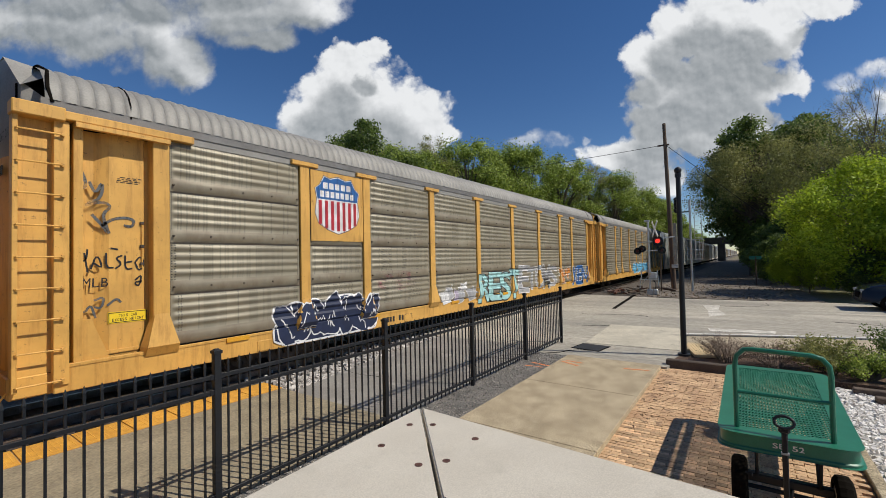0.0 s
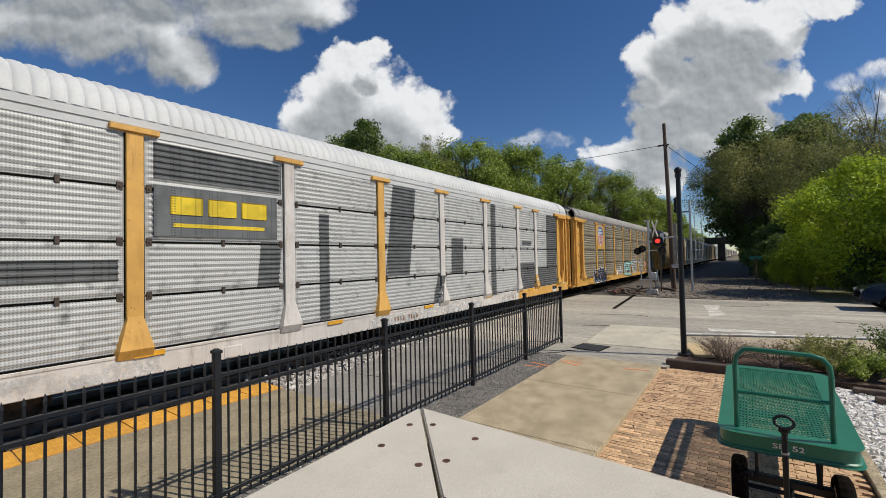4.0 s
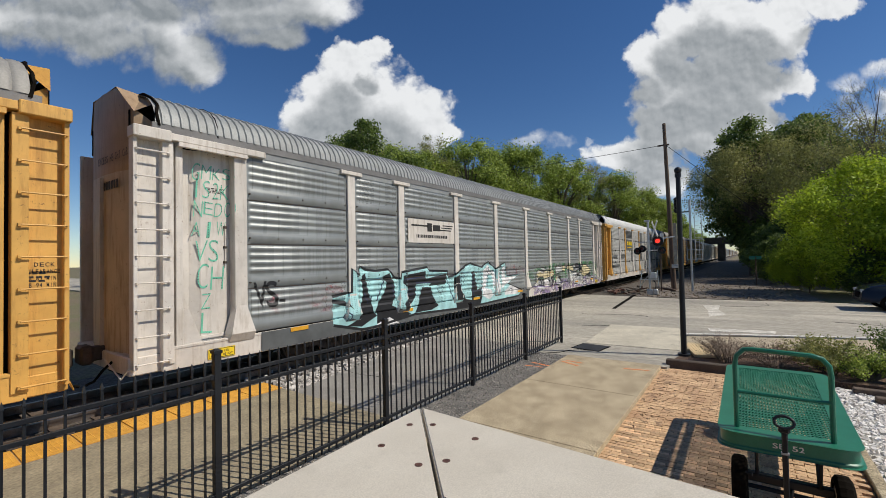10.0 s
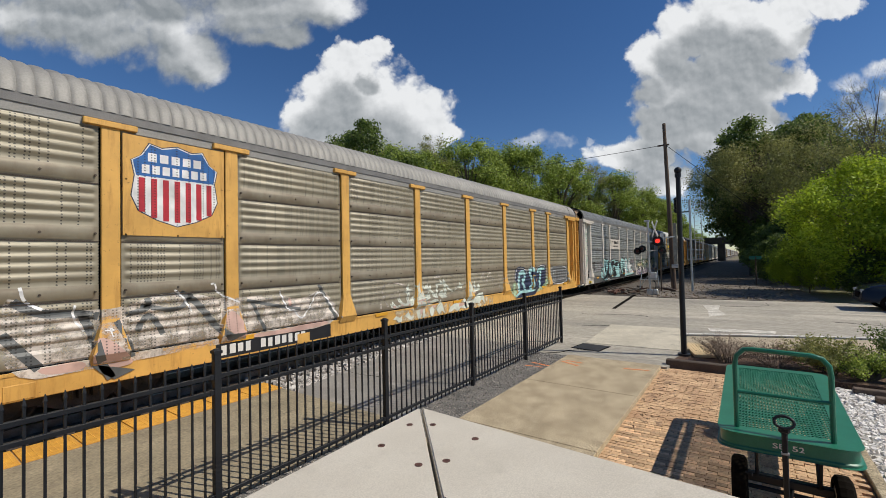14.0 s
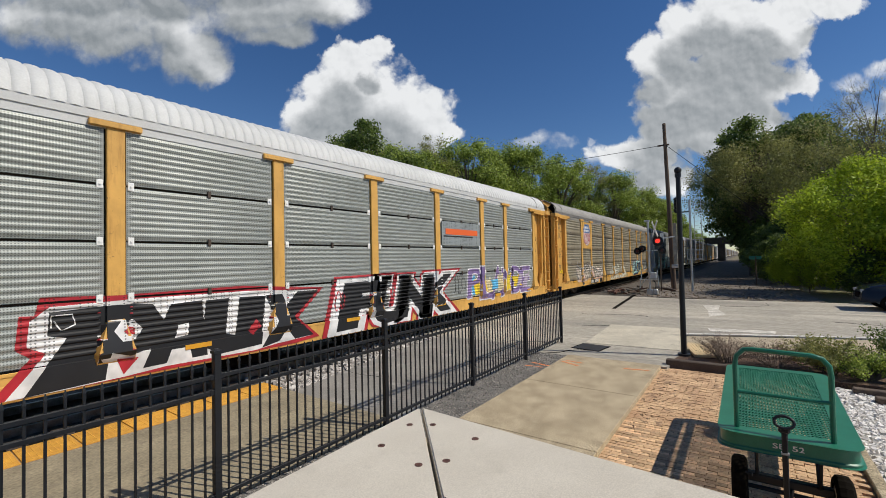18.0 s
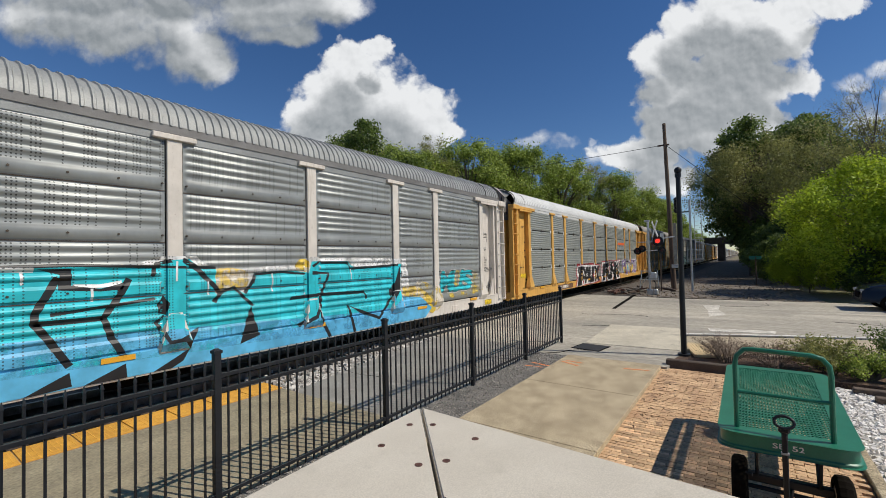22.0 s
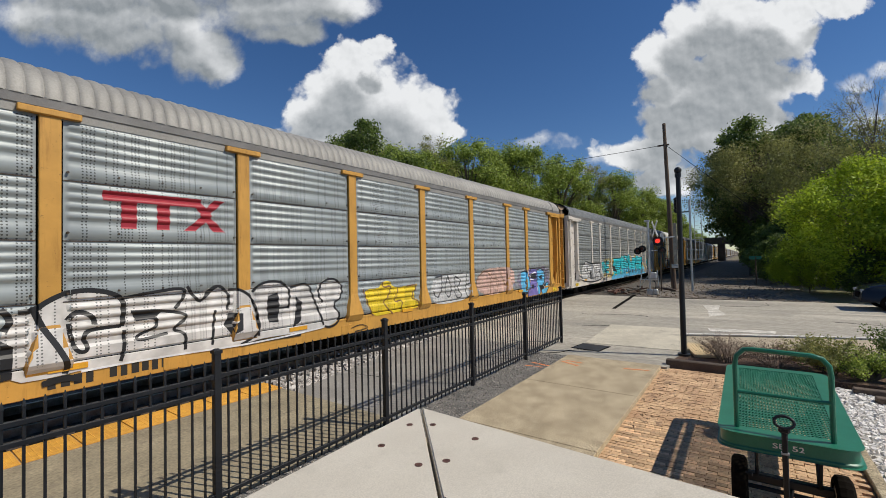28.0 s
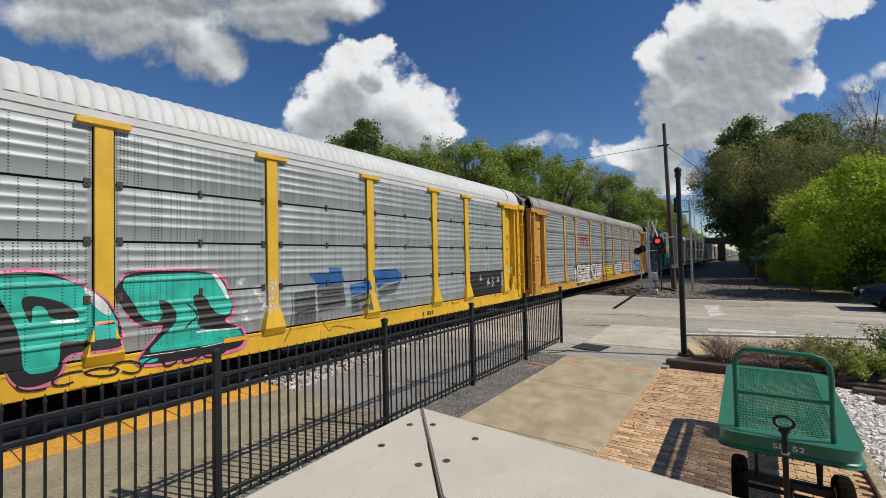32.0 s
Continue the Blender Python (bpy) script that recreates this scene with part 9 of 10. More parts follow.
patch(C[4], FINE, [(-1.8, 1.76), (-1.43, 1.76), (-1.3, 1.5), (-1.02, 1.78), (-0.44, 1.78), (-1.1, 1.22), (-0.61, 0.75), (-1.11, 0.73), (-1.31, 0.99), (-1.49, 0.75), (-1.91, 0.67), (-1.56, 1.19)], S["black"], 0.0062)
patch(C[4], FINE, [(-4.47, 1.4), (-4.37, 1.55), (-4.17, 1.53), (-4.05, 1.38), (-4.16, 1.22), (-4.36, 1.22)], S["white"], 0.0075)
patch(C[4], FINE, [(-4.34, 1.38), (-4.26, 1.45), (-4.16, 1.41), (-4.17, 1.3), (-4.28, 1.3)], S["red"], 0.009)
patch(C[4], FINE, [(-4.43, 0.95), (-4.12, 0.92), (-4.33, 0.68)], S["red"], 0.0075)
patch(C[4], FINE, [(-3.5, 1.36), (-3.32, 1.38), (-3.34, 1.16), (-3.55, 1.14)], S["white"], 0.0075)
stroke(C[4], FINE, [(-5.21, 1.55), (-5.21, 1.73), (-4.97, 1.73), (-4.93, 1.57), (-5.1, 1.5), (-5.18, 1.65)], S["white"], 0.0078, 0.02)
patch(C[4], FINE, [(-2.19, 1.08), (-2.01, 1.29), (-1.9, 1.12), (-2.11, 0.97)], S["red"], 0.0078)
letters(C[4], FINE, "FUNK", 0.45, 4.9, 0.80, 1.80, [(S["red"], 0.36), (S["white"], 0.28), (S["black"], 0.12)], 61, 0.10, 0.22, 1.10)
letters(C[4], FINE, "PLANDE", 6.3, 11.7, 0.95, 2.05, [(S["white"], 0.08), (S["purple"], 0.03)], 62, label="pale mixed-colour graffiti")
shards(C[4], FINE, 6.4, 11.6, 1.0, 1.9, 9, [S["sky"], S["cream"], S["lilac"], S["yellow"]], S["white"], 63, 0.02)
part("emblem_plate", boxed(4.64, -1.52, 2.93, 7.15, -1.508, 3.75), SHEET_LIGHT, C[4], "light panel behind the emblem")
part("emblem_bar", boxed(4.85, -1.528, 3.30, 6.95, -1.519, 3.50), plain("orange_emblem", (0.75, 0.13, 0.03), 0.5), C[4], "orange emblem bar")
part("emblem_bar", boxed(4.75, -1.527, 3.22, 6.6, -1.519, 3.26), INK, C[4])
scrawl(C[4], FINE, 5.2, 6.1, 1.2, 1.9, S["black"], 64, 0.03, 4)
scrawl(C[4], FINE, -0.1, 0.4, 1.2, 1.7, S["red"], 65, 0.03, 3)
part("number_panel", boxed(-8.75, -1.506, 0.63, -6.25, -1.499, 0.90), surf("rusty_number_panel", (0.06, 0.04, 0.03), (0.2, 0.09, 0.04), 5, 0.8), C[4], "dark worn number panel")
bars(C[4], -8.6, 0.68, 0.17, 11, INK_WHITE, -1.507)
bars(C[4], -13.1, 1.95, 0.07, 8, INK)
# car 5
patch(C[5], COARSE, outline(-2.2, 1.5, 5.0, 0.85, 70, 70, 0.10), MIST["yellow"], 0.0022, "yellow and white spray around graffiti")
patch(C[5], COARSE, outline(2.5, 1.6, 6.0, 0.8, 71, 70, 0.12), MIST["white"], 0.0025)
patch(C[5], COARSE, [(-0.31, 2.25), (0.5, 2.32), (0.75, 2.37), (0.99, 2.51), (1.28, 2.6), (1.83, 2.6), (2.24, 2.25), (2.58, 2.3), (2.94, 2.36), (3.91, 2.39), (4.39, 2.57), (5.71, 2.54), (7.79, 2.48), (7.99, 1.47), (7.14, 1.09), (2.81, 0.95), (-0.3, 0.97)], MIST["chalk"], 0.0012)
patch(C[5], COARSE, soft([(0.5, 2.45), (0.81, 2.48), (0.79, 2.17), (0.5, 2.16)]), MIST["gold"], 0.0024)
patch(C[5], COARSE, soft([(1.95, 2.37), (2.89, 2.35), (2.81, 1.89), (2.55, 1.99), (2.24, 1.83)]), MIST["gold"], 0.0024)
patch(C[5], COARSE, soft([(3.98, 2.5), (4.33, 2.54), (4.32, 2.2), (3.95, 2.2)]), MIST["gold"], 0.0024)
patch(C[5], COARSE, soft([(7.63, 1.74), (8.68, 1.54), (9.37, 0.9), (8.99, 0.62), (8.59, 1.26), (7.62, 1.31)]), MIST["gold"], 0.0024)
patch(C[5], COARSE, [(-0.3, 0.97), (0.51, 0.96), (1.73, 0.91), (2.81, 0.98), (4.38, 1), (7.14, 1.13), (7.22, 1.4), (8.52, 1.28), (9.03, 0.89), (8.69, 0.62), (6.11, 0.62), (4.72, 0.62), (3.46, 0.62), (1.73, 0.62), (0.87, 0.62), (-0.3, 0.62)], S["sky"], 0.003, "bright cyan and light blue block graffiti with black edges")
patch(C[5], COARSE, [(-0.31, 2.14), (0.5, 2.18), (0.77, 2.18), (0.87, 2.28), (1.07, 2.3), (1.17, 2.47), (1.41, 2.53), (1.73, 2.55), (1.88, 2.35), (2.08, 2.13), (2.21, 1.84), (2.55, 2), (2.75, 1.83), (2.94, 2.16), (3.2, 2.25), (3.84, 2.26), (4.31, 2.2), (4.39, 2.46), (5.5, 2.45), (5.7, 2.28), (7.6, 2.34), (7.51, 1.31), (7.14, 1.09), (5.48, 1.06), (4.38, 0.97), (2.81, 0.95), (1.73, 0.88), (0.51, 0.95), (-0.3, 0.97)], S["cyan"], 0.0045)
patch(C[5], COARSE, [(-0.7, 1.42), (0.48, 1.36), (2.15, 1.27), (4.65, 1.14), (7.39, 1.03), (7.44, 0.62), (4.21, 0.77), (1.12, 0.87), (-0.7, 0.92)], MIST["sky"], 0.0052)
stroke(C[5], COARSE, [(-0.11, 2.29), (-0.35, 1.79), (-0.37, 1.64), (-0.21, 1.38), (0.02, 0.95)], S["black"], 0.0066, 0.1)
stroke(C[5], COARSE, [(-0.37, 1.63), (0.02, 1.62), (0.44, 1.62)], S["black"], 0.0066, 0.08)
stroke(C[5], COARSE, [(0.79, 2.23), (0.62, 1.9), (0.44, 1.63), (0.54, 1.3), (0.73, 0.92)], S["black"], 0.0066, 0.1)
patch(C[5], COARSE, [(-0.34, 2.42), (0.05, 2.42), (0.05, 2.16), (0.4, 2.09), (0.75, 2.18), (0.81, 2.28), (0.69, 2.06), (0.4, 2.05), (-0.11, 2.1), (-0.09, 2.33)], S["black"], 0.0066)
patch(C[5], COARSE, [(1.29, 1.92), (1.38, 1.76), (1.33, 1.57), (1.21, 1.61), (1.19, 1.77)], S["black"], 0.0066)
stroke(C[5], COARSE, [(1.31, 1.55), (1.17, 1.45), (1.26, 1.29), (1.36, 1.09), (1.6, 1.1)], S["black"], 0.0066, 0.07)
patch(C[5], COARSE, [(1.36, 1.06), (1.89, 1.28), (1.71, 0.92), (1.6, 1.07)], S["black"], 0.0066)
patch(C[5], COARSE, [(-0.48, 0.62), (0.02, 0.86), (0.05, 0.65), (-0.34, 0.62)], S["black"], 0.0066)
patch(C[5], COARSE, [(0.18, 0.62), (0.73, 0.85), (0.75, 0.62), (0.36, 0.62)], S["black"], 0.0066)
patch(C[5], COARSE, [(0.77, 0.62), (1.12, 0.62), (1.71, 0.92), (1.6, 0.72), (1.4, 0.62)], S["black"], 0.0066)
stroke(C[5], COARSE, [(1.61, 2.54), (1.79, 2.42), (1.96, 2.24), (2.15, 2.03), (2.27, 1.88), (2.15, 1.71)], S["black"], 0.0066, 0.09)
stroke(C[5], COARSE, [(2.27, 1.88), (2.54, 1.98), (2.76, 1.74), (2.95, 1.57)], S["black"], 0.0066, 0.06)
stroke(C[5], COARSE, [(2.99, 2.18), (2.86, 1.96), (2.76, 1.84)], S["black"], 0.0066, 0.07)
patch(C[5], COARSE, [(2.89, 1.58), (3.08, 0.95), (2.65, 0.83)], S["black"], 0.0066)
stroke(C[5], COARSE, [(2.99, 2.21), (3.6, 2.24), (4.23, 2.17)], S["black"], 0.0066, 0.05)
stroke(C[5], COARSE, [(4.41, 2.34), (4.58, 2.43), (5.49, 2.41), (5.59, 2.25), (7.42, 2.31)], S["black"], 0.0066, 0.06)
stroke(C[5], COARSE, [(4.4, 2.19), (4.9, 2.16), (4.66, 1.65), (4.61, 1.15), (4.91, 0.62)], S["black"], 0.0066, 0.09)
stroke(C[5], COARSE, [(3.82, 1.64), (4.61, 1.66), (6.06, 1.62), (6.17, 1.43)], S["black"], 0.0066, 0.08)
stroke(C[5], COARSE, [(4.61, 1.4), (4.47, 1.16), (4.01, 1.01)], S["black"], 0.0066, 0.09)
stroke(C[5], COARSE, [(5.71, 0.62), (5.52, 1.31), (5.94, 1.11), (6.62, 0.86), (7.13, 1.37)], S["black"], 0.0066, 0.09)
patch(C[5], COARSE, [(7.49, 2.28), (7.54, 1.6), (7.19, 1.27), (7.01, 1.55), (7.27, 1.8)], S["black"], 0.0068)
stroke(C[5], COARSE, [(1.12, 2.25), (1.17, 2.46), (1.41, 2.52)], S["black"], 0.0066, 0.07)
stroke(C[5], COARSE, [(-0.5, 2.41), (-0.49, 2.2)], S["white"], 0.008, 0.035)
stroke(C[5], COARSE, [(0.29, 2.1), (0.3, 1.89)], S["white"], 0.008, 0.035)
stroke(C[5], COARSE, [(1.5, 2.51), (1.49, 2.15)], S["white"], 0.008, 0.035)
stroke(C[5], COARSE, [(2.04, 2.12), (2.05, 1.86)], S["white"], 0.008, 0.03)
stroke(C[5], COARSE, [(3.39, 2.22), (3.37, 1.82)], S["white"], 0.008, 0.035)
stroke(C[5], COARSE, [(5.62, 2.25), (5.62, 1.97)], S["white"], 0.008, 0.035)
stroke(C[5], COARSE, [(-0.71, 2.42), (-0.37, 2.41)], S["white"], 0.0062, 0.07)
stroke(C[5], COARSE, [(0.07, 2.15), (0.4, 2.13), (0.69, 2.18)], S["white"], 0.0063, 0.06)
patch(C[5], COARSE, [(-4.56, 0.62), (-4.43, 0.94), (-3.2, 1.02), (-1, 0.97), (2.13, 0.86), (2.11, 0.62), (-0.23, 0.62)], S["sky"], 0.0031)
patch(C[5], COARSE, [(-3.99, 1.66), (-3.66, 2.22), (-2.81, 2.23), (-1.42, 2.24), (-1.14, 2.45), (0.05, 2.47), (2.2, 2.37), (2.13, 0.83), (-1, 0.95), (-3.21, 0.96), (-4.07, 0.93)], S["cyan"], 0.0043)
stroke(C[5], COARSE, [(-4.07, 0.96), (-3.95, 1.67), (-3.66, 2.22), (-2.81, 2.23), (-1.42, 2.24), (-1.14, 2.45), (0.05, 2.47), (2.2, 2.37)], S["black"], 0.0058, 0.05)
stroke(C[5], COARSE, [(-3.93, 1.65), (-2.9, 1.63), (-2.68, 1.44), (-1.35, 1.52)], S["black"], 0.0062, 0.05)
stroke(C[5], COARSE, [(-3.27, 1.02), (-2.68, 1.3), (-1.54, 1.42)], S["black"], 0.0062, 0.05)
stroke(C[5], COARSE, [(-1.33, 2.2), (-1.53, 1.7), (-0.87, 0.88)], S["black"], 0.0062, 0.05)
stroke(C[5], COARSE, [(-0.19, 1.74), (1.16, 1.87)], S["black"], 0.0062, 0.05)
patch(C[5], COARSE, [(-4.18, 1.65), (-3.4, 1.63), (-2.84, 1.16), (-3.74, 1.23)], S["black"], 0.006)
letters(C[5], COARSE, "MUS", 9.6, 11.5, 1.35, 2.0, [(S["white"], 0.16), (S["black"], 0.12), (S["cyan"], 0.07)], 74, 0.05, 0.2, 1.05)
patch(C[5], COARSE, outline(11.0, 1.55, 1.2, 0.5, 75), MIST["yellow"], 0.002)
patch(C[5], COARSE, outline(8.6, 1.2, 1.0, 0.5, 76), MIST["yellow"], 0.0021)
letters(C[5], COARSE, "TME", -7.2, -5.25, 1.22, 1.98, [(S["white"], 0.17), (S["black"], 0.12), (S["cyan"], 0.06)], 77, 0.05, 0.15, 1.05)
patch(C[5], COARSE, [(-11.82, 1.58), (-11.34, 1.9), (-10.84, 2.15), (-10.28, 2.02), (-9.3, 1.95), (-8.53, 1.96), (-7.18, 1.95), (-6.82, 0.91), (-7.96, 0.77), (-9.55, 0.73), (-11.34, 0.88), (-11.89, 0.99), (-11.53, 1.07), (-11.79, 1.25), (-11.61, 1.44), (-11.86, 1.67)], S["silver"], 0.003, "silver block graffiti with black outlines")
stroke(C[5], COARSE, [(-11.82, 1.58), (-11.34, 1.9), (-10.84, 2.15), (-10.28, 2.02), (-9.3, 1.95), (-8.53, 1.96), (-7.18, 1.95), (-6.82, 0.91), (-7.96, 0.77), (-9.55, 0.73), (-11.34, 0.88), (-11.89, 0.99), (-11.53, 1.07), (-11.79, 1.25), (-11.61, 1.44), (-11.86, 1.67), (-11.82, 1.58)], S["black"], 0.0045, 0.07)
stroke(C[5], COARSE, [(-10.75, 1.73), (-10.46, 1.6), (-10.67, 1.4), (-11.02, 1.51)], S["black"], 0.0055, 0.06)
stroke(C[5], COARSE, [(-10.46, 2.01), (-10.37, 0.99)], S["black"], 0.0055, 0.06)
stroke(C[5], COARSE, [(-10.26, 1.87), (-9.34, 1.85)], S["black"], 0.0055, 0.06)
stroke(C[5], COARSE, [(-9.93, 1.54), (-10.09, 0.94)], S["black"], 0.0055, 0.06)
stroke(C[5], COARSE, [(-9.24, 1.81), (-9.15, 0.78)], S["black"], 0.0055, 0.06)
stroke(C[5], COARSE, [(-9.06, 1.56), (-8.75, 1.59), (-8.86, 0.8)], S["black"], 0.0055, 0.06)
stroke(C[5], COARSE, [(-8.5, 1.87), (-8.37, 0.78)], S["black"], 0.0055, 0.06)
stroke(C[5], COARSE, [(-7.85, 1.76), (-7.45, 0.76)], S["black"], 0.0055, 0.06)
stroke(C[5], COARSE, [(-8.25, 1.33), (-7.77, 1.35)], S["black"], 0.0055, 0.06)
stroke(C[5], COARSE, [(-11.53, 1.45), (-11.01, 1.64)], S["black"], 0.0055, 0.06)
patch(C[5], COARSE, [(-9.93, 1.43), (-9.6, 1.5), (-9.66, 0.95), (-9.98, 0.95)], S["black"], 0.0055)
patch(C[5], COARSE, [(-10.59, 1.66), (-10.48, 1.58), (-10.63, 1.44)], S["black"], 0.0055)
bars(C[5], -6.9, 0.66, 0.22, 8, INK, -1.502)
zigzag(C[5], COARSE, -12.95, -12.55, 1.75, 1.95, S["black"], 80, 0.02, 4, 0.006)
for q in range(4):
    zigzag(C[5], COARSE, -12.7, -12.2, 1.42 - 0.16 * q, 1.54 - 0.16 * q, S["black"], 83 + q, 0.022, 5, 0.006)
zigzag(C[5], COARSE, 12.62, 13.05, 1.92, 2.10, S["black"], 81, 0.02, 6, 0.006)
zigzag(C[5], COARSE, 12.7, 13.0, 1.28, 1.38, S["black"], 82, 0.014, 5, 0.006)
# car 6
patch(C[6], COARSE, soft([(-7.88, 1.79), (-7.54, 1.83), (-7.43, 1.94), (-7.21, 2.07), (-6.91, 2.1), (-6.62, 2.03), (-6.48, 1.92), (-6.14, 1.97), (-5.49, 2.05), (-5.34, 1.85), (-5.09, 2.03), (-4.72, 1.94), (-4.28, 1.88), (-4.05, 2.06), (-3.62, 2.06), (-3.36, 1.88), (-2.92, 1.99), (-2.72, 1.63), (-2.58, 1.97), (-2.22, 2.07), (-1.86, 1.9), (-1.9, 1.56), (-2.14, 1.39), (-1.95, 1.15), (-2.15, 0.85), (-3.42, 0.85), (-4.13, 0.87), (-4.52, 0.78), (-6.4, 0.87), (-7.02, 0.87), (-7.33, 0.83), (-7.88, 0.84)]), S["bone"], 0.003, "white bubble graffiti letters with black outlines")
stroke(C[6], COARSE, [(-7.71, 1.82), (-7.54, 1.83), (-7.43, 1.94), (-7.21, 2.06), (-6.91, 2.09), (-6.62, 2.01), (-6.47, 1.89), (-6.48, 1.6), (-6.5, 1.46)], S["black"], 0.0055, 0.075)
stroke(C[6], COARSE, [(-7.54, 1.81), (-7.46, 1.57), (-7.3, 1.28), (-7.18, 0.99), (-7.21, 0.86)], S["black"], 0.0055, 0.075)
stroke(C[6], COARSE, [(-7.18, 1.64), (-7.09, 1.76), (-6.95, 1.73), (-6.85, 1.62), (-6.86, 1.54)], S["black"], 0.0055, 0.07)
stroke(C[6], COARSE, [(-7.16, 1.59), (-7.14, 1.37), (-7.07, 1.15), (-6.95, 1.13), (-6.94, 1.24), (-7.0, 1.34), (-6.95, 1.45), (-6.76, 1.47), (-6.5, 1.47)], S["black"], 0.0055, 0.06)
stroke(C[6], COARSE, [(-6.47, 1.4), (-6.46, 1.11), (-6.52, 0.9)], S["black"], 0.0055, 0.055)
stroke(C[6], COARSE, [(-6.5, 1.91), (-6.09, 1.98), (-5.49, 2.04), (-5.62, 1.76), (-5.72, 1.67)], S["black"], 0.0055, 0.055)
stroke(C[6], COARSE, [(-6.38, 1.68), (-5.91, 1.66), (-5.42, 1.52), (-5.79, 1.3), (-5.52, 1.21), (-5.55, 0.91)], S["black"], 0.0055, 0.055)
stroke(C[6], COARSE, [(-6.31, 1.54), (-6.0, 1.56), (-5.98, 1.38), (-6.29, 1.28), (-6.29, 1.18), (-5.82, 1.25)], S["black"], 0.0055, 0.05)
patch(C[6], COARSE, [(-6.36, 1.67), (-5.89, 1.65), (-6.0, 1.56), (-6.31, 1.52)], S["black"], 0.0052)
stroke(C[6], COARSE, [(-5.51, 2.05), (-5.37, 1.82), (-5.26, 1.73), (-5.09, 2.0), (-4.9, 2.03), (-4.72, 1.8), (-4.78, 1.54)], S["black"], 0.0055, 0.055)
stroke(C[6], COARSE, [(-5.01, 1.56), (-5.07, 0.91)], S["black"], 0.0055, 0.05)
patch(C[6], COARSE, [(-5.27, 1.73), (-5.15, 1.95), (-4.92, 2.03), (-5.1, 1.88)], S["black"], 0.0052)
stroke(C[6], COARSE, [(-4.75, 1.93), (-4.51, 1.93), (-4.22, 1.69), (-4.12, 1.24), (-4.19, 0.94), (-4.52, 0.81)], S["black"], 0.0055, 0.055)
patch(C[6], COARSE, [(-4.75, 1.47), (-4.48, 1.44), (-4.51, 1.11), (-4.7, 1.05), (-4.84, 1.25)], S["black"], 0.0052)
stroke(C[6], COARSE, [(-4.25, 1.85), (-4.05, 2.04), (-3.62, 2.05), (-3.36, 1.85), (-3.41, 1.42)], S["black"], 0.0055, 0.055)
stroke(C[6], COARSE, [(-4.25, 1.69), (-4.09, 1.24), (-4.13, 0.93)], S["black"], 0.0055, 0.055)
patch(C[6], COARSE, [(-3.91, 1.73), (-3.66, 1.8), (-3.63, 1.51), (-3.67, 1.15), (-3.89, 1.18), (-3.93, 1.47)], S["black"], 0.0052)
stroke(C[6], COARSE, [(-3.7, 1.45), (-3.37, 1.45)], S["black"], 0.0055, 0.04)
stroke(C[6], COARSE, [(-3.36, 1.88), (-2.88, 1.98), (-2.76, 1.63), (-2.51, 1.11), (-2.47, 0.92)], S["black"], 0.0055, 0.055)
patch(C[6], COARSE, [(-3.21, 1.67), (-3.05, 1.52), (-3.1, 1.11), (-3.3, 0.97), (-3.21, 1.4)], S["black"], 0.0052)
stroke(C[6], COARSE, [(-2.46, 1.46), (-2.63, 1.69), (-2.49, 1.97), (-2.17, 2.05), (-1.86, 1.86), (-1.9, 1.52), (-2.19, 1.4), (-1.95, 1.15), (-2.01, 0.93), (-2.24, 0.84), (-2.44, 0.89)], S["black"], 0.0055, 0.05)
stroke(C[6], COARSE, [(-7.88, 1.88), (-7.77, 1.72), (-7.85, 1.57)], S["black"], 0.0055, 0.08)
patch(C[6], COARSE, [(-7.88, 1.45), (-7.75, 1.34), (-7.77, 0.91), (-7.88, 0.9)], S["black"], 0.0052)
stroke(C[6], COARSE, [(-7.02, 0.85), (-6.4, 0.86), (-5.42, 0.84), (-4.52, 0.8), (-3.42, 0.82), (-2.47, 0.87)], S["white"], 0.006, 0.035)
stroke(C[6], COARSE, [(-7.46, 0.76), (-7.19, 0.8), (-7.02, 0.74)], S["black"], 0.0055, 0.09)
stroke(C[6], COARSE, [(-4.52, 0.8), (-3.99, 0.82), (-3.1, 0.8)], S["black"], 0.0055, 0.06)
stroke(C[6], COARSE, [(-1.61, 0.72), (-1.25, 0.79), (-0.92, 0.65), (-1.46, 0.62)], S["black"], 0.0055, 0.02)
patch(C[6], COARSE, soft([(-1.19, 1.69), (-0.51, 1.67), (-0.41, 1.86), (-0.08, 1.86), (0.06, 1.63), (0.78, 1.69), (1.23, 1.72), (0.89, 1.34), (1.28, 1.14), (1.21, 0.95), (-0.43, 0.93), (-0.83, 0.92)]), S["yellow"], 0.003, "yellow graffiti letters")
stroke(C[6], COARSE, [(-1.15, 1.68), (-0.8, 0.93)], S["brown"], 0.005, 0.04)
stroke(C[6], COARSE, [(-0.41, 1.85), (-0.37, 1.66), (-0.04, 1.75), (-0.14, 1.43), (-0.42, 1.25), (-0.01, 0.91)], S["brown"], 0.005, 0.04)
stroke(C[6], COARSE, [(0.26, 1.61), (0.05, 1.2), (0.46, 1.3), (0.34, 0.94)], S["brown"], 0.005, 0.04)
stroke(C[6], COARSE, [(0.62, 1.66), (1.21, 1.7), (0.78, 1.31), (1.24, 1.15), (1.12, 0.92)], S["brown"], 0.005, 0.04)
patch(C[6], COARSE, soft([(1.83, 1.5), (2.03, 1.86), (3.67, 1.91), (3.99, 1.99), (4.28, 1.74), (4.32, 0.98), (2.47, 0.92), (1.94, 1.02)]), S["silver"], 0.003, "white graffiti letters with black strokes")
stroke(C[6], COARSE, [(1.96, 1.41), (2.21, 1.12), (2.48, 1.45), (2.43, 1.88)], S["black"], 0.005, 0.045)
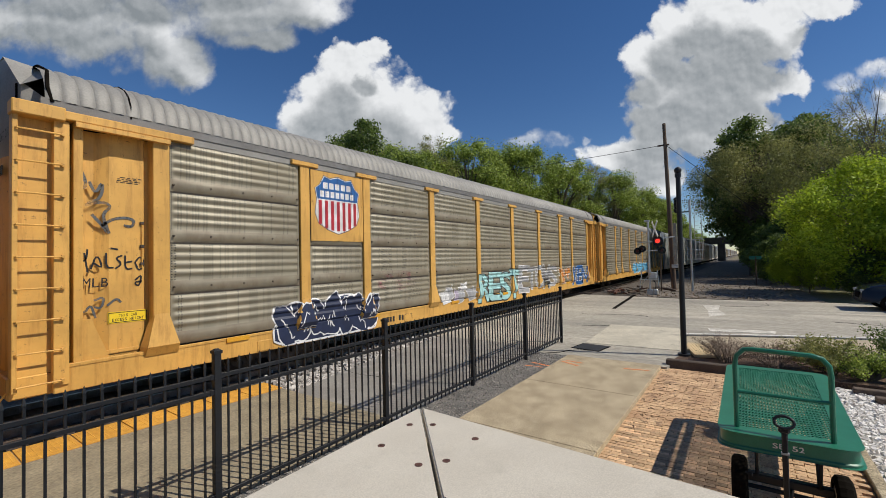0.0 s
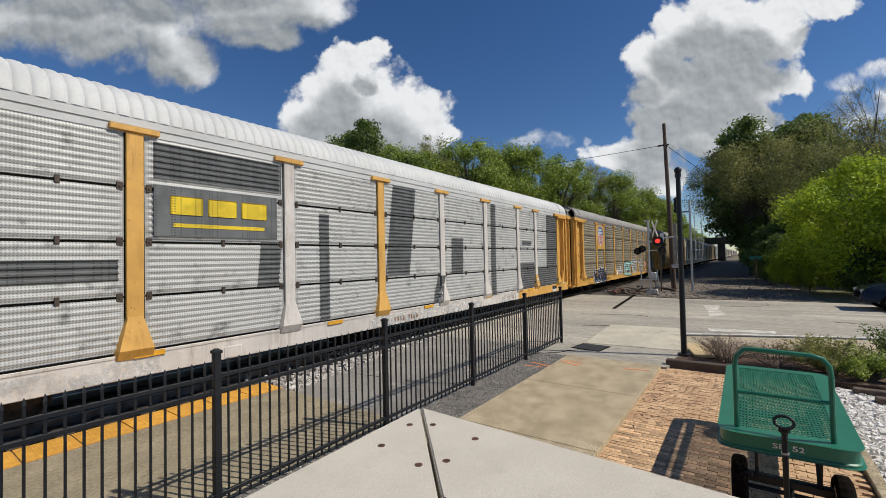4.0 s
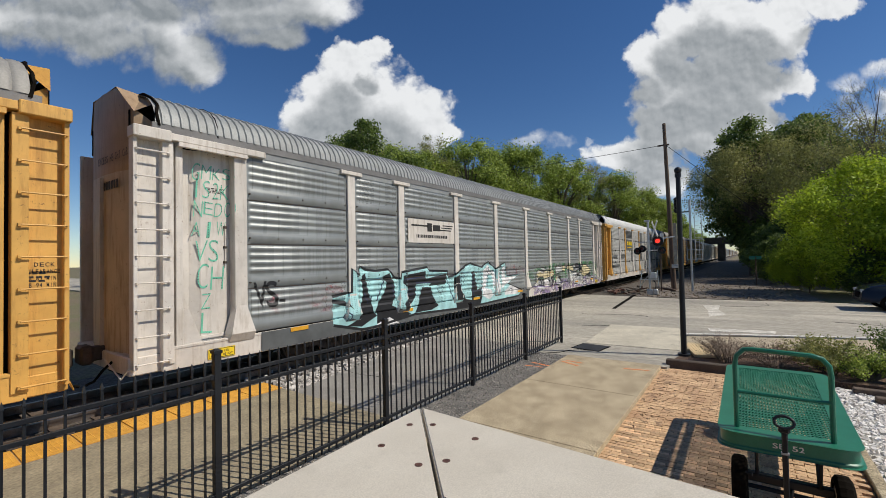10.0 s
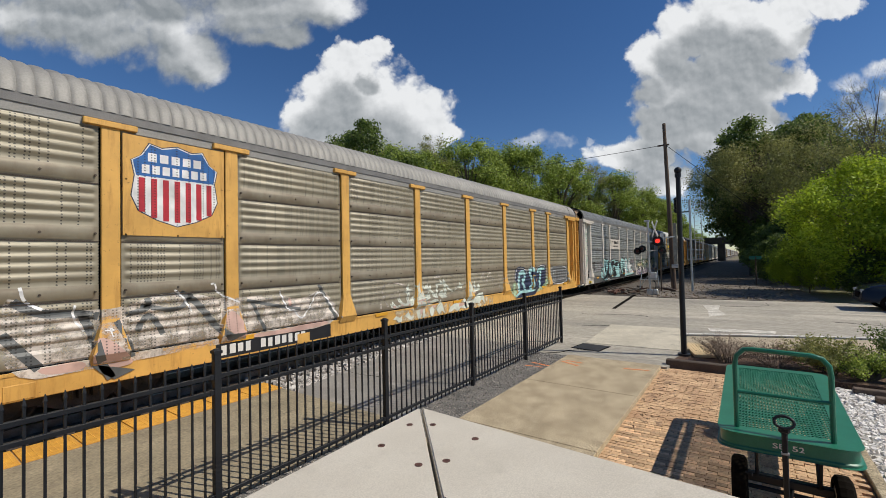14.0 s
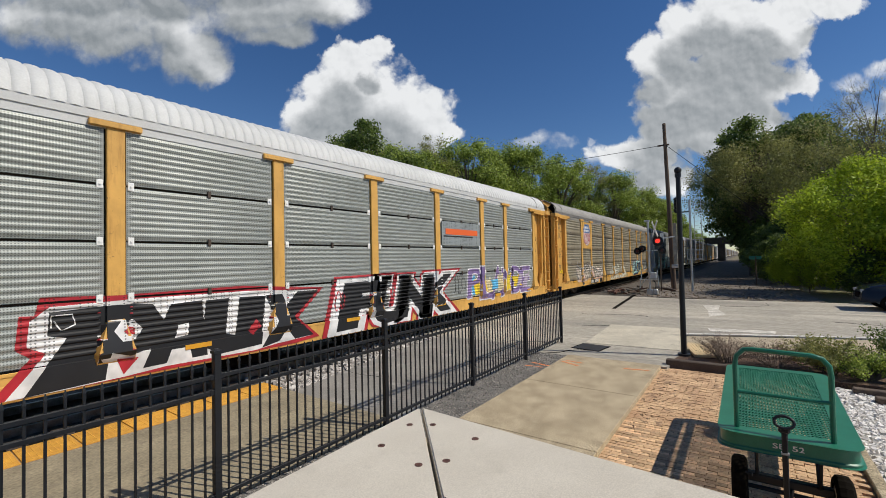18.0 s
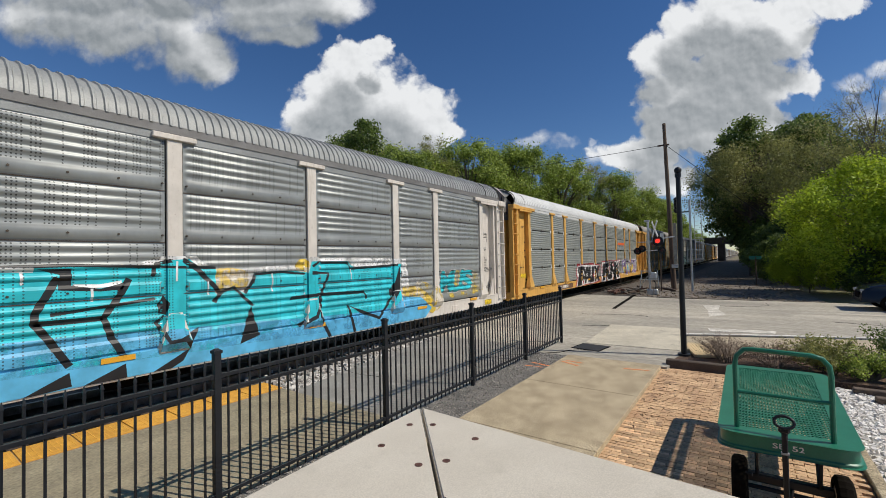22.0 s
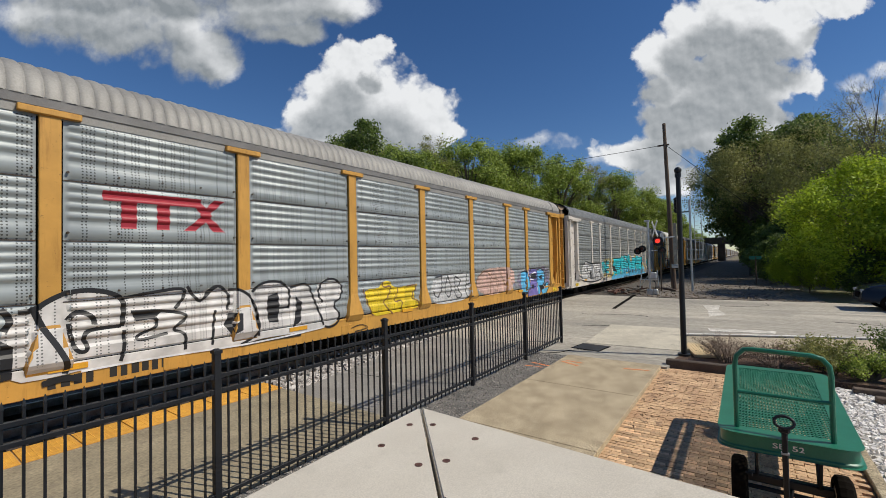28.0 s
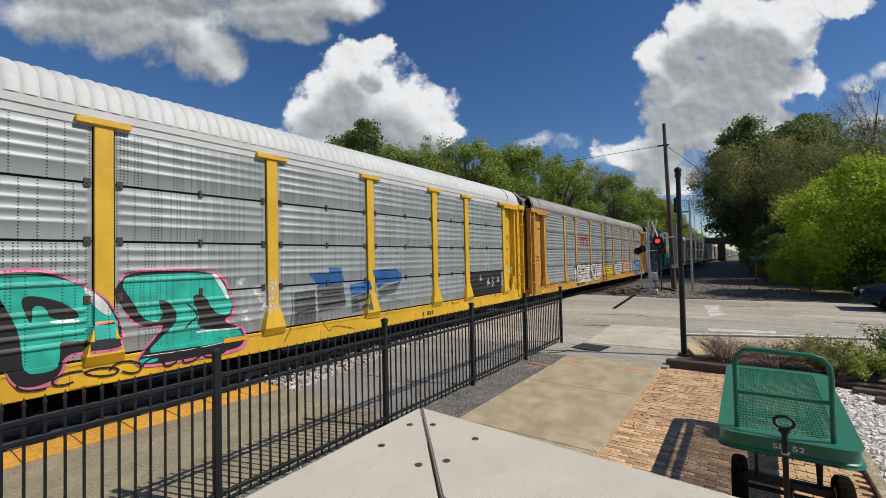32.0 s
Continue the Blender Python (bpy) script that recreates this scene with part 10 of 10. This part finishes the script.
stroke(C[6], COARSE, [(2.8, 1.88), (2.62, 1.44), (2.82, 1.06), (3.07, 1.4), (2.8, 1.88)], S["black"], 0.005, 0.045)
stroke(C[6], COARSE, [(3.24, 1.84), (3.24, 1.02), (3.75, 1.12), (3.34, 1.43), (3.69, 1.68), (3.24, 1.84)], S["black"], 0.005, 0.045)
stroke(C[6], COARSE, [(4.02, 1.93), (3.91, 1.06), (4.32, 1.06)], S["black"], 0.005, 0.045)
stroke(C[6], COARSE, [(2.07, 1.85), (2.5, 1.88)], S["black"], 0.005, 0.045)
stroke(C[6], COARSE, [(3.97, 1.51), (4.27, 1.54)], S["black"], 0.005, 0.045)
patch(C[6], COARSE, soft([(4.75, 2.01), (7.23, 2.09), (8.02, 1.9), (7.93, 1.04), (4.76, 0.94)]), S["salmon"], 0.003, "salmon graffiti letters")
stroke(C[6], COARSE, [(4.8, 1.06), (4.65, 1.68), (5.39, 1.99), (5.81, 1.74)], S["brown"], 0.005, 0.045)
stroke(C[6], COARSE, [(5.87, 1.82), (5.74, 0.98)], S["brown"], 0.005, 0.045)
stroke(C[6], COARSE, [(6.06, 1.6), (6.52, 1.58), (6.35, 1.03), (5.98, 1.02)], S["brown"], 0.005, 0.045)
stroke(C[6], COARSE, [(6.64, 1.89), (7.16, 1.08), (7.31, 2)], S["brown"], 0.005, 0.045)
patch(C[6], COARSE, outline(10.2, 1.35, 2.0, 0.6, 95, 40), MIST["purple"], 0.0025)
patch(C[6], COARSE, [(8.65, 1.81), (9.11, 1.86), (9.31, 1.76), (9.44, 1.49), (9.44, 1.02), (9.35, 0.74), (8.66, 0.8)], S["black"], 0.003, "blue and purple graffiti letters")
patch(C[6], COARSE, [(8.65, 1.75), (9.11, 1.8), (9.28, 1.71), (9.4, 1.46), (9.4, 1.07), (9.32, 0.84), (8.66, 0.88)], S["sky"], 0.0045)
patch(C[6], COARSE, [(9.33, 0.62), (9.46, 1.93), (10.42, 1.87), (10.48, 1.36), (10.54, 1.24), (10.47, 0.62), (9.78, 0.63), (9.36, 0.62)], S["violet"], 0.0034)
stroke(C[6], COARSE, [(9.33, 0.62), (9.46, 1.93), (10.42, 1.87)], S["black"], 0.0045, 0.06)
patch(C[6], COARSE, [(9.7, 1.71), (10.36, 1.65), (10.36, 1.39), (10.04, 1.41), (9.65, 1.47)], S["black"], 0.005)
patch(C[6], COARSE, [(9.63, 1.15), (10.07, 1.14), (10.05, 0.94), (9.63, 0.98)], S["black"], 0.005)
stroke(C[6], COARSE, [(9.36, 1.65), (9.45, 1.82)], S["white"], 0.006, 0.05)
stroke(C[6], COARSE, [(9.62, 1.47), (9.64, 1.63), (10.32, 1.74)], S["white"], 0.006, 0.05)
stroke(C[6], COARSE, [(10.41, 0.82), (10.44, 1.2)], S["white"], 0.006, 0.05)
stroke(C[6], COARSE, [(9.63, 1.4), (10.02, 1.37)], S["white"], 0.006, 0.05)
patch(C[6], COARSE, [(10.43, 1.87), (10.91, 1.94), (11.26, 1.84), (11.49, 1.54), (11.48, 1.3), (11.28, 1.06), (11.15, 0.98), (11.75, 1.22), (11.96, 0.93), (11.58, 0.62), (11.05, 0.62), (10.95, 0.72), (10.81, 0.96), (10.78, 0.62), (10.49, 0.62), (10.44, 1.2)], S["black"], 0.005)
patch(C[6], COARSE, [(10.49, 1.81), (10.9, 1.85), (11.22, 1.76), (11.39, 1.51), (11.37, 1.3), (11.14, 1.08), (10.95, 1.04), (10.7, 1.07), (10.74, 0.64), (10.52, 0.65), (10.5, 1.19)], S["sky"], 0.0064)
patch(C[6], COARSE, [(10.71, 1.49), (10.86, 1.56), (11.08, 1.55), (11.06, 1.39), (10.81, 1.33)], S["black"], 0.0078)
patch(C[6], COARSE, [(11.33, 0.86), (11.69, 1.17), (11.88, 0.94), (11.51, 0.64), (11.05, 0.62), (10.93, 0.82)], S["sky"], 0.0066)
stroke(C[6], COARSE, [(11.25, 1.06), (11.33, 0.85)], S["white"], 0.0078, 0.045)
stroke(C[6], COARSE, [(10.56, 1.78), (10.9, 1.82)], S["white"], 0.0078, 0.045)
stroke(C[6], COARSE, [(11.28, 1.65), (11.36, 1.44)], S["white"], 0.0078, 0.045)
scrawl(C[6], COARSE, 11.3, 12.0, 1.1, 2.0, S["black"], 97, 0.03, 4)
TTX_RED = plain("dark_red_emblem", (0.33, 0.015, 0.03), 0.5)
patch(C[6], COARSE, quad(-6.75, -5.75, 3.50, 3.66), TTX_RED, 0.004, "dark red emblem shape", "emblem")
patch(C[6], COARSE, quad(-6.5, -6.28, 3.06, 3.50), TTX_RED, 0.004, "", "emblem")
patch(C[6], COARSE, quad(-5.98, -5.78, 3.06, 3.50), TTX_RED, 0.004, "", "emblem")
patch(C[6], COARSE, quad(-5.75, -5.25, 3.50, 3.66), TTX_RED, 0.004, "", "emblem")
patch(C[6], COARSE, [(-5.55, 3.06), (-5.35, 3.06), (-5.05, 3.36), (-5.30, 3.66), (-5.50, 3.66), (-5.22, 3.36)], TTX_RED, 0.0045, "", "emblem")
patch(C[6], COARSE, [(-5.02, 3.06), (-4.80, 3.06), (-5.12, 3.37), (-4.82, 3.66), (-5.02, 3.66), (-5.28, 3.37)][::-1], TTX_RED, 0.005, "", "emblem")
bars(C[6], -7.4, 0.66, 0.18, 11, INK, -1.502)
bars(C[6], -13.1, 2.4, 0.1, 4, INK)
bars(C[6], -13.15, 2.25, 0.1, 5, INK)
# car 7
patch(C[7], MEDIUM, soft([(-2.84, 2.38), (-2.44, 2.45), (-2.1, 2.42), (-1.64, 2.12), (-1.43, 1.92), (-1.26, 1.6), (-1.2, 1.37), (-1.21, 1.14), (-1.34, 1.09), (-1.72, 1.1), (-1.91, 1.08), (-1.96, 0.87), (-2.07, 0.71), (-2.37, 0.69), (-2.53, 0.83), (-2.6, 1.11), (-2.67, 0.89), (-2.84, 0.82)]), S["pink"], 0.0025)
patch(C[7], MEDIUM, soft([(-2.84, 2.34), (-2.44, 2.4), (-2.1, 2.37), (-1.64, 2.08), (-1.44, 1.89), (-1.27, 1.57), (-1.23, 1.35), (-1.24, 1.17), (-1.37, 1.13), (-1.74, 1.15), (-1.96, 1.11), (-1.99, 0.9), (-2.12, 0.77), (-2.37, 0.74), (-2.51, 0.86), (-2.58, 1.07), (-2.69, 0.94), (-2.84, 0.85)]), S["black"], 0.004)
patch(C[7], MEDIUM, soft([(-2.76, 2.33), (-2.49, 2.36), (-2.07, 2.31), (-1.72, 2.14), (-1.43, 1.81), (-1.28, 1.53), (-1.27, 1.29), (-1.49, 1.3), (-1.78, 1.31), (-2.02, 1.34), (-1.99, 1.21), (-2.02, 0.95), (-2.2, 0.92), (-2.39, 0.95), (-2.41, 1.26), (-2.45, 1.59), (-2.58, 1.92), (-2.69, 2.19)]), S["teal"], 0.0056)
patch(C[7], MEDIUM, soft([(-2.44, 2.02), (-2.3, 2.05), (-2.05, 1.96), (-1.91, 1.87), (-1.78, 1.72), (-1.78, 1.65), (-2.12, 1.67), (-2.16, 1.88), (-2.31, 1.9), (-2.3, 1.65), (-2.34, 1.67)]), S["black"], 0.0072)
patch(C[7], MEDIUM, soft([(-1.75, 2.15), (-1.64, 2.08), (-1.43, 1.85), (-1.37, 1.65), (-1.49, 1.69), (-1.61, 1.83)]), S["white"], 0.0072)
patch(C[7], MEDIUM, soft([(-2.12, 1.66), (-1.78, 1.65), (-1.78, 1.59), (-2.11, 1.62)]), S["white"], 0.0074)
patch(C[7], MEDIUM, soft([(-2.84, 1.86), (-2.67, 1.81), (-2.63, 1.58), (-2.67, 1.37), (-2.84, 1.37)]), S["teal"], 0.0056)
patch(C[7], MEDIUM, soft([(-1.29, 2.24), (-1.19, 2.34), (-0.91, 2.4), (0.4, 2.35), (0.63, 1.78), (0.69, 1.43), (0.47, 1.29), (0.81, 1.19), (0.89, 1.02), (0.87, 0.79), (0.73, 0.68), (-0.19, 0.68), (-0.99, 0.71), (-1.09, 0.85), (-0.91, 1.07), (-0.6, 1.4), (-1.03, 1.35), (-1.27, 1.8)]), S["pink"], 0.003, "teal graffiti letters with black depth and pink edge")
patch(C[7], MEDIUM, soft([(-1.25, 2.2), (-1.17, 2.3), (-0.89, 2.35), (0.35, 2.31), (0.59, 1.74), (0.61, 1.47), (0.38, 1.32), (0.76, 1.16), (0.83, 1.02), (0.81, 0.85), (0.67, 0.75), (-0.24, 0.73), (-0.98, 0.76), (-1.04, 0.87), (-0.83, 1.09), (-0.56, 1.45), (-0.99, 1.36), (-1.37, 1.99)]), S["black"], 0.0045)
patch(C[7], MEDIUM, soft([(-1.22, 2.21), (-1.15, 2.26), (-0.83, 2.29), (0.24, 2.28), (0.44, 2.05), (0.6, 1.71), (0.57, 1.47), (0.42, 1.44), (0.22, 1.54), (0.06, 1.89), (-0.19, 1.87), (-0.03, 1.5), (-0.09, 1.22), (0.73, 1.14), (0.79, 1.02), (0.78, 0.92), (0.61, 0.91), (-0.74, 0.95), (-0.89, 0.96), (-0.68, 1.17), (-0.36, 1.47), (-0.56, 1.83), (-0.74, 1.85), (-0.63, 1.6), (-0.68, 1.48), (-0.78, 1.46), (-0.95, 1.55), (-1.09, 1.86), (-1.22, 2.08)]), S["teal"], 0.006)
patch(C[7], MEDIUM, soft([(0.18, 2.27), (0.27, 2.26), (0.43, 2.06), (0.53, 1.76), (0.48, 1.73), (0.39, 1.96)]), S["white"], 0.0075)
stroke(C[7], MEDIUM, [(-0.09, 1.18), (0.04, 1.19), (0.73, 1.15)], S["white"], 0.0075, 0.03)
stroke(C[7], MEDIUM, [(-0.24, 1.73), (-0.04, 1.5), (-0.14, 1.42), (-0.29, 1.28)], S["black"], 0.0075, 0.03)
stroke(C[7], MEDIUM, [(-0.95, 0.92), (-0.19, 0.89), (0.67, 0.93)], S["white"], 0.0078, 0.012)
patch(C[7], MEDIUM, soft([(-1.02, 0.88), (-0.72, 0.87), (-0.74, 0.78), (-0.99, 0.8)]), S["teal"], 0.0078)
patch(C[7], MEDIUM, [(2.41, 2.17), (2.99, 2.17), (3.01, 2.3), (3.36, 2.28), (3.5, 1.93), (2.72, 1.85)], S["blue"], 0.004, "blue and grey blocky graffiti")
patch(C[7], MEDIUM, [(4.44, 2.19), (5.43, 2.21), (5.71, 2.02), (5.68, 1.84), (4.89, 1.79), (4.7, 1.65)], S["blue"], 0.004)
patch(C[7], MEDIUM, [(3.64, 1.82), (4.34, 1.92), (4.43, 1.67), (3.72, 1.55)], S["blue"], 0.0042)
patch(C[7], MEDIUM, [(2.01, 1.75), (2.58, 1.8), (2.6, 1.04), (2.01, 1.03)], MIST["dark"], 0.0036)
patch(C[7], MEDIUM, [(2.63, 1.87), (3.45, 1.9), (3.53, 1.31), (2.67, 1.23)], MIST["dark"], 0.0036)
patch(C[7], MEDIUM, [(3.7, 1.5), (4.34, 1.64), (4.39, 1.13), (3.73, 1.1)], MIST["dark"], 0.0036)
patch(C[7], MEDIUM, [(4.7, 1.63), (5.65, 1.84), (5.4, 1.5), (4.72, 1.43)], MIST["dark"], 0.0036)
stroke(C[7], MEDIUM, [(2.04, 1.57), (2.55, 1.61)], S["black"], 0.005, 0.05)
stroke(C[7], MEDIUM, [(2.08, 1.3), (2.58, 1.34)], S["black"], 0.005, 0.05)
stroke(C[7], MEDIUM, [(2.76, 1.65), (3.42, 1.66)], S["black"], 0.005, 0.05)
stroke(C[7], MEDIUM, [(2.8, 1.39), (3.49, 1.44)], S["black"], 0.005, 0.05)
stroke(C[7], MEDIUM, [(3.78, 1.35), (4.31, 1.43)], S["black"], 0.005, 0.05)
stroke(C[7], MEDIUM, [(1.85, 1.77), (1.98, 1.72), (1.95, 1.06), (1.73, 0.71)], S["black"], 0.005, 0.015)
stroke(C[7], MEDIUM, [(2.71, 1.1), (2.97, 0.7), (3.07, 0.9), (3.77, 0.7)], S["black"], 0.005, 0.015)
stroke(C[7], MEDIUM, [(5.82, 1.18), (5.13, 1.4), (5.19, 1.13), (4.93, 0.89)], S["black"], 0.005, 0.015)
patch(C[7], MEDIUM, outline(1.1, 1.7, 0.5, 0.45, 102), MIST["white"], 0.003)
patch(C[7], MEDIUM, quad(9.55, 12.0, 1.0, 1.95), S["black"], 0.003, "black graffiti block")
for x_, z_, w_, h_ in ((10.2, 1.55, 0.22, 0.3), (10.75, 1.35, 0.3, 0.35), (11.2, 1.3, 0.15, 0.5), (11.6, 1.45, 0.25, 0.3)):
    patch(C[7], MEDIUM, [(x_, z_), (x_ + w_, z_ + 0.05), (x_ + w_ * 0.4, z_ + h_)], S["grey"], 0.005)
scrawl(C[7], MEDIUM, 12.6, 13.4, 1.75, 2.05, S["white"], 104, 0.02, 5)
bars(C[7], 6.3, 0.66, 0.14, 8, INK, -1.502)
scrawl(C[7], MEDIUM, -2.4, 0.4, 0.66, 0.9, S["black"], 105, 0.03, 8)
# the car ahead of the first carries paint too
lobes(dict(TRAIN)[-1], COARSE, -3.0, 4.0, 0.8, 1.7, 8, S["sky"], S["white"], 110, 0.05, "pale blue graffiti")


# ---- dark parked car on the far lane ----
vehicle = thing("parked_car", 24.9, -6.15, -0.02, "dark blue-black parked car at the far kerb", "car", rz=90)
CAR_PAINT = plain("dark_blue_car_paint", (0.012, 0.016, 0.026), 0.22, 0.3)
GLASS = plain("tinted_car_glass", (0.015, 0.018, 0.02), 0.05)
side = [(-2.3, 0.32), (-2.32, 0.8), (-2.2, 1.05), (-1.9, 1.12), (-1.35, 1.66), (0.35, 1.68), (1.05, 1.12), (1.95, 1.0), (2.25, 0.82), (2.3, 0.35)]
bm = bmesh.new()
rows_ = []
for y, k in ((-0.9, 0.96), (-0.84, 1.0), (0.84, 1.0), (0.9, 0.96)):
    rows_.append([bm.verts.new((x * k, y * (0.86 if z > 1.2 else 1.0), 0.32 + (z - 0.32) * k)) for x, z in side])
for a, b in zip(rows_, rows_[1:]):
    for i in range(len(side)):
        bm.faces.new((a[i], a[(i + 1) % len(side)], b[(i + 1) % len(side)], b[i]))
bm.faces.new(rows_[0]), bm.faces.new(rows_[-1][::-1])
bmesh.ops.recalc_face_normals(bm, faces=bm.faces[:])
part("body", bm, CAR_PAINT, vehicle, smooth=True)
for y in (-0.80, 0.80):
    v = boxed(-1.2, y - 0.02, 1.16, 0.3, y + 0.02, 1.56, top=(0.25, 0))
    part("side_window", v, GLASS, vehicle)
bm = bmesh.new()
bm.faces.new([bm.verts.new(q) for q in ((1.02, -0.70, 1.16), (1.02, 0.70, 1.16), (0.42, 0.64, 1.64), (0.42, -0.64, 1.64))])
part("windscreen", bm, GLASS, vehicle)
for x in (-1.4, 1.42):
    for y in (-0.88, 0.88):
        w = part("wheel", tubed([(x, y - 0.1, 0.33), (x, y + 0.1, 0.33)], 0.33, 20), DARK, vehicle)
        part("rim", tubed([(x, y - 0.11, 0.33), (x, y + 0.11, 0.33)], 0.2, 12), ALU, w)
for y in (-0.65, 0.65):
    part("headlight", boxed(2.12, y - 0.17, 0.72, 2.27, y + 0.17, 0.86, bevel=0.03), plain("clear_lamp_glass", (0.5, 0.52, 0.55), 0.1), vehicle, "clear headlight")
part("grille", boxed(2.2, -0.4, 0.5, 2.29, 0.4, 0.75), DARK, vehicle)
part("mirror", boxed(0.6, 0.88, 1.12, 0.75, 1.08, 1.26, bevel=0.04), CAR_PAINT, vehicle)
part("mirror", boxed(0.6, -1.08, 1.12, 0.75, -0.88, 1.26, bevel=0.04), CAR_PAINT, vehicle)

# ---- green street sign ----
sign = thing("street_sign", 40, -0.72, -0.06, "green street sign on a thin post", "sign")
part("post", tubed([(0, 0, 0), (0, 0, 2.2)], 0.04, 8), WOOD_POLE, sign)
part("board", boxed(-0.02, -0.36, 2.0, 0.02, 0.40, 2.26), plain("green_sign", (0.02, 0.20, 0.14), 0.4), sign, "green sign board")

# ---- clutter at the crossing ----
RUST = surf("flaking_rust", (0.16, 0.075, 0.05), (0.07, 0.035, 0.025), 7, 0.9, 0, 0.006, 50, 0.3)
GREY_SCRAP = surf("dusty_grey_scrap", (0.30, 0.27, 0.22), (0.15, 0.13, 0.10), 4, 0.9, 0, 0.006, 40, 0.3)
for x, y, w, h, n_, seed, lab in ((29.9, 6.6, 0.9, 0.34, 15, 1, "low heap of rusty track parts beside the rail"), (30.9, 5.7, 0.9, 0.42, 16, 2, "low heap of rusty track parts at the signal"), (33.0, 4.9, 1.3, 0.25, 13, 3, "scattered timber and rusty plates by the pole"), (31.2, 7.2, 1.3, 0.3, 14, 4, "grey rubble and plates beside the rail")):
    t_ = thing("scrap_heap", x, y, -0.1, lab, "scrap heap", "scrap beside the track")
    rs = random.Random(seed)
    for i in range(n_):
        l_, d_, k_ = rs.uniform(0.25, 0.9), rs.uniform(0.06, 0.2), rs.uniform(0.04, 0.14)
        ox, oy = rs.uniform(-w, w), rs.uniform(-w * 0.6, w * 0.6)
        part("timber" if i % 3 == 0 else "plate", boxed(-l_ / 2, -d_ / 2, 0, l_ / 2, d_ / 2, k_, bevel=0.01), (TIE_WOOD, RUST, GREY_SCRAP)[i % 3], t_, m=pose(ox, oy, rs.uniform(0.02, h) * max(0.1, 1 - abs(ox) / w), rs.uniform(-14, 14), rs.uniform(-14, 14), rs.uniform(0, 180)))

# wagon lettering
for k, ch in enumerate("SB 52"):
    if ch == " ":
        continue
    gv, gf = glyph(ch, 0.02)
    me = bpy.data.meshes.new("letter")
    y_l = -0.175 - 0.046 * k
    me.from_pydata([(4.845, y_l - (u - 0.5) * 0.034, DZ - 0.090 + v * 0.044) for u, v in gv], [], gf)
    xq = 4.80 + (0.16 - y_l) * 0.049 - 4.845 - 0.004
    part("letter", me, INK_WHITE, wagon, "worn white stencilled character", m=pose(xq, 0, 0))

# ---- paving bricks: the near ones one by one ----
rb = random.Random(21)
half_mesh = mesh_of("half_brick", boxed(-0.0378, -0.0498, -0.03, 0.0378, 0.0498, 0.0, top=(0.003, 0.003)))
brick_mesh = mesh_of("brick", boxed(-0.0378, -0.1018, -0.03, 0.0378, 0.1018, 0.0, top=(0.003, 0.003)))
far_bm = bmesh.new()
count = 0
row = 0
x = 4.5
while x < 10.58:
    y = 1.50 - (0.105 if row % 2 else 0.0)
    if row % 2 and x < 6.9:
        part("brick", half_mesh, BRICK, bricks, m=pose(x, 1.521, -0.076, 0, rb.uniform(-.8, .8), rb.uniform(-1.2, 1.2)))
    elif row % 2:
        box(far_bm, x - 0.0378, 1.4712, -0.106, x + 0.0378, 1.5708, -0.076, top=(0.003, 0.003))
    while y > -0.98:
        dz, rz = rb.uniform(-0.005, 0.005), rb.uniform(-1.2, 1.2)
        if 0.0 < y and x < 6.9 and count < 280:
            part("brick", brick_mesh, BRICK, bricks, m=pose(x, y - 0.03, -0.076 + dz, rb.uniform(-.8, .8), rb.uniform(-.8, .8), rz))
            count += 1
        else:
            box(far_bm, x - 0.0378, y - 0.1318, -0.106, x + 0.0378, y + 0.0718, -0.076 + dz, top=(0.003, 0.003))
        y -= 0.208
    x += 0.079
    row += 1
BRICK_FAR = surf("orange_tan_paving_brick_rest", (0.66, 0.45, 0.26), (0.44, 0.27, 0.15), 3, 0.9, 0, 0.003, 60, 0.3, c=(0.24, 0.15, 0.09))
tagged(part("bricks", far_bm, BRICK_FAR, bricks), kind="stuff")


# ---- what moves ----
SWAY_T = (-2, 0, 1, 3, 7, 10, 12, 13, 14, 17, 18, 19, 23, 24, 25, 28, 30, 32, 34)
SWAY_X = (-0.09, -0.08, -0.03, 0.0, 0.0, -0.01, -0.10, -0.12, -0.08, 0.04, 0.06, -0.02, 0.0, 0.09, 0.03, 0.08, 0.0, -0.09, -0.09)


def train_place(t):
    """How far the train's first car has come along the track, at t seconds; the couplings let it run slightly uneven."""
    return 15.528 + 5.91338 * t + 0.0068032 * t * t - 0.00011106 * t ** 3 + float(np.interp(t, SWAY_T, SWAY_X))


def car_pose(k, t):
    return pose(train_place(t) - PITCH * k, TRACK_Y, 0.0)


def motions():
    times = [-2.0 + 1.0 * i for i in range(37)]
    for k, car in TRAIN:
        walk(car, [(t, car_pose(k, t)) for t in times])
    for (ob, u, v, dist), (du, dv) in CLOUDS:
        walk(ob, [(t, sky_pose(u + du * t / 32.0, v + dv * t / 32.0, dist)) for t in (-4.0, 0.0, 8.0, 16.0, 24.0, 32.0, 36.0)])
    for w, k, dx, side in WHEELS:
        near = [0.1 * i for i in range(0, 321) if -6 < train_place(0.1 * i) - PITCH * k + dx < 34]
        if not near:
            continue
        rows = []
        for t in near:
            turn = train_place(t) / 0.455
            rows.append((t, Matrix.Translation((w.location.x, w.location.y, w.location.z)) @ Matrix.Rotation(turn, 4, "Y") @ pose(0, 0, 0, 0, 0, 180 if side > 0 else 0)))
        walk(w, rows)


motions()
